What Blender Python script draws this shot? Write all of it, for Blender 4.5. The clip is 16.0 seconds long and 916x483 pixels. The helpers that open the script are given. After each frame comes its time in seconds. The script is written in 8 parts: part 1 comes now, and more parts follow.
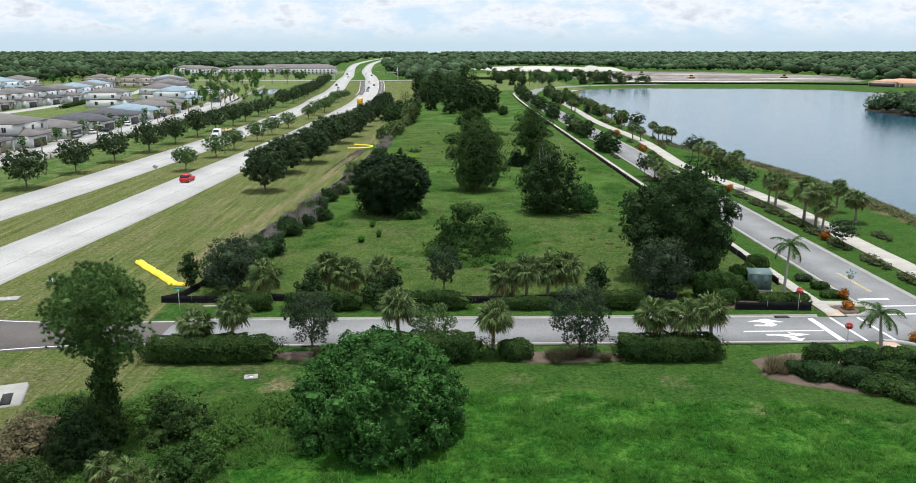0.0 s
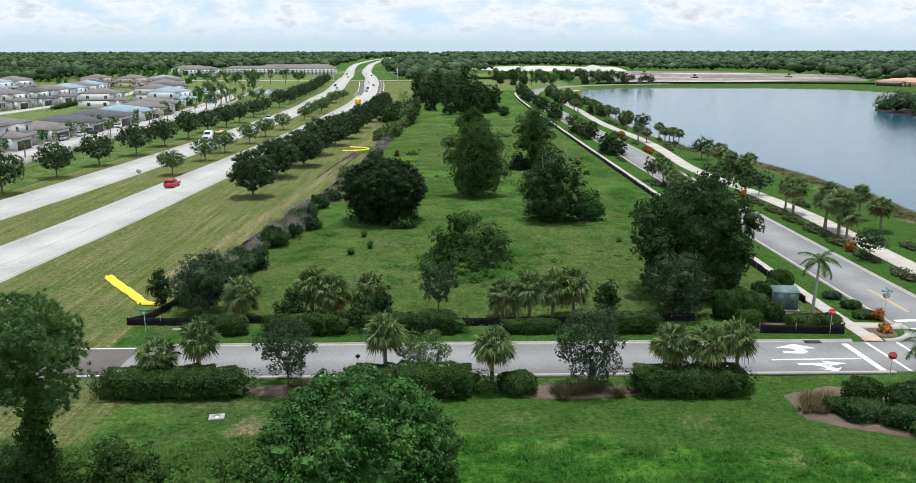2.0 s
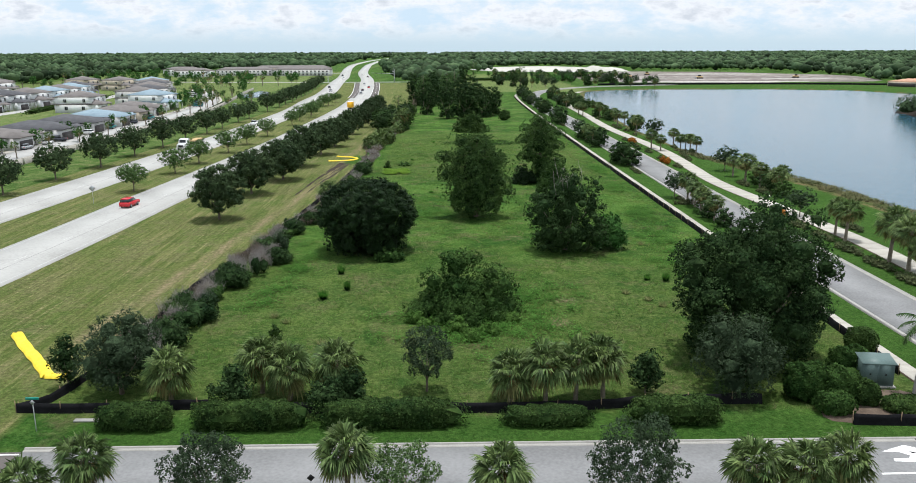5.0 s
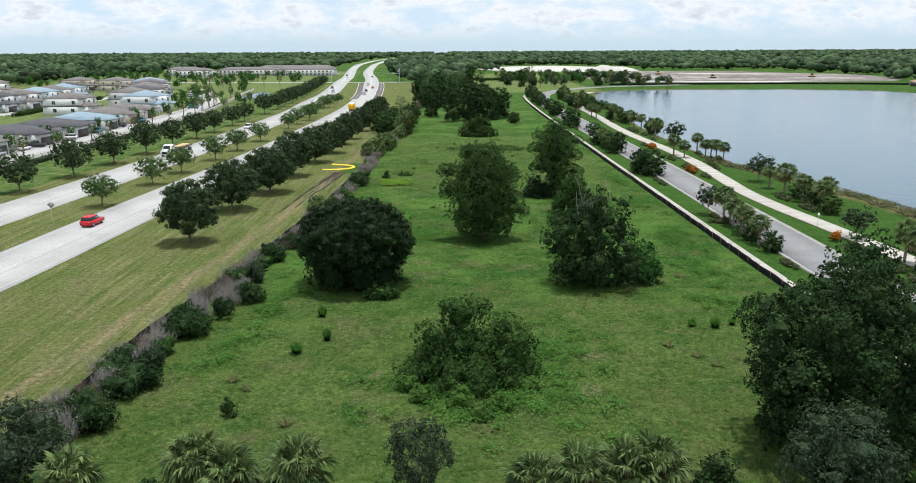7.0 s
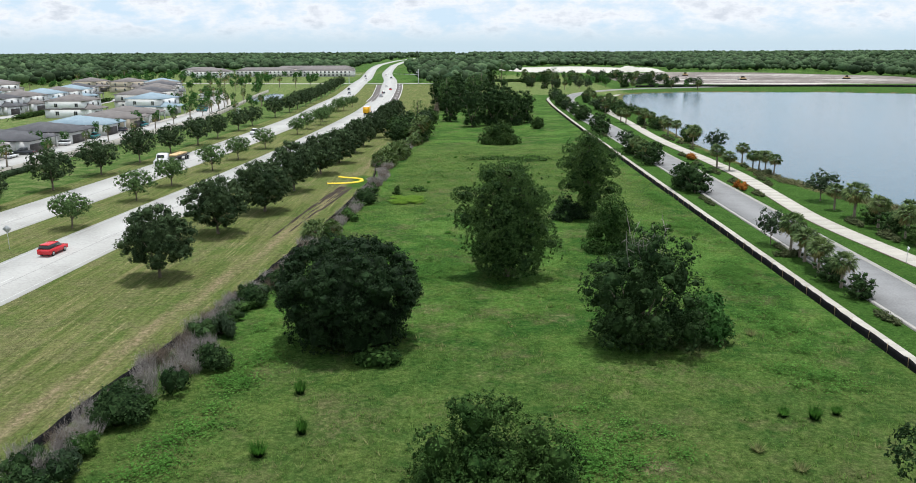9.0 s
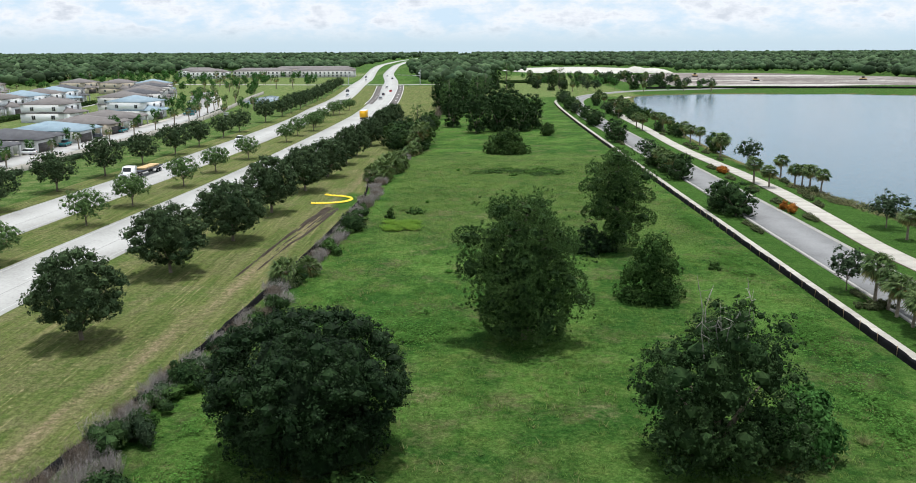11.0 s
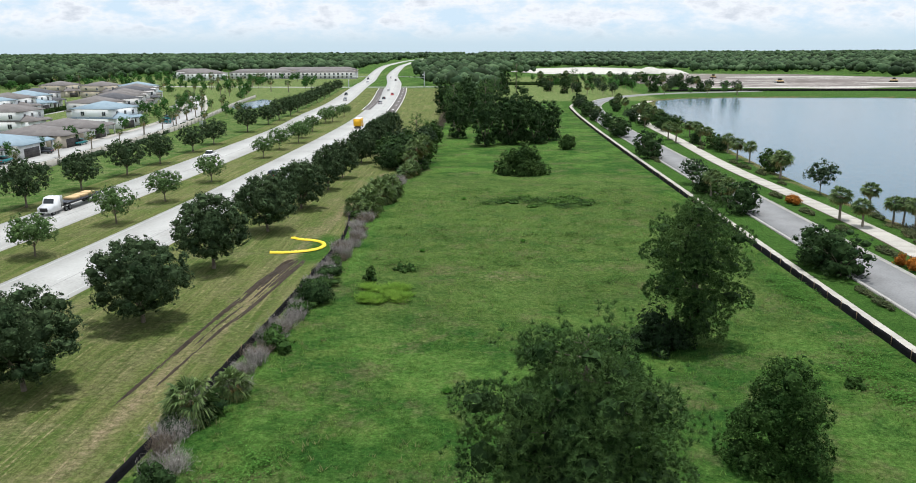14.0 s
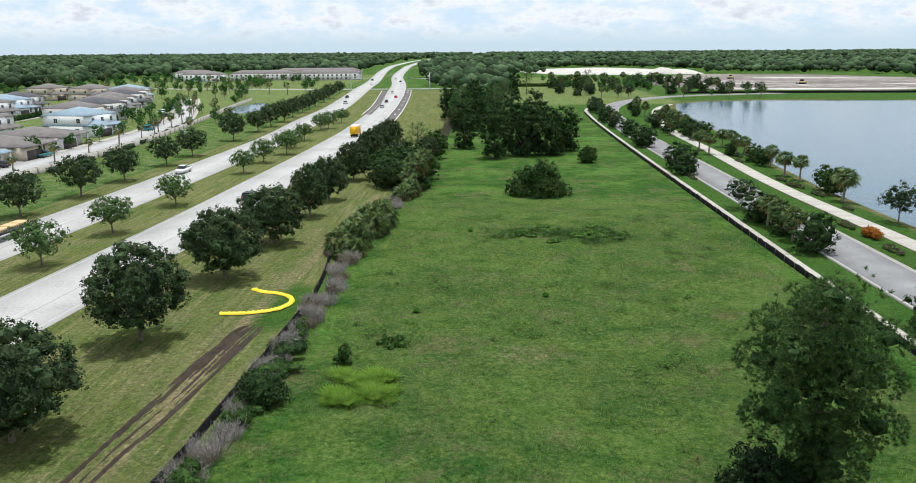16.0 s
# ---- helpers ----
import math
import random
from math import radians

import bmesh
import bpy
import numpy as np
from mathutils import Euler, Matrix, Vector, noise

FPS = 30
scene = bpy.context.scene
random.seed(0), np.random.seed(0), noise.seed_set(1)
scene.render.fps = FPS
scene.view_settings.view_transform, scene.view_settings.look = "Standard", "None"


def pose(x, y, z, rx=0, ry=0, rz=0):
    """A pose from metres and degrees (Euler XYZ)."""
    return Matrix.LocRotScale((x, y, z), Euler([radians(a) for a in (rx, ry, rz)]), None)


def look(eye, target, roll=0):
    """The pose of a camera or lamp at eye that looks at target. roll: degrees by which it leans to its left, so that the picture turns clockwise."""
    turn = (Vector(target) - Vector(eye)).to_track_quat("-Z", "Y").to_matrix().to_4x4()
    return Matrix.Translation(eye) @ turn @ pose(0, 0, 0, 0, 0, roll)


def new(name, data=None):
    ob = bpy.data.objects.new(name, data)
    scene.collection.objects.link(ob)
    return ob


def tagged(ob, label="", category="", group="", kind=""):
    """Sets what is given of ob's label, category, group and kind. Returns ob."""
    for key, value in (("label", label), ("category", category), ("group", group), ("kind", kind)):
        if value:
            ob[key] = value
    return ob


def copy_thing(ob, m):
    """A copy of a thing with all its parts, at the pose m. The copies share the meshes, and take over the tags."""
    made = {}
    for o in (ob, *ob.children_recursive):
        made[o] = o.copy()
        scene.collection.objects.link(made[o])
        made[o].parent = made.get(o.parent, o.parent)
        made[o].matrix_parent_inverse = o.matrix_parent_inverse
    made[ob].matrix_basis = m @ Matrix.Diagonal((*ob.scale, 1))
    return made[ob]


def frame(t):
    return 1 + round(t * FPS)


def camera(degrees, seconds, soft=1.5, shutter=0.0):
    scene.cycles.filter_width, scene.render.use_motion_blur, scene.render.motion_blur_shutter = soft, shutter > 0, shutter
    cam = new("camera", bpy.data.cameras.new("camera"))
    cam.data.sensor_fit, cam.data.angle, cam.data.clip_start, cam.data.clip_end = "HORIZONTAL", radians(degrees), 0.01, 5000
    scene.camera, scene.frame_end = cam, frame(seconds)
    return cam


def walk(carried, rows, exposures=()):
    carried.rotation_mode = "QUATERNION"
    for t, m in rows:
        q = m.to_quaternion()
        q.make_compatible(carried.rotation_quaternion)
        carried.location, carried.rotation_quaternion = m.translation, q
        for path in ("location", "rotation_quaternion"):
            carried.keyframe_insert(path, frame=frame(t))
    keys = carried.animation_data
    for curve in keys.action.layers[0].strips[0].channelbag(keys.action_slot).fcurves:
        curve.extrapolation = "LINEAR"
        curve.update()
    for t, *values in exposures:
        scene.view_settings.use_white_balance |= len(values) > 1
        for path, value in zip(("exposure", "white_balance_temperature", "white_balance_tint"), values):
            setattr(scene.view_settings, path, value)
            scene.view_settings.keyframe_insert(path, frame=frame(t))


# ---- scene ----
cam = camera(60.0, 16.0, soft=0.9)
PATH = [
    (0, (-1.33, 18.308, 28.539), (-1.295, 20.251, 28.065), 0.0),
    (0.5, (-1.171, 19.859, 28.509), (-1.136, 21.802, 28.035), -0.0),
    (1, (-0.982, 22.041, 28.372), (-0.948, 23.984, 27.898), -0.1),
    (1.5, (-0.867, 24.396, 28.268), (-0.833, 26.339, 27.795), -0.1),
    (2, (-0.547, 26.947, 28.163), (-0.516, 28.89, 27.689), -0.1),
    (2.5, (-0.553, 29.86, 28.143), (-0.52, 31.803, 27.669), -0.2),
    (3, (-0.424, 32.866, 28.095), (-0.391, 34.809, 27.621), -0.2),
    (3.5, (-0.268, 36.095, 28.119), (-0.235, 38.038, 27.645), -0.2),
    (4, (-0.087, 39.547, 28.132), (-0.054, 41.49, 27.659), -0.2),
    (6.5, (0.62, 60.749, 27.822), (0.652, 62.692, 27.349), -0.3),
    (7, (0.789, 65.178, 27.778), (0.805, 67.121, 27.304), -0.3),
    (7.5, (0.948, 69.745, 27.774), (0.957, 71.688, 27.301), -0.3),
    (8, (1.015, 74.473, 27.853), (0.996, 76.416, 27.38), -0.2),
    (8.5, (1.113, 79.447, 27.875), (1.083, 81.39, 27.402), -0.2),
    (9, (1.149, 84.858, 27.835), (1.115, 86.801, 27.362), -0.25),
    (11.5, (0.666, 112.804, 27.836), (0.623, 114.747, 27.363), -0.21),
    (12, (0.585, 118.605, 27.830), (0.540, 120.548, 27.358), -0.21),
    (12.5, (0.528, 124.608, 27.859), (0.482, 126.551, 27.386), -0.31),
    (13, (0.478, 130.769, 27.885), (0.429, 132.712, 27.412), -0.30),
    (13.5, (0.406, 137.061, 27.897), (0.355, 139.004, 27.424), -0.37),
    (14, (0.290, 143.487, 27.892), (0.232, 145.430, 27.419), -0.29),
    (14.5, (0.165, 150.007, 27.867), (0.100, 151.949, 27.395), -0.30),
    (15, (0.054, 156.567, 27.868), (-0.017, 158.509, 27.395), -0.38),
    (15.5, (-0.038, 163.090, 27.916), (-0.111, 165.032, 27.444), -0.40),
    (16, (-0.125, 169.652, 28.030), (-0.202, 171.594, 27.557), -0.41),
]
walk(cam, [(t, look(eye, target, roll)) for t, eye, target, roll in PATH], [(0, 0.12, 6130, 10), (16, 0.12, 6130, 10)])

# ---- daylight ----
SUN_EL, SUN_AZ = radians(81), radians(30)      # azimuth from +y towards +x
sun_dir = Vector((math.sin(SUN_AZ) * math.cos(SUN_EL), math.cos(SUN_AZ) * math.cos(SUN_EL), math.sin(SUN_EL)))
sun = new("sun", bpy.data.lights.new("sun", "SUN"))
sun.data.energy, sun.data.angle, sun.data.color = 3.75, radians(2.0), (1.0, 0.96, 0.9)
sun.matrix_world = look(sun_dir * 500, (0, 0, 0))

world = bpy.data.worlds.new("sky")
scene.world = world
world.use_nodes = True
wn, wl = world.node_tree.nodes, world.node_tree.links
wn.clear()
sky = wn.new("ShaderNodeTexSky")
sky.sky_type, sky.sun_disc, sky.sun_elevation, sky.sun_rotation = "NISHITA", False, SUN_EL, SUN_AZ
sky.air_density, sky.dust_density, sky.ozone_density = 1.0, 0.6, 1.5
coord = wn.new("ShaderNodeTexCoord")
# clouds on a flat deck: the direction divided by its height
sep = wn.new("ShaderNodeSeparateXYZ")
wl.new(coord.outputs["Generated"], sep.inputs[0])
up = wn.new("ShaderNodeMath"); up.operation = "MAXIMUM"; up.inputs[1].default_value = 0.0
wl.new(sep.outputs["Z"], up.inputs[0])
lift = wn.new("ShaderNodeMath"); lift.operation = "ADD"; lift.inputs[1].default_value = 0.45
wl.new(up.outputs[0], lift.inputs[0])
comb = wn.new("ShaderNodeCombineXYZ")
for axis in ("X", "Y"):
    div = wn.new("ShaderNodeMath"); div.operation = "DIVIDE"
    wl.new(sep.outputs[axis], div.inputs[0]); wl.new(lift.outputs[0], div.inputs[1])
    wl.new(div.outputs[0], comb.inputs[axis])
cl = wn.new("ShaderNodeTexNoise")
cl.inputs["Scale"].default_value, cl.inputs["Detail"].default_value, cl.inputs["Roughness"].default_value = 9.5, 9.0, 0.62
wl.new(comb.outputs[0], cl.inputs["Vector"])
clr = wn.new("ShaderNodeValToRGB")
clr.color_ramp.elements.new(0.48); clr.color_ramp.elements.new(0.57)
for e_, (q_, c_) in zip(clr.color_ramp.elements, ((0.37, (6.3, 7.6, 8.5, 1)), (0.47, (7.5, 8.15, 8.6, 1)), (0.55, (8.75, 8.85, 8.95, 1)), (0.68, (6.5, 6.8, 7.15, 1)))):
    e_.position, e_.color = q_, c_
wl.new(cl.outputs["Fac"], clr.inputs[0])
# haze near the horizon
hz = wn.new("ShaderNodeValToRGB")
for e_, (q_, v_) in zip(hz.color_ramp.elements, ((0.006, 0.0), (0.032, 1.0))):
    e_.position, e_.color = q_, (v_, v_, v_, 1)
wl.new(up.outputs[0], hz.inputs[0])
lowsky = wn.new("ShaderNodeMix"); lowsky.data_type = "RGBA"
lowsky.inputs["B"].default_value = (5.9, 7.2, 7.9, 1)
wl.new(sky.outputs[0], lowsky.inputs["A"])
low = wn.new("ShaderNodeValToRGB")
for e_, (q_, v_) in zip(low.color_ramp.elements, ((0.03, 0.9), (0.45, 0.15))):
    e_.position, e_.color = q_, (v_, v_, v_, 1)
wl.new(up.outputs[0], low.inputs[0]); wl.new(low.outputs[0], lowsky.inputs["Factor"])
clmix = wn.new("ShaderNodeMix"); clmix.data_type = "RGBA"
wl.new(lowsky.outputs["Result"], clmix.inputs["A"]); wl.new(clr.outputs[0], clmix.inputs["B"]); wl.new(hz.outputs[0], clmix.inputs["Factor"])
bg = wn.new("ShaderNodeBackground"); bg.inputs["Strength"].default_value = 0.1
wl.new(clmix.outputs["Result"], bg.inputs["Color"])
wout = wn.new("ShaderNodeOutputWorld"); wl.new(bg.outputs[0], wout.inputs[0])


# ---- materials ----
def material(name, colours, rough=0.8, scale=1.0, fine=None, bump=0.0, island=0.0, metallic=0.0, spec=0.3, stops=None, obj_random=0.0, clear=0.0):
    """Noise-mixed colours at two sizes; island / obj_random: how much each loose piece or object differs in value."""
    m = bpy.data.materials.new(name)
    m.use_nodes = True
    n, l = m.node_tree.nodes, m.node_tree.links
    p = n["Principled BSDF"]
    p.inputs["Roughness"].default_value, p.inputs["Metallic"].default_value = rough, metallic
    p.inputs["Specular IOR Level"].default_value = spec
    geo = n.new("ShaderNodeNewGeometry")
    big = n.new("ShaderNodeTexNoise")
    big.inputs["Scale"].default_value, big.inputs["Detail"].default_value = scale, 4.0
    l.new(geo.outputs["Position"], big.inputs["Vector"])
    small = n.new("ShaderNodeTexNoise")
    small.inputs["Scale"].default_value, small.inputs["Detail"].default_value = fine or scale * 12, 3.0
    l.new(geo.outputs["Position"], small.inputs["Vector"])
    mixf = n.new("ShaderNodeMath"); mixf.operation = "MULTIPLY_ADD"
    mixf.inputs[1].default_value = 0.45
    l.new(small.outputs["Fac"], mixf.inputs[0])
    bigs = n.new("ShaderNodeMath"); bigs.operation = "MULTIPLY"; bigs.inputs[1].default_value = 0.55
    l.new(big.outputs["Fac"], bigs.inputs[0]); l.new(bigs.outputs[0], mixf.inputs[2])
    ramp = n.new("ShaderNodeValToRGB")
    cr = ramp.color_ramp
    k = len(colours)
    pos = stops or [0.33 + 0.34 * i / max(1, k - 1) for i in range(k)]
    while len(cr.elements) < k:
        cr.elements.new(0.5)
    for e, q, c in zip(cr.elements, pos, colours):
        e.position, e.color = q, (*c, 1)
    l.new(mixf.outputs[0], ramp.inputs[0])
    colour = ramp.outputs[0]
    if island or obj_random:
        hsv = n.new("ShaderNodeHueSaturation")
        rng = n.new("ShaderNodeMapRange")
        a = island or obj_random
        rng.inputs["To Min"].default_value, rng.inputs["To Max"].default_value = 1 - a, 1 + a
        if island:
            l.new(geo.outputs["Random Per Island"], rng.inputs["Value"])
        else:
            info = n.new("ShaderNodeObjectInfo"); l.new(info.outputs["Random"], rng.inputs["Value"])
        l.new(rng.outputs[0], hsv.inputs["Value"]); l.new(colour, hsv.inputs["Color"])
        colour = hsv.outputs[0]
    l.new(colour, p.inputs["Base Color"])
    if bump:
        b = n.new("ShaderNodeBump"); b.inputs["Strength"].default_value, b.inputs["Distance"].default_value = bump, 0.05
        l.new(small.outputs["Fac"], b.inputs["Height"]); l.new(b.outputs[0], p.inputs["Normal"])
    return m


def foliage(name, dark, light, spread=0.35, scale=0.35, rough=0.75, spec=0.04, trans=0.22):
    """Leaves: each leaf its own value, some light passing through."""
    m = material(name, [dark, light], rough, scale, fine=scale * 6, island=spread, spec=spec)
    n, l = m.node_tree.nodes, m.node_tree.links
    p = n["Principled BSDF"]
    src = p.inputs["Base Color"].links[0].from_socket
    tr = n.new("ShaderNodeBsdfTranslucent"); l.new(src, tr.inputs["Color"])
    mx = n.new("ShaderNodeMixShader"); mx.inputs[0].default_value = trans
    l.new(p.outputs[0], mx.inputs[1]); l.new(tr.outputs[0], mx.inputs[2])
    l.new(mx.outputs[0], n["Material Output"].inputs[0])
    return m


M = {}
M["oak"] = foliage("oak_leaves", (0.022, 0.044, 0.019), (0.078, 0.112, 0.05), 0.55)
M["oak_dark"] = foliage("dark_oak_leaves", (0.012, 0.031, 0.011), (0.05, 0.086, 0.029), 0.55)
# dark glossy leaf, lowered further: the crown's self-shadow put into its colour
M["ficus"] = foliage("glossy_shaded_leaves", (0.006, 0.017, 0.006), (0.027, 0.052, 0.018), 0.55, rough=0.6, spec=0.08)
M["bright"] = foliage("bright_leaves", (0.024, 0.075, 0.017), (0.072, 0.165, 0.04), 0.5)
M["myrtle"] = foliage("light_tree_leaves", (0.055, 0.105, 0.034), (0.12, 0.185, 0.065), 0.45)
M["grey_leaf"] = foliage("grey_green_leaves", (0.024, 0.043, 0.022), (0.066, 0.096, 0.05), 0.4)
M["hedge"] = foliage("hedge_leaves", (0.017, 0.042, 0.012), (0.06, 0.1, 0.026), 0.55)
M["pine"] = foliage("pine_needles", (0.028, 0.07, 0.02), (0.125, 0.2, 0.062), 0.3, trans=0.14)
M["light_pine"] = foliage("light_pine_needles", (0.036, 0.088, 0.024), (0.14, 0.225, 0.068), 0.3, trans=0.18)
M["edging"] = foliage("edging_leaves", (0.045, 0.066, 0.028), (0.115, 0.128, 0.058), 0.45)
M["vine"] = foliage("vine_leaves", (0.016, 0.044, 0.011), (0.06, 0.11, 0.027), 0.55)
M["palm"] = foliage("palm_fronds", (0.036, 0.08, 0.024), (0.155, 0.205, 0.068), 0.6, rough=0.55, spec=0.12)
M["dead_frond"] = foliage("dead_fronds", (0.17, 0.12, 0.05), (0.36, 0.28, 0.12), 0.4)
M["red_leaf"] = foliage("orange_red_leaves", (0.15, 0.05, 0.012), (0.4, 0.16, 0.025), 0.5)
M["dry_grass"] = foliage("ornamental_grass", (0.11, 0.10, 0.05), (0.2, 0.17, 0.1), 0.35)
M["weed"] = foliage("weed_leaves", (0.05, 0.115, 0.022), (0.105, 0.185, 0.042), 0.4, trans=0.35)
M["blade"] = foliage("grass_blades", (0.045, 0.115, 0.02), (0.13, 0.2, 0.048), 0.4, scale=0.09, trans=0.45)
M["pale_blade"] = foliage("yellowing_blades", (0.09, 0.125, 0.04), (0.17, 0.18, 0.075), 0.4, scale=0.2, trans=0.35)
M["creeper"] = foliage("creeper_leaves", (0.05, 0.135, 0.022), (0.1, 0.21, 0.042), 0.35, trans=0.4)
M["feather"] = foliage("feather_palm_leaves", (0.03, 0.062, 0.022), (0.09, 0.14, 0.05), 0.5)
M["old_palm"] = foliage("ageing_palm_fronds", (0.11, 0.12, 0.04), (0.22, 0.21, 0.075), 0.5, rough=0.6, spec=0.1)
M["reed"] = foliage("reed_blades", (0.055, 0.085, 0.03), (0.16, 0.14, 0.075), 0.45, scale=0.2)
M["bright_blade"] = foliage("yellow_green_blades", (0.1, 0.2, 0.022), (0.17, 0.28, 0.045), 0.35, trans=0.4)
M["lush_blade"] = foliage("lush_grass_blades", (0.036, 0.122, 0.014), (0.078, 0.192, 0.032), 0.35, scale=0.15, trans=0.5)
for nm_ in ("blade", "lush_blade", "pale_blade", "creeper", "bright_blade"):
    # thin blades catch the light of the whole sward, as if level
    nt_ = M[nm_].node_tree
    up_ = nt_.nodes.new("ShaderNodeCombineXYZ"); up_.inputs[2].default_value = 1.0
    nt_.links.new(up_.outputs[0], nt_.nodes["Principled BSDF"].inputs["Normal"])
M["twig"] = material("dead_twigs", [(0.19, 0.165, 0.15), (0.36, 0.33, 0.31)], 0.9, 0.6, island=0.4)
M["brown_twig"] = material("brown_dead_twigs", [(0.1, 0.075, 0.055), (0.2, 0.16, 0.125)], 0.9, 0.6, island=0.4)
M["bark"] = material("bark", [(0.09, 0.07, 0.05), (0.2, 0.17, 0.13)], 0.95, 1.5, bump=0.6)
M["palm_bark"] = material("palm_trunk", [(0.15, 0.12, 0.09), (0.3, 0.26, 0.2)], 0.95, 2.5, bump=0.8)
# leaf tone lifted a little: distance haze put into the colour
M["hazed_leaf"] = foliage("hazed_far_woods", (0.024, 0.05, 0.023), (0.08, 0.118, 0.056), 0.6, scale=0.06, trans=0.1)
M["concrete"] = material("highway_concrete", [(0.3, 0.295, 0.278), (0.385, 0.38, 0.36), (0.43, 0.425, 0.405)], 0.85, 0.12, fine=2.5, bump=0.1)
M["street"] = material("estate_street_concrete", [(0.32, 0.315, 0.3), (0.42, 0.415, 0.4)], 0.9, 0.2, fine=3, bump=0.1)
M["road"] = material("worn_grey_asphalt", [(0.17, 0.17, 0.17), (0.215, 0.215, 0.215), (0.25, 0.25, 0.25)], 0.9, 0.25, fine=4, bump=0.15)
M["brown_asphalt"] = material("brown_asphalt", [(0.085, 0.075, 0.07), (0.13, 0.115, 0.105)], 0.9, 0.3, fine=5, bump=0.15)
M["kerb"] = material("kerb_concrete", [(0.27, 0.262, 0.24), (0.38, 0.365, 0.335)], 0.9, 0.8, bump=0.2)
M["walk"] = material("pavement_concrete", [(0.33, 0.31, 0.27), (0.44, 0.415, 0.365)], 0.9, 0.5, obj_random=0.07, bump=0.15)
M["paver"] = material("brick_pavers", [(0.42, 0.3, 0.22), (0.52, 0.4, 0.31)], 0.9, 1.0, bump=0.2)
M["paint"] = material("road_paint", [(0.68, 0.68, 0.66), (0.82, 0.82, 0.8)], 0.7, 0.8)
M["worn_paint"] = material("worn_road_paint", [(0.42, 0.42, 0.4), (0.56, 0.56, 0.54)], 0.8, 0.8)
M["yellow_paint"] = material("yellow_road_paint", [(0.5, 0.38, 0.12), (0.62, 0.5, 0.2)], 0.7, 0.8)
M["joint"] = material("dark_joint", [(0.2, 0.2, 0.19), (0.3, 0.3, 0.29)], 0.9, 0.4)
M["silt"] = material("black_silt_fabric", [(0.006, 0.006, 0.007), (0.018, 0.018, 0.02)], 0.9, 1.2, bump=0.3, spec=0.08)
M["stake"] = material("wooden_stake", [(0.2, 0.14, 0.08), (0.3, 0.22, 0.14)], 0.9, 3)
M["yellow"] = material("yellow_boom_fabric", [(0.72, 0.5, 0.015), (0.86, 0.66, 0.05)], 0.5, 1.4, bump=0.5)
M["mulch"] = material("mulch", [(0.07, 0.05, 0.035), (0.16, 0.12, 0.09)], 0.95, 0.8, bump=0.5)
M["soil"] = material("bare_soil", [(0.016, 0.012, 0.008), (0.06, 0.044, 0.029)], 0.95, 0.9, bump=0.9)
M["dirt"] = material("graded_dirt", [(0.085, 0.07, 0.06), (0.165, 0.14, 0.125), (0.42, 0.395, 0.36)], 0.95, 0.012, fine=0.12)
M["sand"] = material("pale_sand", [(0.34, 0.32, 0.285), (0.54, 0.52, 0.475)], 0.95, 0.03, fine=0.4)
M["stucco_w"] = material("white_stucco", [(0.82, 0.83, 0.84), (0.9, 0.9, 0.9)], 0.9, 0.5)
M["stucco_g"] = material("grey_stucco", [(0.64, 0.63, 0.62), (0.76, 0.75, 0.74)], 0.9, 0.5)
M["stucco_t"] = material("tan_stucco", [(0.5, 0.43, 0.34), (0.6, 0.53, 0.43)], 0.9, 0.5)
M["roof_b"] = material("brown_shingles", [(0.125, 0.113, 0.107), (0.2, 0.183, 0.174)], 0.9, 0.4, fine=6, bump=0.3)
M["roof_d"] = material("dark_grey_shingles", [(0.06, 0.06, 0.066), (0.11, 0.11, 0.118)], 0.9, 0.4, fine=6, bump=0.3)
M["roof_blue"] = material("blue_roof_underlay", [(0.17, 0.24, 0.29), (0.26, 0.34, 0.39)], 0.6, 0.4, fine=6)
M["roof_tile"] = material("orange_roof_tile", [(0.42, 0.23, 0.15), (0.55, 0.33, 0.22)], 0.85, 0.4, fine=6)
M["trim"] = material("white_trim", [(0.68, 0.68, 0.67), (0.78, 0.78, 0.77)], 0.6, 1)
M["garage"] = material("dark_garage_door", [(0.05, 0.045, 0.045), (0.1, 0.09, 0.085)], 0.6, 1)
M["glass"] = material("dark_window_glass", [(0.015, 0.018, 0.02), (0.03, 0.035, 0.04)], 0.08, 1, spec=0.6)
M["metal"] = material("galvanised_metal", [(0.35, 0.36, 0.36), (0.5, 0.51, 0.51)], 0.45, 1.2, metallic=0.8)
M["green_box"] = material("green_painted_metal", [(0.09, 0.14, 0.13), (0.14, 0.2, 0.19)], 0.5, 1)
M["red_sign"] = material("red_sign_face", [(0.5, 0.03, 0.03), (0.6, 0.05, 0.045)], 0.4, 1)
M["green_sign"] = material("green_sign_face", [(0.02, 0.28, 0.22), (0.03, 0.34, 0.27)], 0.4, 1)
M["sign_back"] = material("sign_back_aluminium", [(0.4, 0.41, 0.42), (0.52, 0.53, 0.54)], 0.4, 1, metallic=0.6)
M["white"] = material("white_paintwork", [(0.7, 0.7, 0.71), (0.8, 0.8, 0.81)], 0.3, 1)
M["black"] = material("black_rubber", [(0.012, 0.012, 0.012), (0.03, 0.03, 0.03)], 0.7, 2)
M["car_red"] = material("red_paintwork", [(0.5, 0.012, 0.02), (0.58, 0.02, 0.03)], 0.25, 1, spec=0.6)
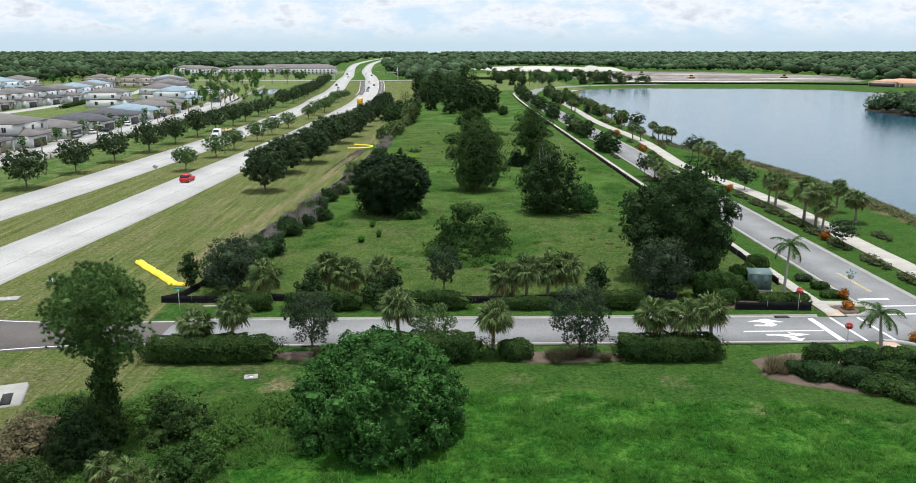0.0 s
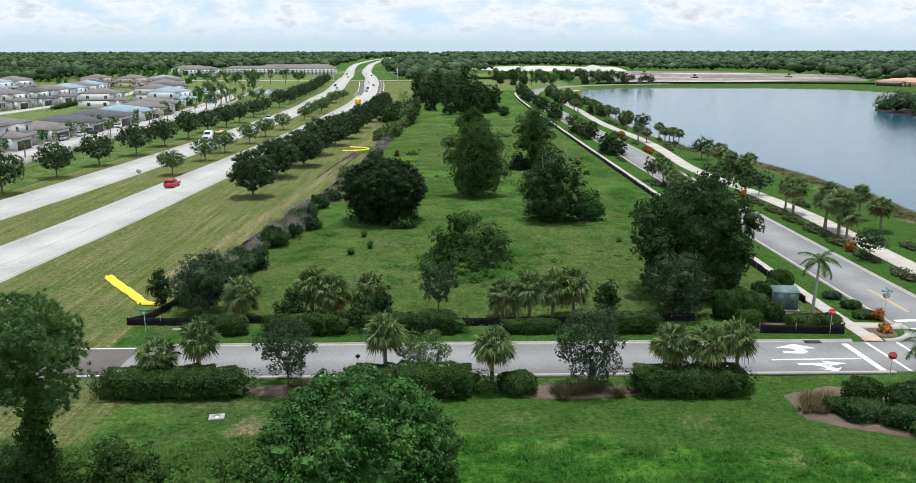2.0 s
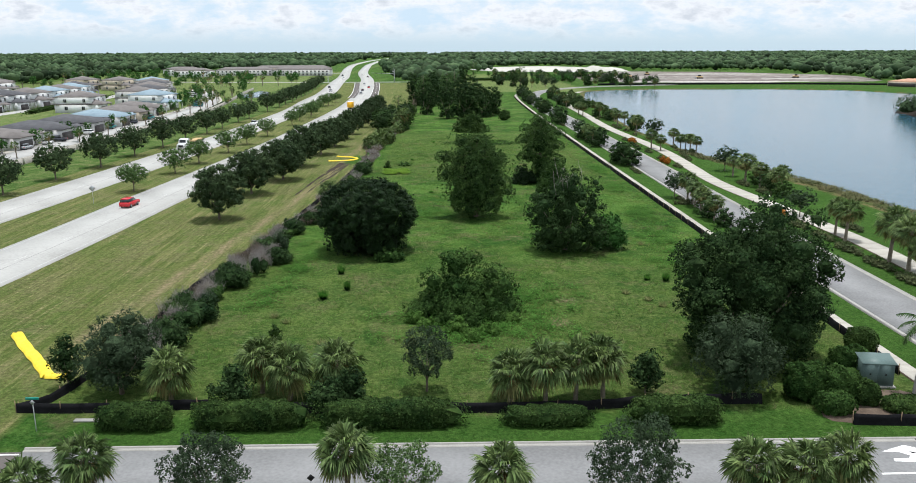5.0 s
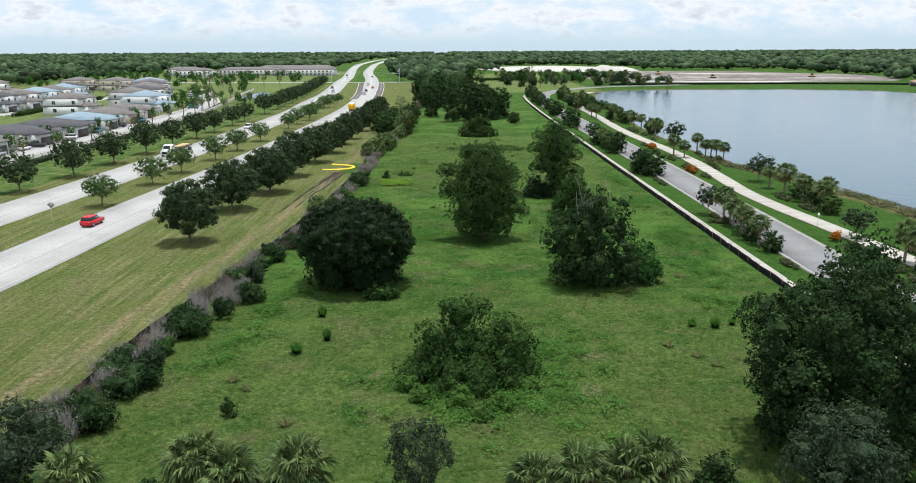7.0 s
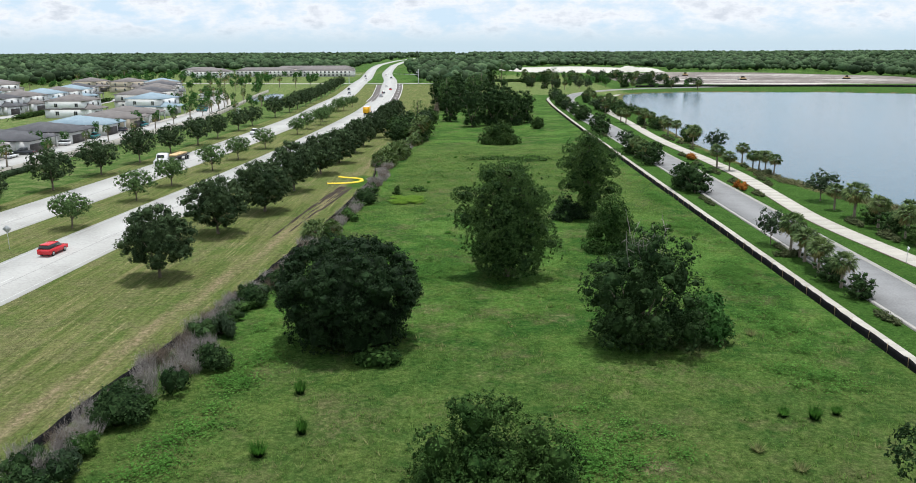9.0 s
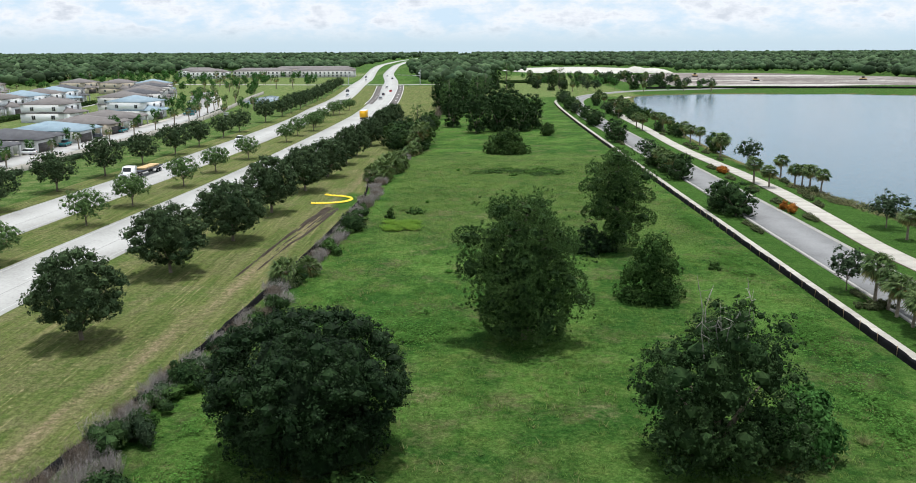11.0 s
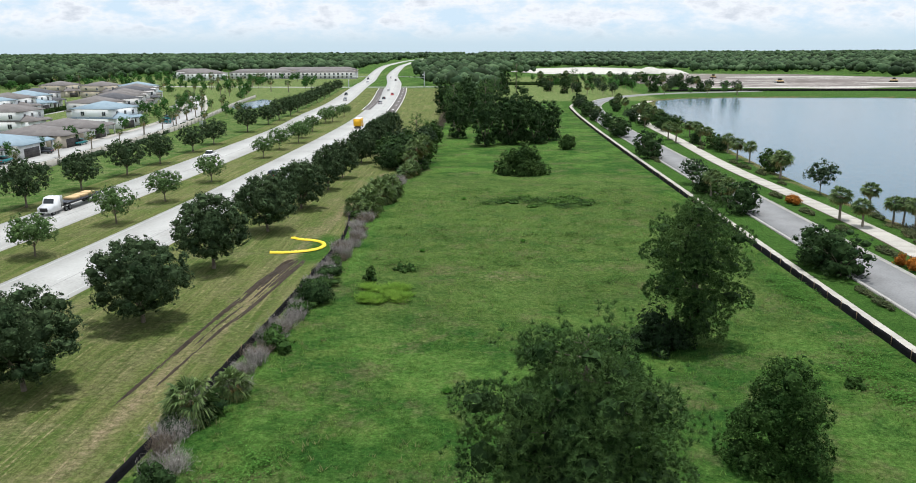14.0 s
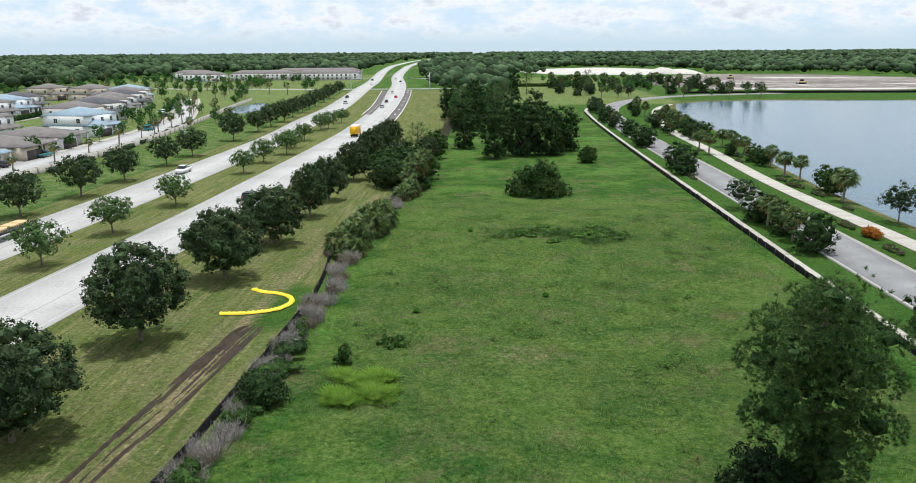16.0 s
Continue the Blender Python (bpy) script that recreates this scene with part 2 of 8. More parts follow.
M["car_dark"] = material("dark_paintwork", [(0.02, 0.025, 0.035), (0.035, 0.04, 0.055)], 0.25, 1, spec=0.6)
M["car_silver"] = material("silver_paintwork", [(0.4, 0.42, 0.44), (0.5, 0.52, 0.54)], 0.3, 1, metallic=0.5)
M["car_teal"] = material("teal_paintwork", [(0.02, 0.16, 0.17), (0.03, 0.2, 0.21)], 0.3, 1)
M["truck_yellow"] = material("yellow_truck_box", [(0.75, 0.4, 0.01), (0.82, 0.46, 0.02)], 0.4, 1)
M["lumber"] = material("stacked_lumber", [(0.5, 0.34, 0.16), (0.62, 0.45, 0.25)], 0.9, 1.5)

# water: dark body, mirror-like skin with fine ripples
wm = bpy.data.materials.new("lake_water")
wm.use_nodes = True
M["water"] = wm
n_, l_ = wm.node_tree.nodes, wm.node_tree.links
p_ = n_["Principled BSDF"]
p_.inputs["Base Color"].default_value = (0.018, 0.075, 0.115, 1)
p_.inputs["Roughness"].default_value, p_.inputs["IOR"].default_value = 0.12, 1.333
g_ = n_.new("ShaderNodeNewGeometry")
for k_, (sc_, st_) in enumerate(((0.35, 0.12), (2.2, 0.1))):
    t_ = n_.new("ShaderNodeTexNoise"); t_.inputs["Scale"].default_value, t_.inputs["Detail"].default_value = sc_, 4
    l_.new(g_.outputs["Position"], t_.inputs["Vector"])
    b_ = n_.new("ShaderNodeBump"); b_.inputs["Strength"].default_value, b_.inputs["Distance"].default_value = st_, 0.3
    l_.new(t_.outputs["Fac"], b_.inputs["Height"])
    if k_:
        l_.new(prev_.outputs[0], b_.inputs["Normal"])
    prev_ = b_
l_.new(prev_.outputs[0], p_.inputs["Normal"])


# ---- mesh helpers ----
def raw(name, V, F, mat, parent=None, label="", smooth=False):
    """One mesh object from vertex rows and face rows of equal length (or a list of such arrays)."""
    me = bpy.data.meshes.new(name)
    V = np.asarray(V, dtype=np.float32)
    Fs = [np.asarray(f, dtype=np.int32) for f in (F if isinstance(F, list) else [F]) if len(f)]
    me.vertices.add(len(V)); me.vertices.foreach_set("co", V.ravel())
    sizes = np.concatenate([np.full(len(f), f.shape[1], dtype=np.int32) for f in Fs])
    loops = np.concatenate([f.ravel() for f in Fs])
    me.loops.add(len(loops)); me.loops.foreach_set("vertex_index", loops)
    me.polygons.add(len(sizes))
    me.polygons.foreach_set("loop_start", np.concatenate(([0], np.cumsum(sizes)[:-1])).astype(np.int32))
    if smooth:
        me.polygons.foreach_set("use_smooth", np.ones(len(sizes), dtype=bool))
    me.update(calc_edges=True)
    me.materials.append(mat)
    ob = new(name, me)
    if parent:
        ob.parent = parent
    if label:
        ob["label"] = label
    return ob


class Soup:
    """Collects vertices, triangles and quads of one part."""
    def __init__(self):
        self.v, self.t, self.q, self.n = [], [], [], 0

    def add(self, V, T=None, Q=None):
        V = np.asarray(V, dtype=float)
        if T is not None and len(T):
            self.t.append(np.asarray(T, dtype=int) + self.n)
        if Q is not None and len(Q):
            self.q.append(np.asarray(Q, dtype=int) + self.n)
        self.v.append(V); self.n += len(V)
        return self

    def make(self, name, mat, parent=None, label="", smooth=False):
        F = ([np.concatenate(self.t)] if self.t else []) + ([np.concatenate(self.q)] if self.q else [])
        return raw(name, np.concatenate(self.v), F, mat, parent, label, smooth)

    def tube(self, pts, radii, sides=8):
        pts = [Vector(p) for p in pts]
        V, Q = [], []
        for i, (p, r) in enumerate(zip(pts, radii)):
            d = (pts[min(i + 1, len(pts) - 1)] - pts[max(i - 1, 0)]).normalized()
            a = d.orthogonal().normalized(); b = d.cross(a)
            V += [p + (a * math.cos(k * math.tau / sides) + b * math.sin(k * math.tau / sides)) * r for k in range(sides)]
        for i in range(len(pts) - 1):
            for k in range(sides):
                k2 = (k + 1) % sides
                Q.append((i * sides + k, i * sides + k2, (i + 1) * sides + k2, (i + 1) * sides + k))
        V.append(pts[-1]); last = (len(pts) - 1) * sides
        T = [(last + k, last + (k + 1) % sides, len(V) - 1) for k in range(sides)]
        return self.add([tuple(v) for v in V], T, Q)

    def box(self, x0, y0, z0, x1, y1, z1, chamfer=0.0):
        c = chamfer
        if not c:
            V = [(x, y, z) for z in (z0, z1) for x, y in ((x0, y0), (x1, y0), (x1, y1), (x0, y1))]
            Q = [(3, 2, 1, 0), (4, 5, 6, 7)] + [(i, (i + 1) % 4, 4 + (i + 1) % 4, 4 + i) for i in range(4)]
            return self.add(V, None, Q)
        rows = [(z0, 0), (z1 - c, 0), (z1, c)]
        V, Q = [], []
        for z, e in rows:
            V += [(x0 + e, y0 + e, z), (x1 - e, y0 + e, z), (x1 - e, y1 - e, z), (x0 + e, y1 - e, z)]
        for r in range(2):
            Q += [(r * 4 + i, r * 4 + (i + 1) % 4, r * 4 + 4 + (i + 1) % 4, r * 4 + 4 + i) for i in range(4)]
        Q += [(3, 2, 1, 0), (8, 9, 10, 11)]
        return self.add(V, None, Q)


def turn(V, ang):
    c, s_ = math.cos(ang), math.sin(ang)
    V = np.asarray(V, dtype=float)
    return np.stack([V[:, 0] * c - V[:, 1] * s_, V[:, 0] * s_ + V[:, 1] * c, V[:, 2]], 1)


def leaves(soup, P, N, size, rng, slim=0.55, jitter=0.7):
    """A folded four-cornered leaf spray at every point P, facing about N."""
    n = len(P)
    N = N + rng.normal(0, jitter, (n, 3)); N /= np.linalg.norm(N, axis=1)[:, None] + 1e-9
    A = np.cross(N, rng.normal(0, 1, (n, 3))); A /= np.linalg.norm(A, axis=1)[:, None] + 1e-9
    B = np.cross(N, A)
    s_ = (size * rng.uniform(0.6, 1.35, n))[:, None]
    V = np.stack([P - A * s_ * 0.5, P + B * s_ * slim * 0.5 - N * s_ * 0.12, P + A * s_ * 0.5, P - B * s_ * slim * 0.5 - N * s_ * 0.12], 1).reshape(-1, 3)
    i = np.arange(n)[:, None] * 4
    soup.add(V, None, i + np.array([0, 1, 2, 3]))


ICO_V, ICO_F = None, None
bm_ = bmesh.new(); bmesh.ops.create_icosphere(bm_, subdivisions=2, radius=1.0)
bm_.verts.index_update()
ICO_V = np.array([v.co[:] for v in bm_.verts]); ICO_F = np.array([[v.index for v in f.verts] for f in bm_.faces]); bm_.free()
bm_ = bmesh.new(); bmesh.ops.create_icosphere(bm_, subdivisions=1, radius=1.0); bm_.verts.index_update()
ICO_V1 = np.array([v.co[:] for v in bm_.verts]); ICO_F1 = np.array([[v.index for v in f.verts] for f in bm_.faces]); bm_.free()


def blob_core(soup, c, r, rng, k=0.78, fine=True):
    V0, F0 = (ICO_V, ICO_F) if fine else (ICO_V1, ICO_F1)
    V = (V0 * (1 + rng.normal(0, 0.1, (len(V0), 1))))[F0].reshape(-1, 3) * np.asarray(r) * k + np.asarray(c)
    soup.add(V, np.arange(len(V)).reshape(-1, 3))


def blob_leaves(soup, blobs, n, size, rng, core=0.78, slim=0.55, jitter=0.7, low=-0.75, clump=0.65, reach=2.3):
    """Leaves over the outside of a union of ellipsoids, most of them gathered in sprays."""
    C = np.array([b[0] for b in blobs], dtype=float); R = np.array([b[1] for b in blobs], dtype=float)
    area = (R[:, 0] * R[:, 1] + R[:, 0] * R[:, 2] + R[:, 1] * R[:, 2])

    def shell(k, lo, hi):
        pick = rng.choice(len(C), int(k * 3) + 8, p=area / area.sum())
        d = rng.normal(0, 1, (len(pick), 3)); d /= np.linalg.norm(d, axis=1)[:, None]
        P = C[pick] + d * R[pick] * (rng.uniform(lo, hi, len(pick)) )[:, None]
        keep = (d[:, 2] > low) & (P[:, 2] > 0.05)
        for c, r in zip(C, R):
            keep &= np.linalg.norm((P - c) / r, axis=1) > 0.68
        return P[keep][:k], d[keep][:k]

    a = int(n * (1 - clump))
    P, d = shell(a, 0.7, 1.02)
    per = 14
    Pc, dc = shell(max(4, int(n * clump) // per), 0.8, 1.1)
    off = rng.normal(0, 1, (len(Pc), per, 3)); off /= np.linalg.norm(off, axis=2)[:, :, None]
    out = (off * dc[:, None]).sum(2); off = np.where((out < -0.1)[:, :, None], -off, off)
    rad = size * reach * 0.5 * rng.uniform(0.7, 1.35, (len(Pc), 1, 1))
    Pk = (Pc[:, None] + off * rad * rng.uniform(0.3, 1.15, (len(Pc), per, 1))).reshape(-1, 3)
    dk = (dc[:, None] * 0.5 + off).reshape(-1, 3)
    Pk[:, 2] = np.maximum(Pk[:, 2], 0.04)
    leaves(soup, np.concatenate([P, Pk]), np.concatenate([d, dk]) + np.array([0, 0, 0.4]), size, rng, slim, jitter * 0.75)
    if core:
        for i, (c, r) in enumerate(zip(C, R)):
            blob_core(soup, c, r, rng, core if len(C) < 9 else core * (0.8 if i == 0 else 0.72), i == 0)


def heap(w, d, h, n, rng, k=0.17, p=2.2):
    """Many lobes piled to a ragged dome."""
    out = [((0, 0, h * 0.3), (w * 0.3, d * 0.3, h * 0.36))]
    for i in range(n):
        f = math.sqrt((i + 0.5) / n); a = i * 2.39996 + rng.uniform(-0.4, 0.4)
        r = w * k * rng.uniform(0.6, 1.25)
        z = h * (1 - f ** p) * rng.uniform(0.72, 1.08)
        out.append(((math.cos(a) * f * (w / 2 - r * 0.6), math.sin(a) * f * (d / 2 - r * 0.6), max(r * 0.35, z - r * 0.6)), (r, r, r * rng.uniform(0.75, 1.2))))
    return out


def crown_blobs(h, w, base, rng, n=12, sub=0.3, lean=(0, 0), flat=1.0, rag=1.0):
    """Lobes packed over an egg between the heights base and h."""
    zc, rz, rx = (h + base) / 2, (h - base) / 2, w / 2
    inner = 0.66 if n < 40 else 0.84 if rag < 0.35 else 0.76
    out = [((lean[0], lean[1], zc), (rx * inner, rx * inner, rz * (inner + 0.08)))]
    for i in range(n):
        a = i * 2.399 + rng.uniform(-0.4, 0.4)
        u = 1 - 2 * (i + 0.5) / n
        s_ = math.sqrt(1 - u * u)
        r = w * sub * rng.uniform(0.55, 1.25)
        k = 1 + rng.uniform(-0.15, 0.22) * rag
        out.append(((lean[0] + math.cos(a) * s_ * (rx - r * 0.75) * k, lean[1] + math.sin(a) * s_ * (rx - r * 0.75) * k, max(base + r * 0.4, zc + u * (rz - r * 0.65) * k)), (r, r, r * 0.85 * flat)))
    return out


def thing(name, x, y, z=0.0, rz=0.0, label="", category="", group="", kind=""):
    ob = new(name)
    ob.empty_display_size = 0.5
    ob.matrix_basis = pose(x, y, z, 0, 0, rz)
    return tagged(ob, label, category, group, kind)


# ---- trees and plants ----
def leafy_tree(name, h, w, base, mat, n, size, seed, label, category="tree", trunk=0.2, lobes=12, sub=0.28, group="", limbs=5, core=0.7, x=0, y=0, rz=0, jitter=0.7, skirt=0, stems=(), rag=1.0):
    rng = np.random.default_rng(seed)
    t = thing(name, x, y, 0, rz, label, category, group)
    s = Soup()
    top = base + (h - base) * 0.55
    bend = rng.uniform(-0.2, 0.2, 2)
    s.tube([(0, 0, -0.2), (bend[0] * 0.4, bend[1] * 0.4, base * 0.6), (bend[0], bend[1], top)], [trunk * 1.25, trunk, trunk * 0.35], 8)
    for k in range(limbs):
        a = k * 2.4 + rng.uniform(-0.3, 0.3)
        z0 = base * rng.uniform(0.7, 1.1) + 0.1
        s.tube([(bend[0] * 0.5, bend[1] * 0.5, z0), (math.cos(a) * w * 0.16, math.sin(a) * w * 0.16, z0 + (h - z0) * 0.28), (math.cos(a) * w * 0.33, math.sin(a) * w * 0.33, z0 + (h - z0) * 0.5)], [trunk * 0.6, trunk * 0.4, trunk * 0.12], 6)
    s.make("trunk", M["bark"], t, smooth=True)
    c = Soup()
    blobs = crown_blobs(h, w, base, rng, lobes, sub, rag=rag)
    for dx, dy, hh, ww, bb, ln in stems:
        blobs += [((cx + dx, cy + dy, cz), r_) for (cx, cy, cz), r_ in crown_blobs(hh, ww, bb, rng, ln, sub * 1.25)]
    for k in range(skirt):
        a = k * math.tau / skirt + rng.uniform(-0.2, 0.2)
        r = w * rng.uniform(0.13, 0.22)
        blobs.append(((math.cos(a) * (w / 2 - r) * rng.uniform(0.7, 0.98), math.sin(a) * (w / 2 - r) * rng.uniform(0.7, 0.98), r * rng.uniform(0.6, 1.3)), (r, r, r * 1.15)))
    blob_leaves(c, blobs, n, size, rng, core, jitter=jitter)
    c.make("crown", mat, t)
    return t


def shrub(name, blobs, mat, n, size, seed, label, category="shrub", x=0, y=0, rz=0, group="", core=0.8, jitter=0.7):
    rng = np.random.default_rng(seed)
    c = Soup()
    blob_leaves(c, blobs, n, size, rng, core, low=-0.5, jitter=jitter, clump=0.55)
    ob = c.make(name, mat)
    ob.matrix_basis = pose(x, y, 0, 0, 0, rz)
    return tagged(ob, label, category, group)


def fan_palm(name, h, seed, label, x=0, y=0, rz=0, group="", fronds=34, spread=1.75, category="palm tree", trunk_r=0.17, dead=7):
    """A cabbage palm: a trunk and a round head of folded fan leaves."""
    rng = np.random.default_rng(seed)
    t = thing(name, x, y, 0, rz, label, category, group)
    s = Soup()
    lx, ly = rng.uniform(-0.25, 0.25, 2)
    s.tube([(0, 0, -0.2), (lx * 0.3, ly * 0.3, h * 0.4), (lx, ly, h)], [trunk_r * 1.25, trunk_r, trunk_r * 1.05], 10)
    s.make("trunk", M["palm_bark"], t, smooth=True)
    green, old, brown = Soup(), Soup(), Soup()
    for k in range(fronds + dead):
        is_dead = k >= fronds
        a = k * 2.39996 + rng.uniform(-0.25, 0.25)
        el = rng.uniform(-1.25, -0.75) if is_dead else math.asin(1 - 1.82 * (k + 0.5) / fronds) + rng.uniform(-0.2, 0.2)
        d = np.array([math.cos(a) * math.cos(el), math.sin(a) * math.cos(el), math.sin(el)])
        side = np.array([-math.sin(a), math.cos(a), 0.0])
        nrm = np.cross(d, side)
        tw = rng.uniform(-0.9, 0.9)
        side, nrm = side * math.cos(tw) + nrm * math.sin(tw), nrm * math.cos(tw) - side * math.sin(tw)
        L = spread * rng.uniform(0.36, 0.52) * (0.75 if is_dead else 1)
        o = np.array([lx, ly, h])
        hub = o + d * L + np.array([0, 0, -0.12 * L * math.cos(el)])
        V, T = [], []
        soup = brown if is_dead else old if k > fronds * 0.8 else green
        soup.tube([tuple(o), tuple(hub)], [0.03, 0.02], 3)
        R = spread * rng.uniform(0.5, 0.68) * (0.85 if is_dead else 1)
        m = 19
        for j in range(m):
            f = (j / (m - 1) - 0.5) * 2.9 + rng.uniform(-0.05, 0.05)
            dd = d * math.cos(f) + side * math.sin(f)
            ln = R * (0.72 + 0.28 * math.cos(f)) * rng.uniform(0.85, 1.1)
            mid = hub + dd * ln * 0.55
            tip = hub + dd * ln * 0.92 + np.array([0, 0, -ln * rng.uniform(0.12, 0.55)])
            wv = np.cross(dd, nrm) * R * 0.04
            i = len(V)
            V += [hub, mid + wv + nrm * 0.03, mid - wv - nrm * 0.03, tip]
            T += [(i, i + 2, i + 1), (i + 1, i + 2, i + 3)]
        soup.add(V, T)
    green.make("crown", M["palm"], t)
    if old.n:
        old.make("lower_fronds", M["old_palm"], t, "yellowing lower palm fans")
    brown.make("frond_skirt", M["dead_frond"], t, "brown hanging dead palm fronds")
    return t


def feather_palm(name, h, seed, label, x=0, y=0, rz=0, fronds=11, L=2.6, group=""):
    rng = np.random.default_rng(seed)
    t = thing(name, x, y, 0, rz, label, "palm tree", group)
    s = Soup()
    s.tube([(0, 0, -0.2), (0.1, 0, h * 0.3), (0.35, 0.1, h * 0.75), (0.45, 0.15, h)], [0.2, 0.17, 0.13, 0.1], 10)
    s.make("trunk", M["kerb"], t, smooth=True)
    c = Soup()
    for k in range(fronds):
        a = k * 2.39996; el = 1.1 - 1.5 * k / fronds
        pts = []
        p = np.array([0.45, 0.15, h]); e = el
        for j in range(9):
            pts.append(p.copy()); p = p + np.array([math.cos(a) * math.cos(e), math.sin(a) * math.cos(e), math.sin(e)]) * L / 8; e -= 0.2
        c.tube([tuple(q) for q in pts], [0.04] * 4 + [0.02] * 5, 4)
        side = np.array([-math.sin(a), math.cos(a), 0])
        for j in range(1, 26):
            f = j / 26 * 8; i0 = min(int(f), 7); q = pts[i0] + (pts[i0 + 1] - pts[i0]) * (f - i0)
            fw = pts[min(i0 + 1, 8)] - pts[i0]; fw = fw / (np.linalg.norm(fw) + 1e-9)
            for sg in (-1, 1):
                ln = 0.85 * math.sin(math.pi * (0.15 + 0.8 * j / 26))
                tip = q + side * sg * ln * 0.8 + fw * ln * 0.45 + np.array([0, 0, -ln * rng.uniform(0.25, 0.6)])
                c.add([q - fw * 0.05, q + fw * 0.07, tip], [(0, 1, 2)])
    c.make("crown", M["feather"], t)
    return t


def pine_tree(name, h, w, base, seed, label, x=0, y=0, rz=0, tufts=420, group="", mat="pine", tuft=0.75, shape=0.6, vines=0, blades=22, hull=()):
    """Tall trunk, level limbs and round tufts of long needles."""
    rng = np.random.default_rng(seed)
    t = thing(name, x, y, 0, rz, label, "pine tree", group)
    s = Soup()
    s.tube([(0, 0, -0.3), (0.15, 0, h * 0.35), (0.05, 0.1, h * 0.7), (0.1, 0, h * 0.97)], [w * 0.03 + 0.08, w * 0.026 + 0.06, w * 0.015 + 0.04, 0.03], 9)
    ends = []
    nl = max(14, int(w * 3.4))
    for k in range(nl):
        f = (k + 0.5) / nl
        z0 = base + (h * 0.95 - base) * f
        a = k * 2.39996 + rng.uniform(-0.3, 0.3)
        reach = w * 0.5 * (math.sin(math.pi * (0.18 + 0.8 * f)) ** shape) * rng.uniform(0.7, 1.08)
        p0 = np.array([0.1, 0, z0]); p2 = p0 + np.array([math.cos(a) * reach, math.sin(a) * reach, reach * rng.uniform(-0.05, 0.35)])
        p1 = (p0 + p2) / 2 + np.array([0, 0, -0.1])
        s.tube([tuple(p0), tuple(p0 + (p1 - p0) * 0.7), tuple(p0 + (p2 - p0) * 0.62)], [0.05 + 0.003 * w, 0.035, 0.012], 5)
        ends.append((p0, p2, reach))
    s.make("trunk", M["bark"], t, smooth=True)
    c = Soup()
    wts = np.array([e[2] for e in ends]) ** 1.5; wts /= wts.sum()
    C, n_c = np.zeros((tufts * 2 + 8, 3)), 0
    out_ = np.zeros((tufts * 2 + 8, 3))

    def free(q, gap):
        return n_c < len(C) and (not n_c or np.min(np.sum((C[:n_c] - q) ** 2, axis=1)) > gap * gap)

    if hull:
        HC, HR = np.array([b[0] for b in hull], dtype=float), np.array([b[1] for b in hull], dtype=float)
        for i in rng.choice(len(hull), tufts * 5, p=HR.prod(1) ** 0.667 / (HR.prod(1) ** 0.667).sum()):
            v = rng.normal(0, 1, 3); v /= np.linalg.norm(v)
            q = HC[i] + v * HR[i] * rng.uniform(0.95, 1.1)
            if v[2] < -0.6 or q[2] < 0.5 or np.min(np.linalg.norm((q - HC) / HR, axis=1)) < 0.9:
                continue
            if free(q, tuft * 0.85):
                C[n_c], out_[n_c] = q, v + np.array([0, 0, 0.55]); n_c += 1
    for i in rng.choice(len(ends), tufts * 6, p=wts):
        if n_c >= tufts:
            break
        p0, p2, reach = ends[i]
        f = 1 - 0.75 * rng.uniform(0, 1) ** 1.8
        q = p0 + (p2 - p0) * f + rng.normal(0, 0.1 * reach + 0.2, 3) * np.array([1, 1, 0.8])
        if q[2] > 0.4 and free(q, tuft * 0.62):
            C[n_c], out_[n_c] = q, (p2 - p0) / (reach + 0.1) * 0.6 + np.array([0, 0, 0.8]); n_c += 1
    C = C[:n_c]; k_n, m = len(C), blades
    axis = out_[:n_c] / np.linalg.norm(out_[:n_c], axis=1)[:, None]
    d = rng.normal(0, 0.62, (k_n, m, 3)) + axis[:, None] * 0.85
    d /= np.linalg.norm(d, axis=2)[:, :, None]
    ln = tuft * rng.uniform(0.75, 1.2, (k_n, 1, 1)) * rng.uniform(0.82, 1.05, (k_n, m, 1))
    side = np.cross(d, rng.normal(0, 1, (k_n, m, 3))); side /= np.linalg.norm(side, axis=2)[:, :, None]
    root = C[:, None] + d * ln * 0.12
    V = np.stack([root - side * 0.06 * ln, root + side * 0.06 * ln, C[:, None] + d * ln], 2).reshape(-1, 3)
    c.add(V, np.arange(len(V)).reshape(-1, 3))
    c.make("crown", M[mat], t)
    if vines:
        v = Soup()
        blob_leaves(v, [((rng.uniform(-0.4, 0.4), rng.uniform(-0.4, 0.4), z), (1.0 - 0.06 * z + rng.uniform(0, 0.35), 0.95 - 0.06 * z, 1.2)) for z in np.arange(0.6, vines, 1.1)], int(vines * 330), 0.3, rng, 0.8)
        v.make("vine_cover", M["hedge"], t, "dark climbing vines round the trunk")
    return t


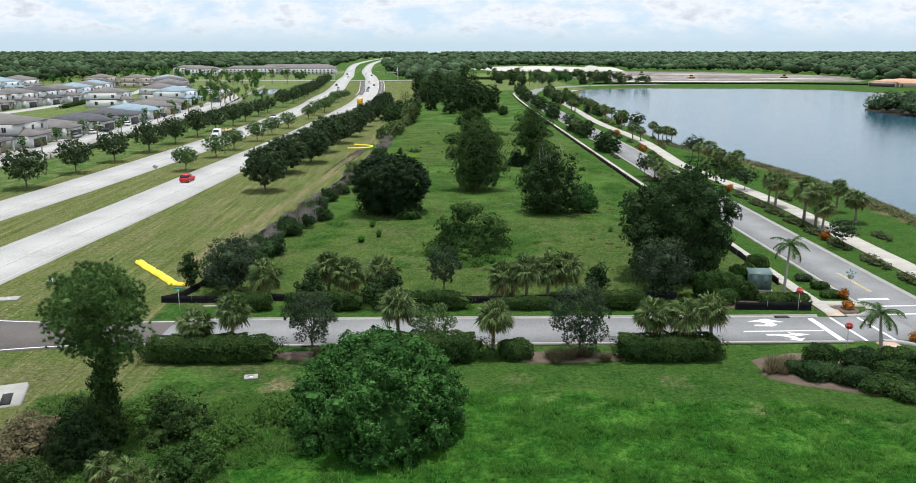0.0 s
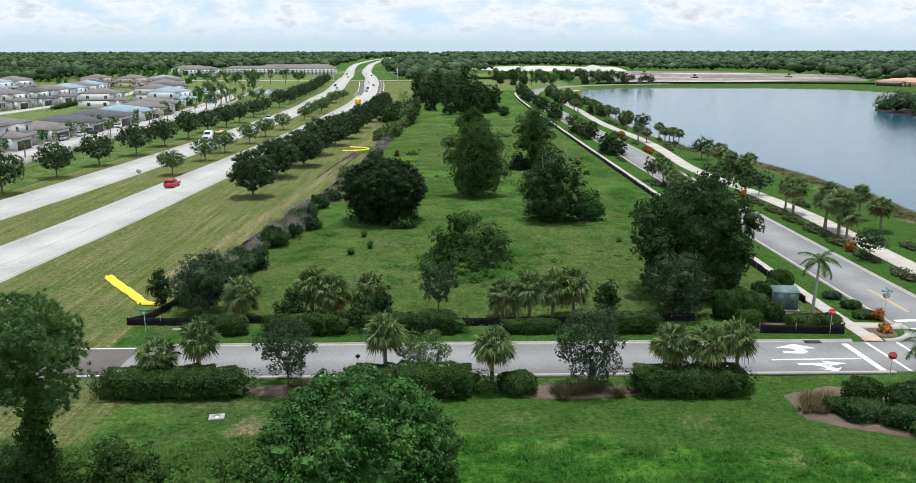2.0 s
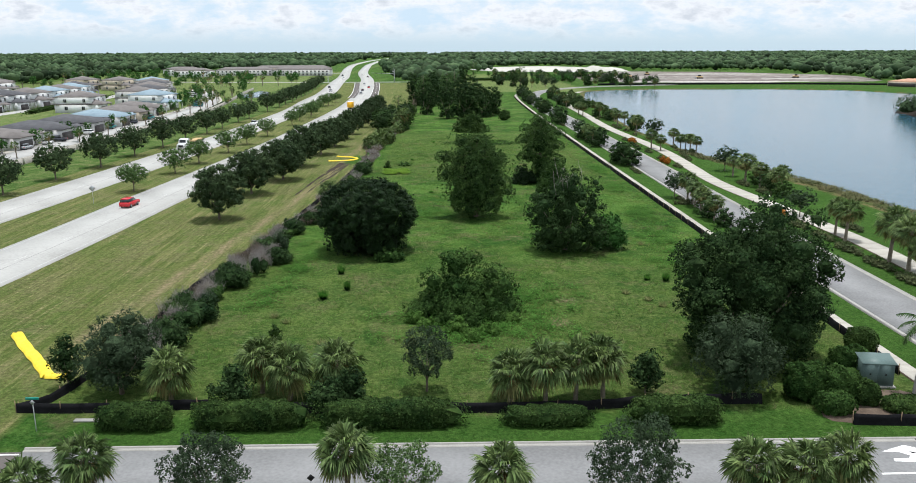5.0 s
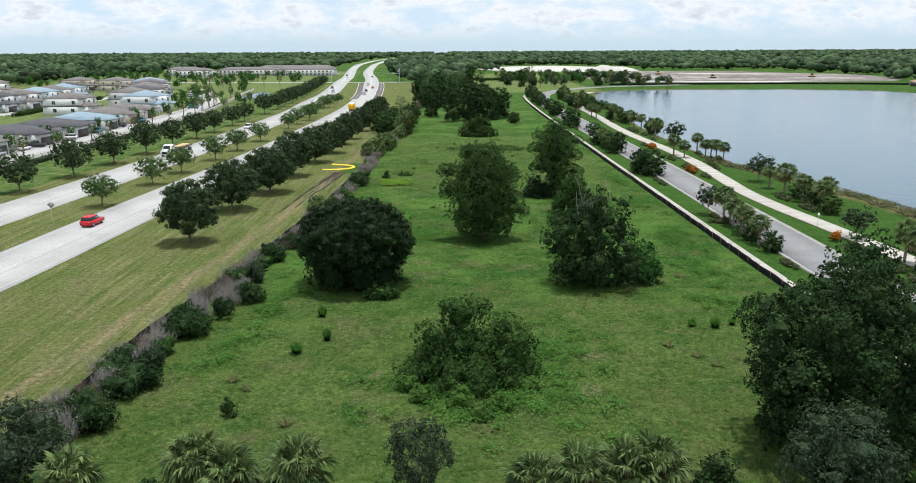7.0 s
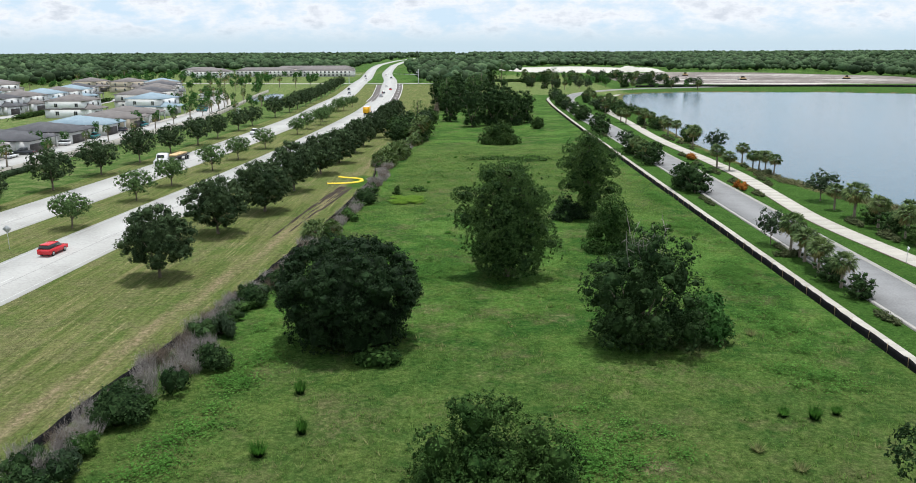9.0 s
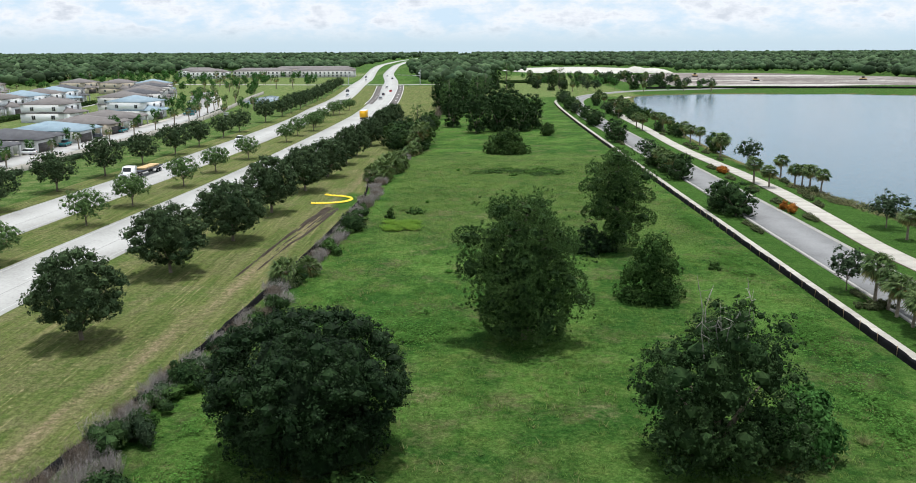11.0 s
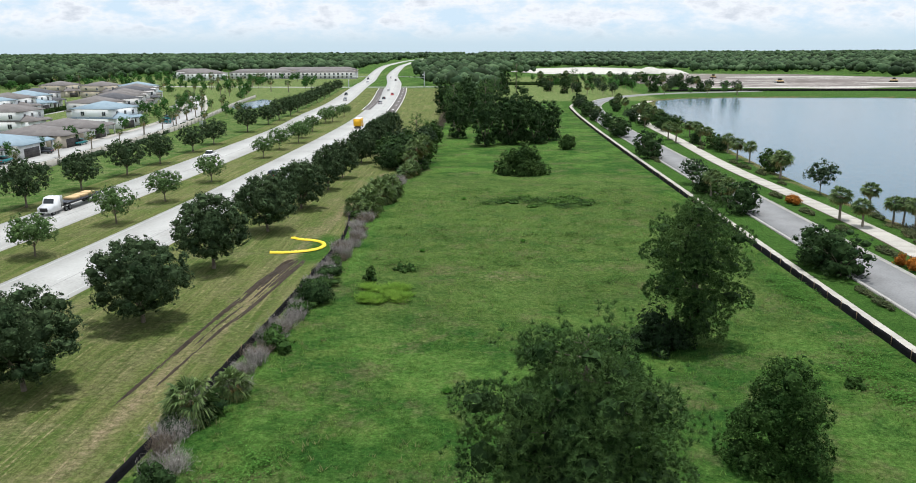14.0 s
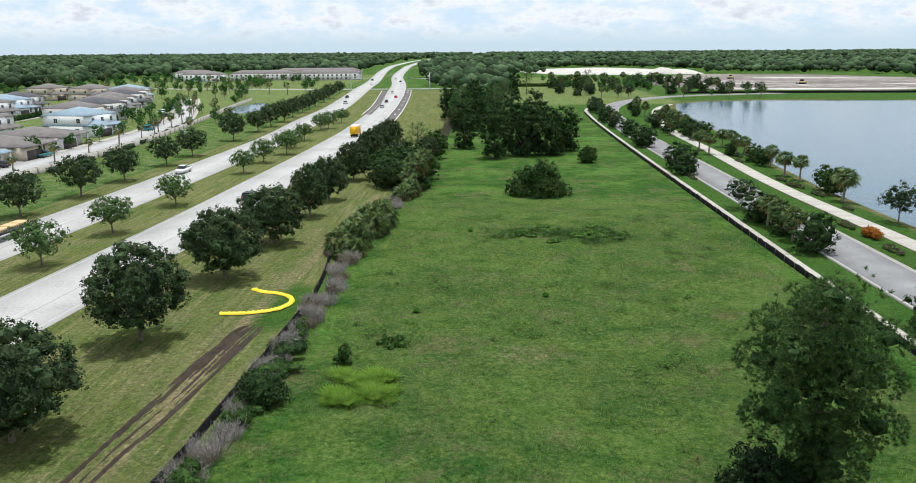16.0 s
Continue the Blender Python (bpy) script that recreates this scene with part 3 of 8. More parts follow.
def creeper(x, y, sx, sy, n, seed, label, mat="creeper"):
    """Leaves lying over the grass in uneven drifts."""
    rng = np.random.default_rng(seed)
    k = max(8, n // 120)
    C = np.stack([rng.normal(0, sx * 0.5, k), rng.normal(0, sy * 0.5, k)], 1)
    pick = rng.integers(0, k, n)
    r = np.abs(rng.normal(0, 1.3, n)); a = rng.uniform(0, math.tau, n)
    P = np.column_stack([C[pick, 0] + np.cos(a) * r, C[pick, 1] + np.sin(a) * r, rng.uniform(0.16, 0.5, n) * np.exp(-r * 0.25)])
    s = Soup(); leaves(s, P, np.tile(np.array([0, 0, 1.4]), (n, 1)), 0.2, rng, 0.75, 0.3)
    ob = s.make("creeper", M[mat]); ob.matrix_basis = pose(x, y, 0)
    return tagged(ob, label, "creeper", "creepers in the field")


def blade_clump(name, x, y, r, h, n, mat, seed, label, group):
    """Stiff upright blades fanning from one root."""
    rng = np.random.default_rng(seed)
    a = rng.uniform(0, math.tau, n); f = np.sqrt(rng.uniform(0, 1, n))
    root = np.stack([np.cos(a) * f * r * 0.45, np.sin(a) * f * r * 0.45, np.full(n, -0.05)], 1)
    tip = root + np.stack([np.cos(a) * f * r * 0.7, np.sin(a) * f * r * 0.7, h * rng.uniform(0.55, 1.1, n)], 1)
    sd = np.stack([-np.sin(a), np.cos(a), np.zeros(n)], 1) * 0.035
    s = Soup(); s.add(np.stack([root - sd, root + sd, tip], 1).reshape(-1, 3), np.arange(3 * n).reshape(-1, 3))
    ob = s.make(name, M[mat]); ob.matrix_basis = pose(x, y, 0)
    return tagged(ob, label, "grass", group)


def brush_clump(name, r, h, seed, label, x, y, group="", n=150, mat="twig"):
    """Leafless grey stems fanning out of one root."""
    rng = np.random.default_rng(seed)
    a = rng.uniform(0, math.tau, n); f = rng.uniform(0.1, 1, n)
    root = np.stack([np.cos(a) * f * r * 0.75, np.sin(a) * f * r * 0.75, np.zeros(n)], 1)
    tip = root + np.stack([np.cos(a) * r * 0.5 * rng.uniform(0, 1, n), np.sin(a) * r * 0.5 * rng.uniform(0, 1, n), h * rng.uniform(0.5, 1.1, n)], 1)
    s = Soup()
    side = np.cross(tip - root, rng.normal(0, 1, (n, 3))); side /= np.linalg.norm(side, axis=1)[:, None]
    s.add(np.stack([root - side * 0.018, root + side * 0.018, tip], 1).reshape(-1, 3), np.arange(3 * n).reshape(-1, 3))
    for k in range(7):
        b = root + (tip - root) * rng.uniform(0.25, 0.95, (n, 1))
        e = b + rng.normal(0, 0.3, (n, 3)) * r * 0.5 + np.array([0, 0, h * 0.15])
        sd = np.cross(e - b, rng.normal(0, 1, (n, 3))); sd /= np.linalg.norm(sd, axis=1)[:, None]
        s.add(np.stack([b - sd * 0.011, b + sd * 0.011, e], 1).reshape(-1, 3), np.arange(3 * n).reshape(-1, 3))
    ob = s.make(name, M[mat])
    ob.matrix_basis = pose(x, y, 0, 0, 0, rng.uniform(0, 360))
    return tagged(ob, label, "brush", group)


# ---- ground ----
LAKE = [(84, 112), (82, 140), (81, 156), (83, 178), (81, 206), (78, 228), (72, 248), (69, 262), (68, 300), (68, 330), (69.5, 358), (71, 384), (78, 415), (79, 455), (79, 502), (90, 565), (96, 590), (114, 606), (148, 616), (230, 611), (275, 590), (290, 552), (302, 520), (380, 470), (420, 300), (400, 120), (250, 60), (120, 70)]


def signed_to_lake(X, Y):
    """Metres from the shore, positive on land."""
    P = np.stack([X, Y], -1)
    best = np.full(X.shape, 1e9); inside = np.zeros(X.shape, bool)
    for (x0, y0), (x1, y1) in zip(LAKE, LAKE[1:] + LAKE[:1]):
        e = np.array([x1 - x0, y1 - y0]); q = P - np.array([x0, y0])
        f = np.clip((q @ e) / (e @ e), 0, 1)[..., None]
        best = np.minimum(best, np.linalg.norm(q - f * e, axis=-1))
        cross = ((y0 > Y) != (y1 > Y)) & (X < (x1 - x0) * (Y - y0) / ((y1 - y0) or 1e-9) + x0)
        inside ^= cross
    return np.where(inside, -best, best)


def step(a, b, v):
    f = np.clip((v - a) / (b - a), 0, 1)
    return f * f * (3 - 2 * f)


def wave(X, Y, k, ph):
    return np.sin(X * k + 1.7 * np.sin(Y * k * 0.7 + ph)) * np.sin(Y * k * 1.1 + 1.3 * np.sin(X * k * 0.8 + ph * 2))


def silt_x(y):
    return np.interp(y, [100, 112, 140, 161, 185, 222, 256, 283, 327, 500], [-33, -32, -29.8, -26.8, -24.3, -21.6, -20.3, -22, -17.5, -16])


def coarse(a, b, step0, grow):
    out, v, d = [], a, step0
    while v < b:
        v += d; d *= grow; out.append(min(v, b))
    return out


gx = np.array([-v for v in coarse(120, 4200, 5, 1.22)][::-1] + list(np.arange(-120, 112.1, 2.0)) + list(np.arange(116, 440, 6.0)) + coarse(440, 4200, 8, 1.25))
gy = np.array([-v for v in coarse(-30, 1500, 6, 1.3)][::-1] + list(np.arange(34, 420.1, 2.0)) + list(np.arange(425, 720, 5.0)) + coarse(720, 4700, 8, 1.18))
X, Y = np.meshgrid(gx, gy)
D = signed_to_lake(X, Y)
lush_edge = np.interp(X, [-20, -14, 0, 10, 22, 36, 60], [70, 74.5, 81, 80, 78.5, 75.5, 74]) + 0.8 * wave(X, Y, 0.35, 1.0)
lush = step(1.2, -1.2, Y - lush_edge) * step(-21, -17, X) * step(50, 45, X)
Z = -0.03 - 0.06 * (0.5 + 0.5 * wave(X, Y, 0.21, 0.3)) - 1.9 * step(2.5, -7, D)
Z = Z + lush * (0.3 + 0.26 * wave(X, Y, 0.42, 2.0) + 0.16 * wave(X, Y, 0.95, 0.6))
sx = silt_x(Y)
dry = step(sx + 0.6, sx - 0.8, X) * step(-0.5, 1.5, X + np.interp(Y, [100, 187, 273, 421, 580, 760], [97, 90.5, 85, 81, 88, 104])) * step(92, 96, Y) * step(760, 700, Y)
dry = np.maximum(dry, 0.75 * step(-24, -30, X) * step(-75, -70, X) * step(95, 90, Y))
lawn = step(41, 42, X) * step(640, 560, Y) * step(60, 90, Y)
lawn = np.maximum(lawn, step(1.5, -0.5, X + np.interp(Y, [100, 187, 273, 421, 580, 760], [97, 90.5, 85, 81, 88, 104])) * step(-124, -114, X) * step(60, 100, Y) * 0.9)
lawn = np.maximum(lawn, step(92.5, 91.5, Y) * step(-1.0, 1.0, Y - lush_edge) * step(-15, -10, X) * 0.62)
lawn = np.maximum(lawn, step(99, 100, Y) * step(106, 103, Y) * step(-30, -28, X))
lawn = np.maximum(lawn, step(560, 590, Y) * step(10, 30, X) * step(770, 700, Y) * 0.6)
lawn = np.maximum(lawn, 0.85 * np.exp(-((X + 23.6) / 3.6) ** 4 - ((Y - 254) / 9.5) ** 4))
wx = np.interp(Y, [118, 140, 165, 185, 205, 222, 250, 300, 330], [-36.8, -34.2, -31.4, -29.2, -27.6, -26.6, -25.6, -23.6, -22])
worn = np.exp(-((X - wx) / 1.5) ** 2) * step(112, 124, Y) * step(335, 320, Y) * 0.66
for px_, py_, pr_, pk_ in ((13.3, 146, 1.2, 0.7), (13.3, 134.6, 1.7, 0.8), (12.3, 126.8, 1.7, 0.85), (17.2, 134.5, 1.1, 0.7), (-5.6, 130.2, 1.1, 0.65), (24.3, 77, 1.3, 0.9), (11.3, 77, 1.3, 0.75), (15.8, 66.8, 1.0, 0.9), (-15.5, 82.6, 2.6, 0.7), (11, 165, 3, 0.45), (20, 182, 3, 0.4), (-3, 168, 3, 0.45), (24, 205, 4, 0.45), (3, 240, 5, 0.45), (-7, 215, 4, 0.4), (-8, 140, 7, 0.34), (-12, 150, 6, 0.3), (3, 150, 6, 0.34), (10, 140, 6, 0.32), (-14, 118, 5, 0.3), (8, 113, 6, 0.3), (22, 150, 5, 0.3), (5, 84, 3, 0.42), (19, 83, 3, 0.45)):
    worn = np.maximum(worn, pk_ * np.exp(-((X - px_) ** 2 + (Y - py_) ** 2) / pr_ ** 2))
warm = step(190, 130, Y) * step(103, 107, Y) * 0.62 + 0.55 * step(190, 235, Y) * step(350, 310, Y) * step(-20, -14, X) * step(40, 34, X)
bank = step(7, 3.5, D) * step(-1, 0.5, D) * step(262, 235, Y) * step(60, 75, X)
bank = np.maximum(bank, step(3.5, 0.5, D) * step(-3, -1, D))
pale = step(-114, -120, X) * step(-420, -300, X) * step(150, 190, Y) * step(1150, 1000, Y)
pale = np.maximum(pale, 0.62 * np.exp(-((Y - lush_edge + 1.6) / 1.4) ** 2) * step(-6, 4, X) * step(70, 50, X) * (0.75 + 0.35 * wave(X, Y, 0.8, 0.3)))
pale = np.maximum(pale, step(560, 600, Y) * step(-16, 10, X) * step(110, 90, X) * step(1000, 900, Y))
pale = np.maximum(pale, 0.5 * step(1.5, -0.5, X + np.interp(Y, [100, 187, 273, 421, 580, 760], [97, 90.5, 85, 81, 88, 104])) * step(-124, -114, X) * step(60, 100, Y))
V = np.stack([X, Y, Z], -1).reshape(-1, 3)
ny, nx = X.shape
idx = np.arange(nx * ny).reshape(ny, nx)
ground = raw("ground", V, np.stack([idx[:-1, :-1], idx[:-1, 1:], idx[1:, 1:], idx[1:, :-1]], -1).reshape(-1, 4), bpy.data.materials.new("grassland"), smooth=True)
tagged(ground, "green and yellowing grassland reaching to the horizon", "ground", "", "structure")
for nm, arr in (("dry", dry), ("lawn", lawn), ("lush", lush), ("bank", bank), ("worn", worn), ("pale", pale), ("warm", warm)):
    at_ = ground.data.attributes.new(nm, "FLOAT", "POINT")
    at_.data.foreach_set("value", np.clip(arr, 0, 1).astype(np.float32).ravel())

gm = ground.data.materials[0]
gm.use_nodes = True
gn, gl = gm.node_tree.nodes, gm.node_tree.links
gp = gn["Principled BSDF"]
gp.inputs["Roughness"].default_value, gp.inputs["Specular IOR Level"].default_value = 0.95, 0.02
geo_ = gn.new("ShaderNodeNewGeometry")


def tex(scale, detail=5, rough=0.6):
    t = gn.new("ShaderNodeTexNoise")
    t.inputs["Scale"].default_value, t.inputs["Detail"].default_value, t.inputs["Roughness"].default_value = scale, detail, rough
    gl.new(geo_.outputs["Position"], t.inputs["Vector"])
    return t.outputs["Fac"]


def ramp_of(fac, rows):
    r = gn.new("ShaderNodeValToRGB")
    while len(r.color_ramp.elements) < len(rows):
        r.color_ramp.elements.new(0.5)
    for e, (q, c) in zip(r.color_ramp.elements, rows):
        e.position, e.color = q, (*c, 1)
    gl.new(fac, r.inputs[0])
    return r.outputs[0]


def blend(a, b, fac):
    m = gn.new("ShaderNodeMix"); m.data_type = "RGBA"
    gl.new(a, m.inputs["A"]); gl.new(b, m.inputs["B"]); gl.new(fac, m.inputs["Factor"])
    return m.outputs["Result"]


def sharpen(a, nz, gain=1.0):
    """A zone's weight, its edge broken up by noise."""
    at = gn.new("ShaderNodeAttribute"); at.attribute_name = a
    s1 = gn.new("ShaderNodeMath"); s1.operation = "MULTIPLY_ADD"; s1.inputs[1].default_value = 0.7; s1.inputs[2].default_value = -0.35
    gl.new(nz, s1.inputs[0])
    s2 = gn.new("ShaderNodeMath"); s2.operation = "ADD"; gl.new(at.outputs["Fac"], s2.inputs[0]); gl.new(s1.outputs[0], s2.inputs[1])
    s3 = gn.new("ShaderNodeMapRange"); s3.inputs["From Min"].default_value, s3.inputs["From Max"].default_value = 0.3, 0.7
    gl.new(s2.outputs[0], s3.inputs["Value"])
    return s3.outputs[0]


big_, mid_, fine_ = tex(0.045, 5), tex(0.3, 6, 0.7), tex(1.6, 6, 0.8)
speck_ = tex(7.0, 4, 0.8)
map_ = gn.new("ShaderNodeMapping"); map_.inputs["Scale"].default_value, map_.inputs["Rotation"].default_value = (0.75, 0.035, 1), (0, 0, radians(4))
gl.new(geo_.outputs["Position"], map_.inputs["Vector"])
st_ = gn.new("ShaderNodeTexNoise"); st_.inputs["Scale"].default_value, st_.inputs["Detail"].default_value, st_.inputs["Roughness"].default_value = 1.0, 6, 0.7
gl.new(map_.outputs[0], st_.inputs["Vector"])
streak_ = st_.outputs["Fac"]
field = ramp_of(mid_, [(0.36, (0.015, 0.056, 0.009)), (0.47, (0.029, 0.084, 0.014)), (0.56, (0.047, 0.106, 0.020)), (0.68, (0.080, 0.128, 0.036))])
field = blend(field, ramp_of(fine_, [(0.38, (0.020, 0.053, 0.010)), (0.5, (0.043, 0.094, 0.017)), (0.64, (0.090, 0.134, 0.037))]), ramp_of(big_, [(0.42, (0.3, 0.3, 0.3)), (0.58, (0.7, 0.7, 0.7))]))
drift_ = tex(0.075, 4, 0.6)
field = blend(field, ramp_of(fine_, [(0.36, (0.016, 0.059, 0.011)), (0.64, (0.043, 0.101, 0.021))]), ramp_of(drift_, [(0.34, (0.75, 0.75, 0.75)), (0.48, (0, 0, 0))]))
field = blend(field, ramp_of(fine_, [(0.36, (0.048, 0.112, 0.018)), (0.64, (0.100, 0.175, 0.040))]), ramp_of(drift_, [(0.47, (0, 0, 0)), (0.58, (0.9, 0.9, 0.9))]))
field = blend(field, ramp_of(fine_, [(0.36, (0.042, 0.078, 0.017)), (0.64, (0.108, 0.140, 0.042))]), sharpen("warm", mid_))
patch = ramp_of(tex(0.13, 6, 0.75), [(0.52, (0, 0, 0)), (0.66, (0.75, 0.75, 0.75))])
mott_ = tex(0.24, 5, 0.7)
field = blend(field, ramp_of(fine_, [(0.36, (0.012, 0.046, 0.008)), (0.64, (0.034, 0.086, 0.017))]), ramp_of(mott_, [(0.36, (0.65, 0.65, 0.65)), (0.46, (0, 0, 0))]))
field = blend(field, ramp_of(fine_, [(0.36, (0.058, 0.1, 0.02)), (0.64, (0.125, 0.165, 0.045))]), ramp_of(mott_, [(0.53, (0, 0, 0)), (0.63, (0.6, 0.6, 0.6))]))
field = blend(field, ramp_of(fine_, [(0.36, (0.066, 0.078, 0.028)), (0.64, (0.138, 0.126, 0.065))]), patch)
map2_ = gn.new("ShaderNodeMapping"); map2_.inputs["Scale"].default_value, map2_.inputs["Rotation"].default_value = (2.6, 0.07, 1), (0, 0, radians(4.8))
gl.new(geo_.outputs["Position"], map2_.inputs["Vector"])
st2_ = gn.new("ShaderNodeTexNoise"); st2_.inputs["Scale"].default_value, st2_.inputs["Detail"].default_value, st2_.inputs["Roughness"].default_value = 1.0, 5, 0.65
gl.new(map2_.outputs[0], st2_.inputs["Vector"])
dryc = ramp_of(streak_, [(0.36, (0.064, 0.102, 0.022)), (0.5, (0.112, 0.138, 0.041)), (0.64, (0.19, 0.18, 0.08))])
dryc = blend(dryc, ramp_of(fine_, [(0.36, (0.05, 0.096, 0.019)), (0.64, (0.096, 0.146, 0.035))]), ramp_of(drift_, [(0.36, (0.8, 0.8, 0.8)), (0.5, (0, 0, 0))]))
dryc = blend(dryc, ramp_of(fine_, [(0.36, (0.091, 0.093, 0.040)), (0.64, (0.211, 0.194, 0.102))]), ramp_of(tex(0.17, 6, 0.75), [(0.48, (0, 0, 0)), (0.6, (0.75, 0.75, 0.75))]))
dryc = blend(dryc, ramp_of(fine_, [(0.36, (0.046, 0.081, 0.018)), (0.64, (0.155, 0.155, 0.064))]), ramp_of(big_, [(0.4, (0.1, 0.1, 0.1)), (0.6, (0.4, 0.4, 0.4))]))
lawnc = ramp_of(mid_, [(0.36, (0.026, 0.074, 0.012)), (0.64, (0.058, 0.116, 0.024))])
lawnc = blend(lawnc, ramp_of(fine_, [(0.36, (0.026, 0.068, 0.012)), (0.64, (0.064, 0.118, 0.025))]), ramp_of(big_, [(0.4, (0.3, 0.3, 0.3)), (0.6, (0.6, 0.6, 0.6))]))
lushc = ramp_of(mid_, [(0.38, (0.016, 0.062, 0.008)), (0.5, (0.032, 0.104, 0.013)), (0.62, (0.064, 0.158, 0.022))])
bankc = ramp_of(mid_, [(0.36, (0.05, 0.085, 0.022)), (0.52, (0.11, 0.11, 0.045)), (0.66, (0.17, 0.13, 0.07))])
dryc = blend(dryc, ramp_of(fine_, [(0.36, (0.05, 0.072, 0.02)), (0.64, (0.11, 0.11, 0.04))]), ramp_of(st2_.outputs["Fac"], [(0.34, (0.8, 0.8, 0.8)), (0.46, (0, 0, 0))]))
dryc = blend(dryc, ramp_of(fine_, [(0.45, (0.13, 0.125, 0.05)), (0.58, (0.36, 0.31, 0.17))]), ramp_of(st2_.outputs["Fac"], [(0.56, (0, 0, 0)), (0.68, (0.7, 0.7, 0.7))]))
c_ = blend(field, dryc, sharpen("dry", mid_))
c_ = blend(c_, lawnc, sharpen("lawn", mid_))
c_ = blend(c_, lushc, sharpen("lush", mid_))
c_ = blend(c_, ramp_of(mid_, [(0.38, (0.075, 0.128, 0.033)), (0.5, (0.115, 0.155, 0.05)), (0.62, (0.17, 0.18, 0.08))]), sharpen("pale", mid_))
c_ = blend(c_, ramp_of(fine_, [(0.36, (0.12, 0.11, 0.05)), (0.64, (0.3, 0.235, 0.15))]), sharpen("worn", tex(0.9, 6, 0.75)))
c_ = blend(c_, bankc, sharpen("bank", mid_))
h2_ = gn.new("ShaderNodeHueSaturation")
m2_ = gn.new("ShaderNodeMapRange"); m2_.inputs["From Min"].default_value, m2_.inputs["From Max"].default_value, m2_.inputs["To Min"].default_value, m2_.inputs["To Max"].default_value = 0.34, 0.66, 0.52, 1.42
gl.new(tex(2.4, 8, 0.85), m2_.inputs["Value"]); gl.new(m2_.outputs[0], h2_.inputs["Value"]); gl.new(c_, h2_.inputs["Color"])
c_ = h2_.outputs[0]
hs_ = gn.new("ShaderNodeHueSaturation")
mr_ = gn.new("ShaderNodeMapRange"); mr_.inputs["From Min"].default_value, mr_.inputs["From Max"].default_value, mr_.inputs["To Min"].default_value, mr_.inputs["To Max"].default_value = 0.3, 0.7, 0.66, 1.38
gl.new(speck_, mr_.inputs["Value"]); gl.new(mr_.outputs[0], hs_.inputs["Value"]); gl.new(c_, hs_.inputs["Color"])
c_ = hs_.outputs[0]
gl.new(c_, gp.inputs["Base Color"])
gb = gn.new("ShaderNodeBump"); gb.inputs["Strength"].default_value, gb.inputs["Distance"].default_value = 0.8, 0.3
gl.new(tex(3.5, 6, 0.8), gb.inputs["Height"]); gl.new(gb.outputs[0], gp.inputs["Normal"])

water = raw("water", [(60, 40, -0.6), (440, 40, -0.6), (440, 640, -0.6), (60, 640, -0.6)], np.array([(0, 1, 2, 3)]), M["water"])
tagged(water, "calm blue-grey lake reflecting a cloudy sky", "lake", "", "structure")


# ---- roads and paving ----
def smooth_line(pts, n=6):
    pts = [np.array(p, dtype=float) for p in pts]
    out = []
    for i in range(len(pts) - 1):
        p0, p1, p2, p3 = pts[max(i - 1, 0)], pts[i], pts[i + 1], pts[min(i + 2, len(pts) - 1)]
        for k in range(n):
            t = k / n
            out.append(0.5 * (2 * p1 + (p2 - p0) * t + (2 * p0 - 5 * p1 + 4 * p2 - p3) * t * t + (3 * p1 - p0 - 3 * p2 + p3) * t ** 3))
    out.append(pts[-1])
    return np.array(out)


def sides_of(line):
    d = np.gradient(line, axis=0); d /= np.linalg.norm(d, axis=1)[:, None]
    return np.stack([d[:, 1], -d[:, 0]], 1)      # to the right of the way


def strip_soup(soup, line, left, right, top, bottom):
    """A slab along a line, from offset left to offset right (numbers or arrays)."""
    r = sides_of(line)
    L, R = line + r * np.reshape(left, (-1, 1)), line + r * np.reshape(right, (-1, 1))
    n = len(line)
    z = lambda a, h: np.column_stack([a, np.full(n, h)])
    V = np.concatenate([z(L, top), z(R, top), z(L, bottom), z(R, bottom)])
    i = np.arange(n - 1)[:, None]
    Q = np.concatenate([i + np.array([0, n, n + 1, 1]), i + np.array([n, 3 * n, 3 * n + 1, n + 1]), i + np.array([2 * n, 0, 1, 2 * n + 1])])
    soup.add(V, None, Q)


def slab(name, line, left, right, top, mat, label, category, thick=0.25, kind="structure", parent=None):
    s = Soup(); strip_soup(s, line, left, right, top, top - thick)
    ob = s.make(name, mat, parent)
    return tagged(ob, label, category, "", kind) if not parent else ob


LINE_A = smooth_line([(-79, -100), (-71, 0), (-66.3, 60), (-62.7, 110), (-60.7, 134), (-57.8, 166), (-55.3, 204), (-51.5, 256), (-49.2, 297), (-47.8, 340), (-46.3, 405), (-46.6, 469), (-51.8, 579), (-62, 700), (-72, 813), (-96, 1019), (-119, 1310), (-134, 1550), (-146, 1972), (-137, 2400), (-110, 2900), (-30, 3600)])
LINE_B = smooth_line([(-104, -100), (-94, 0), (-88, 60), (-84.8, 120), (-82.6, 150), (-78.9, 187), (-75.7, 230), (-73.2, 273), (-70.6, 330), (-69.2, 421), (-72.8, 490), (-76.6, 580), (-93, 767), (-101, 871), (-117, 1024), (-140, 1253), (-156, 1450), (-164, 1600), (-173, 2000), (-163, 2400), (-138, 2918), (-60, 3600)])
road_a = slab("road_near", LINE_A, -5.8, 5.9, 0.06, M["concrete"], "pale concrete two-lane highway carriageway", "road")
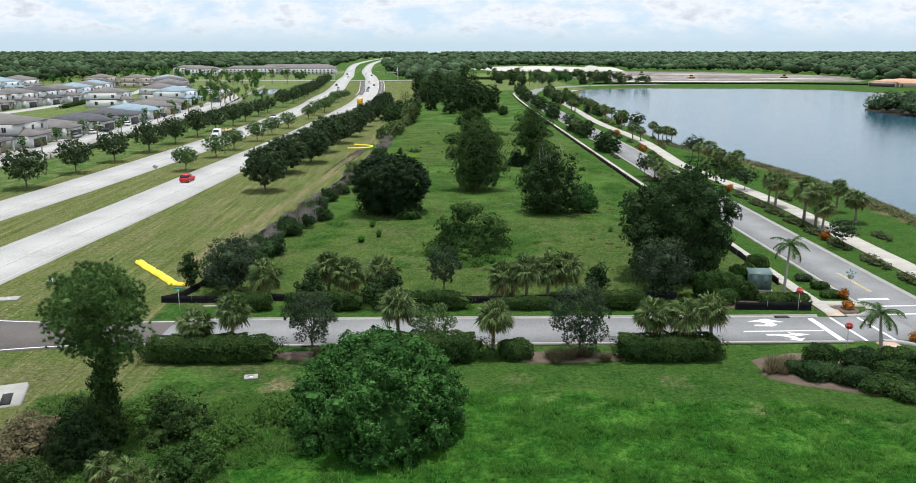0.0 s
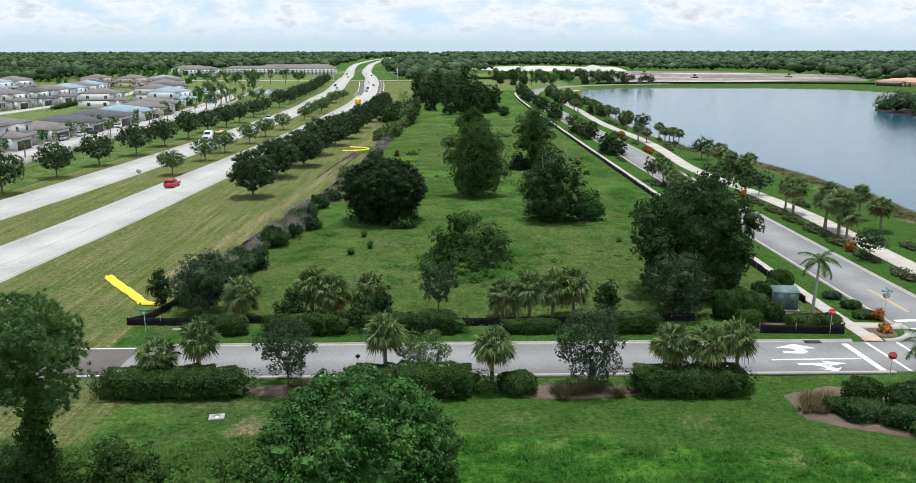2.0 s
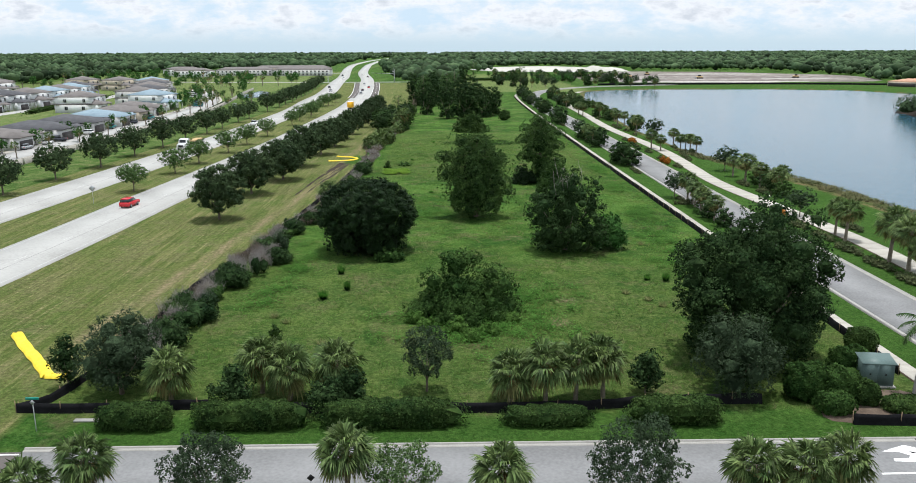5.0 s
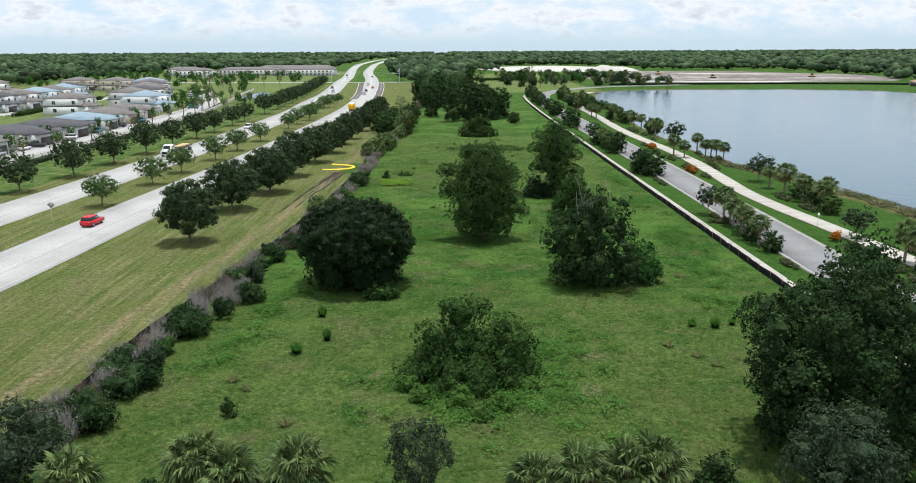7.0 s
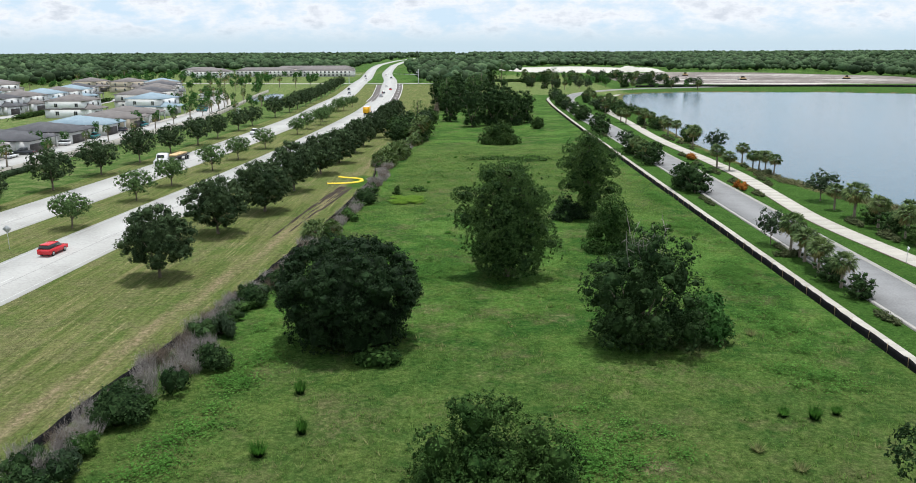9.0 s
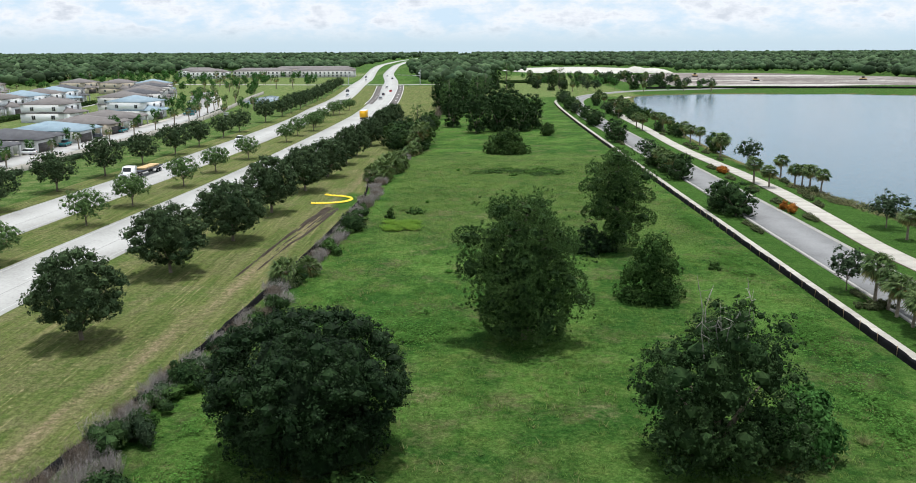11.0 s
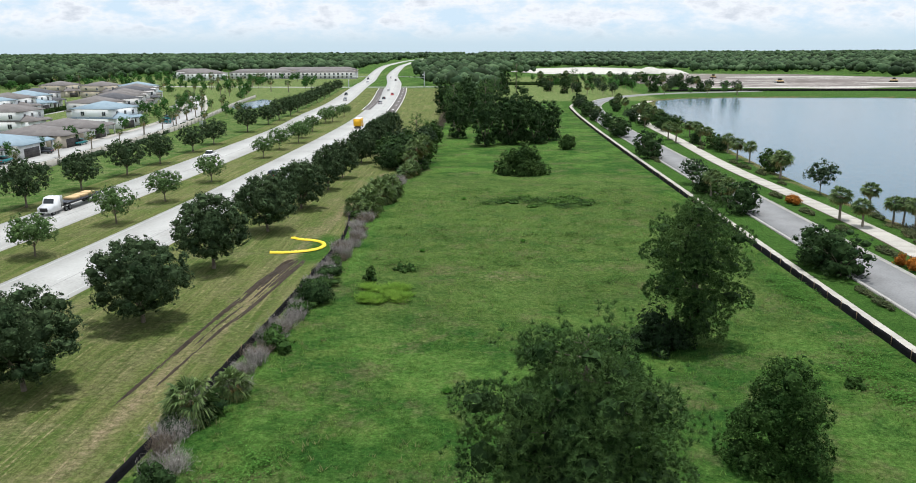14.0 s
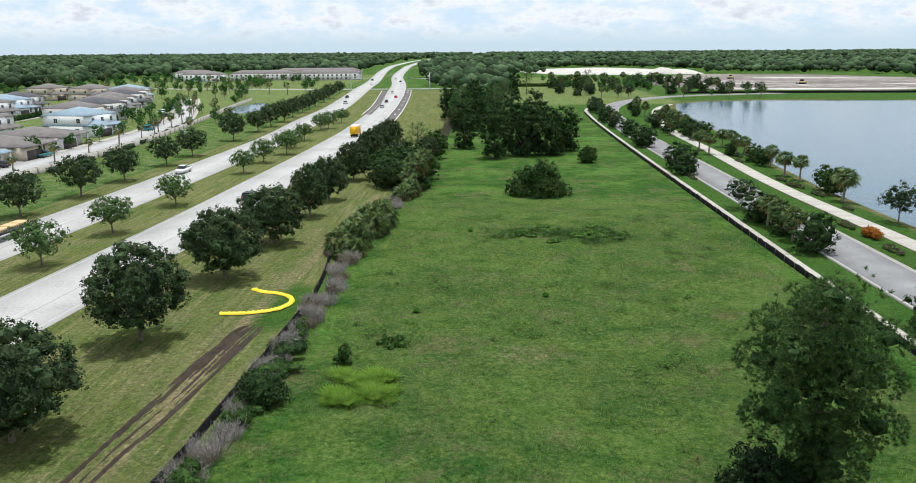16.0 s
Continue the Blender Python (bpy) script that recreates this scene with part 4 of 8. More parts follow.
road_b = slab("road_far", LINE_B, -5.8, 5.8, 0.06, M["concrete"], "pale concrete two-lane carriageway beyond the median", "road")


def marking(name, line, off, width, z, mat, parent, dash=None, start=0.0, gap=9.0):
    """A painted line beside a centre line; dash: metres of paint, then a gap."""
    s = Soup()
    if dash is None:
        strip_soup(s, line, off - width / 2, off + width / 2, z, z - 0.004)
    else:
        seg = np.linalg.norm(np.diff(line, axis=0), axis=1); cum = np.concatenate(([0], np.cumsum(seg)))
        a = start
        while a + dash < min(cum[-1], 1500):
            pts = np.array([[np.interp(v, cum, line[:, 0]), np.interp(v, cum, line[:, 1])] for v in (a, a + dash / 2, a + dash)])
            strip_soup(s, pts, off - width / 2, off + width / 2, z, z - 0.004)
            a += dash + gap
    return s.make(name, mat, parent)


for ln, rd in ((LINE_A, road_a), (LINE_B, road_b)):
    marking("lane_line", ln, 0.3, 0.14, 0.067, M["worn_paint"], rd, 3.0, 2.0)
    marking("joint", ln, 1.2, 0.12, 0.065, M["joint"], rd)
    marking("edge_line", ln, -5.1, 0.12, 0.066, M["worn_paint"], rd)
    marking("edge_line", ln, 5.1, 0.12, 0.066, M["worn_paint"], rd)

# brown turn lanes before the far junction
TURN = smooth_line([(-40.2, 400), (-39.4, 455), (-42.5, 540), (-50.5, 660), (-57, 735)])
turn_lane = slab("road_turn_lane", TURN, -2.2, 2.6, 0.064, M["brown_asphalt"], "brown asphalt right-turn lane with white arrows", "road")
marking("edge_line", TURN, -2.0, 0.3, 0.072, M["paint"], turn_lane)
marking("edge_line", TURN, 2.3, 0.3, 0.072, M["paint"], turn_lane)
marking("arrow_mark", TURN, 0.2, 0.9, 0.072, M["paint"], turn_lane, 3.5, 60.0, 26.0)
TURN2 = smooth_line([(-53.5, 520), (-56.5, 570), (-63, 640), (-71.5, 725)])
turn_lane2 = slab("road_median_lane", TURN2, -2.6, 1.5, 0.064, M["brown_asphalt"], "brown asphalt left-turn lane in the median", "road")
marking("edge_line", TURN2, -2.4, 0.3, 0.072, M["paint"], turn_lane2)
FAR_X = smooth_line([(-260, 770), (-150, 752), (-95, 748), (-40, 748), (10, 760)])
slab("road_crossing", FAR_X, -4.5, 4.5, 0.058, M["concrete"], "concrete side road meeting the highway", "road")

# the side street in front, with its kerbs
CROSS = np.array([(x, 96.1) for x in np.linspace(-30.2, 47.5, 30)])
cross_road = slab("road_side_street", CROSS, -3.6, 3.6, 0.05, M["road"], "worn grey asphalt side street", "road")
wide = np.linspace(0, 1, 16)
ENTRY = np.column_stack([np.linspace(-56.5, -30.2, 16), np.full(16, 96.1) - 2.2 * (1 - wide) ** 2])
entry = slab("road_entry", ENTRY, -3.6 - 5.5 * (1 - wide) ** 3, 3.7 + 4.5 * (1 - wide) ** 3, 0.054, M["brown_asphalt"], "brown asphalt apron between highway and side street", "road")
marking("edge_line", ENTRY, -3.25 - 5.3 * (1 - wide) ** 3, 0.18, 0.061, M["paint"], entry)
marking("edge_line", ENTRY, 3.3 + 4.3 * (1 - wide) ** 3, 0.18, 0.061, M["paint"], entry)


def kerb(line, off, width=0.55, parent=None, name="kerb"):
    """Gutter pan and raised kerb."""
    s = Soup()
    strip_soup(s, line, off - width / 2, off + width / 2, 0.07, -0.2)
    e = off + math.copysign(width / 2 - 0.08, off)
    strip_soup(s, line, e - 0.08, e + 0.08, 0.17, -0.2)
    return s.make(name, M["kerb"], parent)


kerb_far = kerb(CROSS[:27], -3.85); tagged(kerb_far, "pale concrete kerb and gutter along the side street", "kerb", "", "structure")
kerb_near = kerb(CROSS[:27], 3.85); tagged(kerb_near, "pale concrete kerb and gutter along the side street", "kerb", "", "structure")

LINE_L = smooth_line([(50.2, 20), (50.1, 60), (50.0, 96), (49.95, 130), (50.0, 170), (50.2, 210), (50.2, 260), (49.7, 320), (49.2, 380), (48.8, 430), (50.5, 490), (56, 545), (69, 590), (90, 625), (120, 650), (180, 672)], 8)
lake_road = slab("road_lakeside", LINE_L, -3.65, 3.65, 0.045, M["road"], "light grey asphalt lakeside street", "road")
for side_ in (-1, 1):
    keep_ = (LINE_L[:, 1] > 104) if side_ < 0 else (LINE_L[:, 1] > 20)
    tagged(kerb(LINE_L[keep_], side_ * 3.85), "pale concrete kerb beside the lakeside street", "kerb", "", "structure")
yl = LINE_L[(LINE_L[:, 1] > 107) & (LINE_L[:, 1] < 121)]
marking("centre_line", yl, -0.12, 0.12, 0.053, M["yellow_paint"], lake_road)
marking("centre_line", yl, 0.14, 0.12, 0.053, M["yellow_paint"], lake_road)
# corner returns
for cx, cy, a0, a1, sg in ((42.6, 104.1, -90, 0, 1), (42.6, 88.1, 0, 90, 1)):
    arc = np.array([(cx + 4.2 * math.cos(radians(a)), cy + 4.2 * math.sin(radians(a))) for a in np.linspace(a0, a1, 10)])
    s_ = Soup(); strip_soup(s_, arc, -0.3, 0.25, 0.16, -0.2)
    tagged(s_.make("kerb_corner", M["kerb"]), "rounded concrete kerb at the street corner", "kerb", "", "structure")
    s_ = Soup()
    fan = [(47.2, 100 if sg and cy > 96 else 92.2, 0.048)] + [(p[0], p[1], 0.048) for p in arc]
    s_.add(fan, [(0, i, i + 1) for i in range(1, len(fan) - 1)])
    tagged(s_.make("road_corner", M["road"]), "grey asphalt at the street corner", "road", "", "structure")


def flat_shape(name, pts, z, mat, parent=None, thick=0.004):
    """A flat painted or laid shape from its outline, with a thin edge."""
    bm = bmesh.new()
    f = bm.faces.new([bm.verts.new((x, y, z)) for x, y in pts])
    bmesh.ops.recalc_face_normals(bm, faces=[f])
    if f.normal.z < 0:
        f.normal_flip()
    bmesh.ops.triangulate(bm, faces=bm.faces[:])
    me = bpy.data.meshes.new(name); bm.to_mesh(me); bm.free(); me.materials.append(mat)
    ob = new(name, me); ob.parent = parent
    return ob


def bar(name, x0, y0, x1, y1, w, z, mat, parent):
    d = Vector((x1 - x0, y1 - y0)).normalized(); n = Vector((-d.y, d.x)) * w / 2
    return flat_shape(name, [(x0 + n.x, y0 + n.y), (x1 + n.x, y1 + n.y), (x1 - n.x, y1 - n.y), (x0 - n.x, y0 - n.y)], z, mat, parent)


Z_ = 0.057
bar("lane_line", 29.6, 95.3, 38.0, 95.4, 0.22, Z_, M["paint"], cross_road)
bar("stop_line", 38.3, 99.2, 38.6, 92.6, 0.62, Z_, M["paint"], cross_road)
bar("crossing_line", 40.6, 99.4, 41.0, 92.4, 0.3, Z_, M["paint"], cross_road)
bar("crossing_line", 43.6, 99.4, 44.0, 92.2, 0.3, Z_, M["paint"], cross_road)
bar("stop_line", 46.9, 105.7, 50.6, 105.9, 0.6, 0.053, M["paint"], lake_road)
bar("crossing_line", 47.2, 103.2, 54.2, 103.4, 0.3, 0.053, M["paint"], lake_road)
bar("crossing_line", 47.4, 100.4, 54.2, 100.6, 0.3, 0.053, M["paint"], lake_road)
arrow_l = [(31.4, 96.9), (33.2, 96.75), (33.9, 97.2), (33.7, 98.0), (33.1, 98.35), (33.25, 98.0), (35.0, 98.05), (33.3, 99.2), (31.2, 98.3), (32.4, 98.15), (32.9, 97.7), (32.6, 97.3), (31.5, 97.3)]
flat_shape("turn_arrow", arrow_l, Z_, M["paint"], cross_road)
flat_shape("straight_arrow", [(31.6, 94.45), (34.3, 94.4), (34.0, 94.95), (36.1, 94.3), (34.2, 93.7), (34.5, 94.05), (31.6, 94.05)], Z_, M["paint"], cross_road)
flat_shape("turn_arrow", [(32.6, 94.05), (33.5, 93.6), (33.8, 92.95), (32.9, 93.15), (34.4, 92.45), (35.2, 93.35), (34.6, 93.1), (34.2, 93.7), (33.6, 94.05)], Z_ + 0.003, M["paint"], cross_road)
s_ = Soup(); s_.box(34.6, 99.35, 0.06, 36.2, 100.2, 0.1)
tagged(s_.make("storm_drain", M["black"]), "dark iron storm drain inlet in the kerb", "drain")

# pavement along the lakeside street, cast in squares
WALK = smooth_line([(41.6, 101), (41.4, 112), (41.3, 140), (41.1, 170), (40.9, 210), (40.7, 260), (40.6, 310), (40.5, 360), (40.7, 420), (41.5, 480), (43.2, 525), (46, 548), (52, 566)], 6)
walk_bed = slab("pavement", WALK, -0.85, 0.85, 0.06, M["mulch"], "pale concrete pavement beside the street", "pavement")
WIDE = smooth_line([(60.6, 60), (60.6, 100), (60.8, 131), (61.6, 146), (62.0, 160), (61.3, 175), (60.1, 190), (58.8, 205), (58.5, 219), (59.7, 237), (61.2, 262), (61.0, 288), (60.2, 306), (59.6, 325), (59.6, 345), (60.3, 365), (61.2, 390), (61.6, 411), (62.2, 440), (64.5, 470), (69, 503), (78, 545), (92, 580)], 5)
trail_bed = slab("pavement_trail", WIDE, -1.75, 1.75, 0.05, M["mulch"], "wide pale concrete path beside the lake", "path")
LINK = smooth_line([(41.5, 104.6), (44, 104.4), (47, 104.2)], 4)
slab("pavement_link", LINK, -0.8, 0.8, 0.066, M["walk"], "pale concrete pavement leading to the kerb", "pavement")
slab("pavement_ramp", np.array([(41.7, 99.9), (41.8, 102.2)]), -0.9, 0.9, 0.07, M["paver"], "brick kerb ramp at the crossing", "pavement")
slab("pavement_ramp_south", np.array([(42.6, 92.2), (43.2, 88.2)]), -0.9, 0.9, 0.07, M["paver"], "brick kerb ramp at the crossing", "pavement")


def cast_squares(line, half, pitch, top, parent, limit):
    """Separate squares with open joints, the first ones as objects on shared meshes."""
    seg = np.linalg.norm(np.diff(line, axis=0), axis=1); cum = np.concatenate(([0], np.cumsum(seg)))
    proto = Soup(); proto.box(-half, -pitch / 2 + 0.012, -0.1, half, pitch / 2 - 0.012, 0.0, 0.012)
    me = None
    rest = Soup()
    k = 0
    a = pitch / 2
    while a < cum[-1] - pitch / 2:
        x, y = np.interp(a, cum, line[:, 0]), np.interp(a, cum, line[:, 1])
        x2, y2 = np.interp(a + 0.5, cum, line[:, 0]), np.interp(a + 0.5, cum, line[:, 1])
        ang = math.atan2(y2 - y, x2 - x) - math.pi / 2
        if k < limit:
            if me is None:
                ob = proto.make("paving_square", M["walk"], parent); me = ob.data
            else:
                ob = new("paving_square", me); ob.parent = parent
            ob.matrix_basis = pose(x, y, top, 0, 0, math.degrees(ang))
        else:
            vv = turn(proto.v[0], ang) + np.array([x, y, top]); rest.add(vv, None, proto.q[0])
        k += 1; a += pitch
    if rest.n:
        ob = rest.make("paving_squares", M["walk"], parent); ob["kind"] = "stuff"


cast_squares(WALK, 0.82, 1.6, 0.085, walk_bed, 150)
cast_squares(WIDE, 1.72, 3.2, 0.075, trail_bed, 120)


# ---- beds, bare ground ----
def patch_ground(name, cx, cy, rx, ry, z, mat, label, category, seed, rough=0.25, n=28, rz=0, kind=""):
    rng = np.random.default_rng(seed)
    ph = rng.uniform(0, 6.28, 4)
    pts = []
    for k in range(n):
        a = math.tau * k / n
        r = 1 + rough * (math.sin(2 * a + ph[0]) * 0.4 + math.sin(3 * a + ph[1]) * 0.35 + math.sin(7 * a + ph[2]) * 0.25)
        pts.append((rx * r * math.cos(a), ry * r * math.sin(a)))
    V = [(0, 0, z + 0.03)] + [(x * f, y * f, zz) for f, zz in ((0.6, z + 0.025), (1.0, z), (1.03, z - (0.25 if z > -0.2 else 2.0))) for x, y in pts]
    T = [(0, 1 + k, 1 + (k + 1) % n) for k in range(n)]
    Q = [(1 + r * n + k, 1 + (r + 1) * n + k, 1 + (r + 1) * n + (k + 1) % n, 1 + r * n + (k + 1) % n) for r in range(2) for k in range(n)]
    s = Soup(); s.add(V, T, Q)
    ob = s.make(name, mat); ob.matrix_basis = pose(cx, cy, 0, 0, 0, rz)
    return tagged(ob, label, category, "", kind)


patch_ground("mulch_bed", -12.5, 89.4, 6.5, 1.3, 0.02, M["mulch"], "brown mulch bed beside the side street", "flower bed", 1)
patch_ground("mulch_bed", 10.5, 88.8, 5.2, 1.5, 0.02, M["mulch"], "brown mulch bed under the street trees", "flower bed", 2)
patch_ground("mulch_bed", 35.5, 84.0, 8.5, 4.2, 0.02, M["mulch"], "curved mulch bed with shrubs at the corner", "flower bed", 3, rz=-25)
patch_ground("mulch_bed", 35.5, 105.5, 5.6, 2.9, 0.02, M["mulch"], "mulch bed round the utility cabinet", "flower bed", 4)
patch_ground("mulch_bed", 43.6, 102.5, 1.9, 1.3, 0.02, M["mulch"], "small mulch bed at the street corner", "flower bed", 5)
# churned wheel track on the verge: ridges and ruts that break through the turf
rm_ = np.random.default_rng(1000)
la_, lc_ = 240, 44
av_, cv_ = np.meshgrid(np.linspace(0, 1, la_), np.linspace(-1, 1, lc_))
my_ = 248.5 - 50 * av_
mx_ = np.interp(my_, [198, 206, 212, 221, 228, 238, 244, 249], [-29.2, -28.2, -27.8, -27.2, -26.4, -25.6, -25.1, -24.3]) + cv_ * np.interp(av_, [0, 0.08, 0.2, 0.45, 0.75, 1], [1.1, 2.0, 2.2, 1.9, 1.5, 0.9])
rid_ = np.zeros_like(mx_)
for c0_, w0_, ph_, end_, a0_ in ((-0.66, 0.13, 0.0, 1.0, 1.2), (-0.52, 0.07, 4.1, 0.8, 0.9), (-0.38, 0.09, 1.3, 0.5, 1.0), (-0.18, 0.08, 2.1, 0.36, 0.9), (0.02, 0.08, 3.7, 0.7, 0.75), (0.2, 0.08, 5.0, 0.36, 0.9), (0.38, 0.06, 0.7, 0.45, 0.8), (0.55, 0.1, 2.9, 0.95, 1.1), (0.68, 0.05, 1.9, 0.6, 0.8)):
    fade_ = np.clip((end_ - av_) / 0.12, 0, 1) * np.clip(av_ / 0.05, 0, 1)
    rid_ += fade_ * a0_ * np.exp(-((cv_ - c0_ - 0.05 * np.sin(av_ * 13 + ph_)) / w0_) ** 2) * (0.75 + 0.35 * np.sin(av_ * 31 + ph_ * 3))
clod_ = rm_.normal(0, 1, mx_.shape); clod_ = (clod_ + np.roll(clod_, 1, 1) + np.roll(clod_, 2, 1) + np.roll(clod_, 3, 1)) / 4
mz_ = -0.1 + 0.2 * rid_ + 0.05 * clod_ - 0.05 * av_ - 0.1 * np.abs(cv_) ** 6
im_ = np.arange(la_ * lc_).reshape(lc_, la_)
s_ = Soup(); s_.add(np.stack([mx_, my_, mz_], -1).reshape(-1, 3), None, np.stack([im_[:-1, :-1], im_[1:, :-1], im_[1:, 1:], im_[:-1, 1:]], -1).reshape(-1, 4))
tagged(s_.make("mud_track", M["soil"], smooth=True), "freshly churned dark mud ruts in the verge", "mud", "", "structure")
# graded building land beyond the lake
for i_, (cx, cy, rx, ry, mt, lb) in enumerate(((262, 855, 128, 170, "dirt", "graded brown building land beyond the lake"), (135, 1170, 95, 140, "sand", "pale sandy building land"))):
    patch_ground("graded_land", cx, cy, rx, ry, 0.1 + 0.05 * i_, M[mt], lb, "building site", 20 + i_, 0.2, 40, 0, "structure")

for i_, (cx, cy, rx, ry) in enumerate(((225, 716, 68, 9), (285, 915, 50, 9), (200, 800, 40, 4), (320, 780, 30, 5))):
    patch_ground("sand_strip", cx, cy, rx, ry, 0.42 + 0.02 * i_, M["sand"], "pale strip of bare sand on building land", "sand", 800 + i_, 0.35, 40, 0, "structure")

# ---- the field's trees ----
R0 = np.random.default_rng(7)
# broad glossy round tree
t_ = leafy_tree("round_tree", 10.4, 14.0, 0.5, M["ficus"], 62000, 0.19, 11, "large round dark glossy tree standing alone in the field", trunk=0.45, lobes=190, sub=0.066, rag=0.16, x=-10.8, y=158.2, core=0.94, skirt=9)
shrub("fern_clump", [((0, 0, 0.5), (1.6, 1.0, 0.9)), ((1.2, 0.3, 0.4), (1.0, 0.8, 0.7))], M["vine"], 900, 0.45, 12, "yellow-green broad-leaved ferns under the round tree", "fern", -7.6, 152.2)
# mixed clump with a bleached dead top and a bright side shrub
t_ = leafy_tree("mixed_tree_clump", 10.8, 9.6, 0.2, M["oak_dark"], 26000, 0.21, 13, "dark multi-stemmed tree clump with dead grey branches on top", trunk=0.35, lobes=36, sub=0.155, x=17.4, y=157.4, core=0.7, jitter=0.9, skirt=11, stems=((-3.2, 0.5, 9.0, 5.4, 0.2, 10), (3.6, 0.4, 11.2, 4.6, 1.0, 11), (0.2, -0.4, 12.4, 4.0, 5.0, 9), (3.8, -3.2, 4.8, 4.4, 0.2, 9), (-2.5, -2.6, 5.5, 4.8, 0.2, 9)))
s_ = Soup()
for k_ in range(9):
    a_ = R0.uniform(0, 6.28); r_ = R0.uniform(0.3, 2.6); b_ = np.array([r_ * math.cos(a_), r_ * math.sin(a_), 8.2])
    p1_ = b_ + np.array([0.6 * math.cos(a_), 0.6 * math.sin(a_), 1.8]); p2_ = p1_ + R0.normal(0, 0.6, 3) + np.array([0, 0, R0.uniform(0.8, 2.2)])
    s_.tube([tuple(b_), tuple(p1_), tuple(p2_)], [0.05, 0.03, 0.008], 5)
    for j_ in range(4):
        q_ = p1_ + (p2_ - p1_) * R0.uniform(0, 0.9); s_.tube([tuple(q_), tuple(q_ + R0.normal(0, 0.55, 3))], [0.03, 0.006], 4)
s_.make("dead_wood", M["twig"], t_, "bleached leafless branches")
shrub("side_shrub", [((0, 0, 2.0), (2.3, 2.1, 2.2)), ((1.2, -0.4, 1.2), (1.5, 1.4, 1.3)), ((-1.0, 0.3, 1.2), (1.5, 1.4, 1.4)), ((0.3, 0, 3.4), (1.4, 1.3, 1.5))], M["bright"], 3200, 0.42, 14, "fresh green broad-leaved shrub beside the dark clump", "shrub", 23.6, 158.2)
shrub("vine_shrub", heap(7.6, 6.6, 7.6, 26, np.random.default_rng(15)) + [((0, 0, 4.4), (1.9, 1.9, 2.6)), ((0.2, 0, 6.3), (1.1, 1.1, 1.2))], M["vine"], 18000, 0.19, 15, "conical thicket wholly covered in green vines", "thicket", 21.0, 194, core=0.66)
# big pine swathed at the foot
rp_ = np.random.default_rng(17)
HULL_BIG = crown_blobs(13.8, 9.0, 0.4, rp_, 64, 0.115, rag=0.9) + [((0, 0, 3.0), (4.0, 3.8, 3.4)), ((-5.6, 0, 10.2), (1.3, 1.2, 0.9)), ((-4.8, 0.2, 10.0), (1.2, 1.2, 1.0)), ((-5.2, -0.4, 7.2), (1.3, 1.3, 1.5)), ((4.4, -0.6, 6.0), (1.4, 1.4, 1.2)), ((5.4, -1.2, 4.4), (1.2, 1.2, 1.0)), ((3.8, 0.4, 9.6), (1.3, 1.3, 1.2)), ((2.0, -2.8, 2.2), (1.6, 1.4, 1.9)), ((-1.2, -2.8, 1.8), (1.5, 1.4, 1.6))]
t_ = pine_tree("big_pine", 14.4, 12.4, 0.7, 16, "broad dark-green pine with long needle tufts and vines", x=5.6, y=181.2, tufts=4200, tuft=0.36, shape=0.35, blades=34, hull=HULL_BIG)
# dark leaf fill added inside the crown so gaps between tufts read shaded
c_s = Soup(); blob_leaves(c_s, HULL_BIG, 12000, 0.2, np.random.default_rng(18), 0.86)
c_s.make("inner_foliage", M["oak_dark"], t_, "creepers and dark leaf fill for shade between tufts")
HULL_TALL = crown_blobs(14.2, 7.4, 3.0, np.random.default_rng(20), 34, 0.15, rag=1.8) + [((3.2, 0, 7.6), (1.9, 1.7, 1.2)), ((-3.4, 0.4, 8.8), (1.7, 1.6, 1.1)), ((-3.0, -0.6, 5.4), (1.8, 1.6, 1.1)), ((3.6, -0.4, 4.6), (1.8, 1.6, 1.2)), ((3.9, 0, 10.4), (1.4, 1.3, 1.0)), ((-3.2, 0, 11.4), (1.2, 1.2, 0.9)), ((1.2, -0.4, 3.6), (2.2, 2.0, 1.5)), ((0.6, -0.6, 1.8), (2.4, 2.0, 1.8))]
t_ = pine_tree("tall_pine", 14.6, 9.4, 3.6, 19, "tall irregular pine with open layered crown", x=20.7, y=217, tufts=2700, tuft=0.36, shape=0.4, blades=34, vines=4.5, hull=HULL_TALL)
# added dark fill again: shade behind the needles, put in as leaf colour
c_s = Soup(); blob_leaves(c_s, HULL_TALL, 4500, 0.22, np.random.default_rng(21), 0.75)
c_s.make("inner_foliage", M["oak_dark"], t_, "creepers and dark leaf fill for shade between tufts")
shrub("foot_shrub", heap(6.8, 5.6, 3.6, 16, np.random.default_rng(22), 0.17), M["ficus"], 4600, 0.24, 22, "dark shrub at the foot of the tall pine", "shrub", 17.4, 215.4)
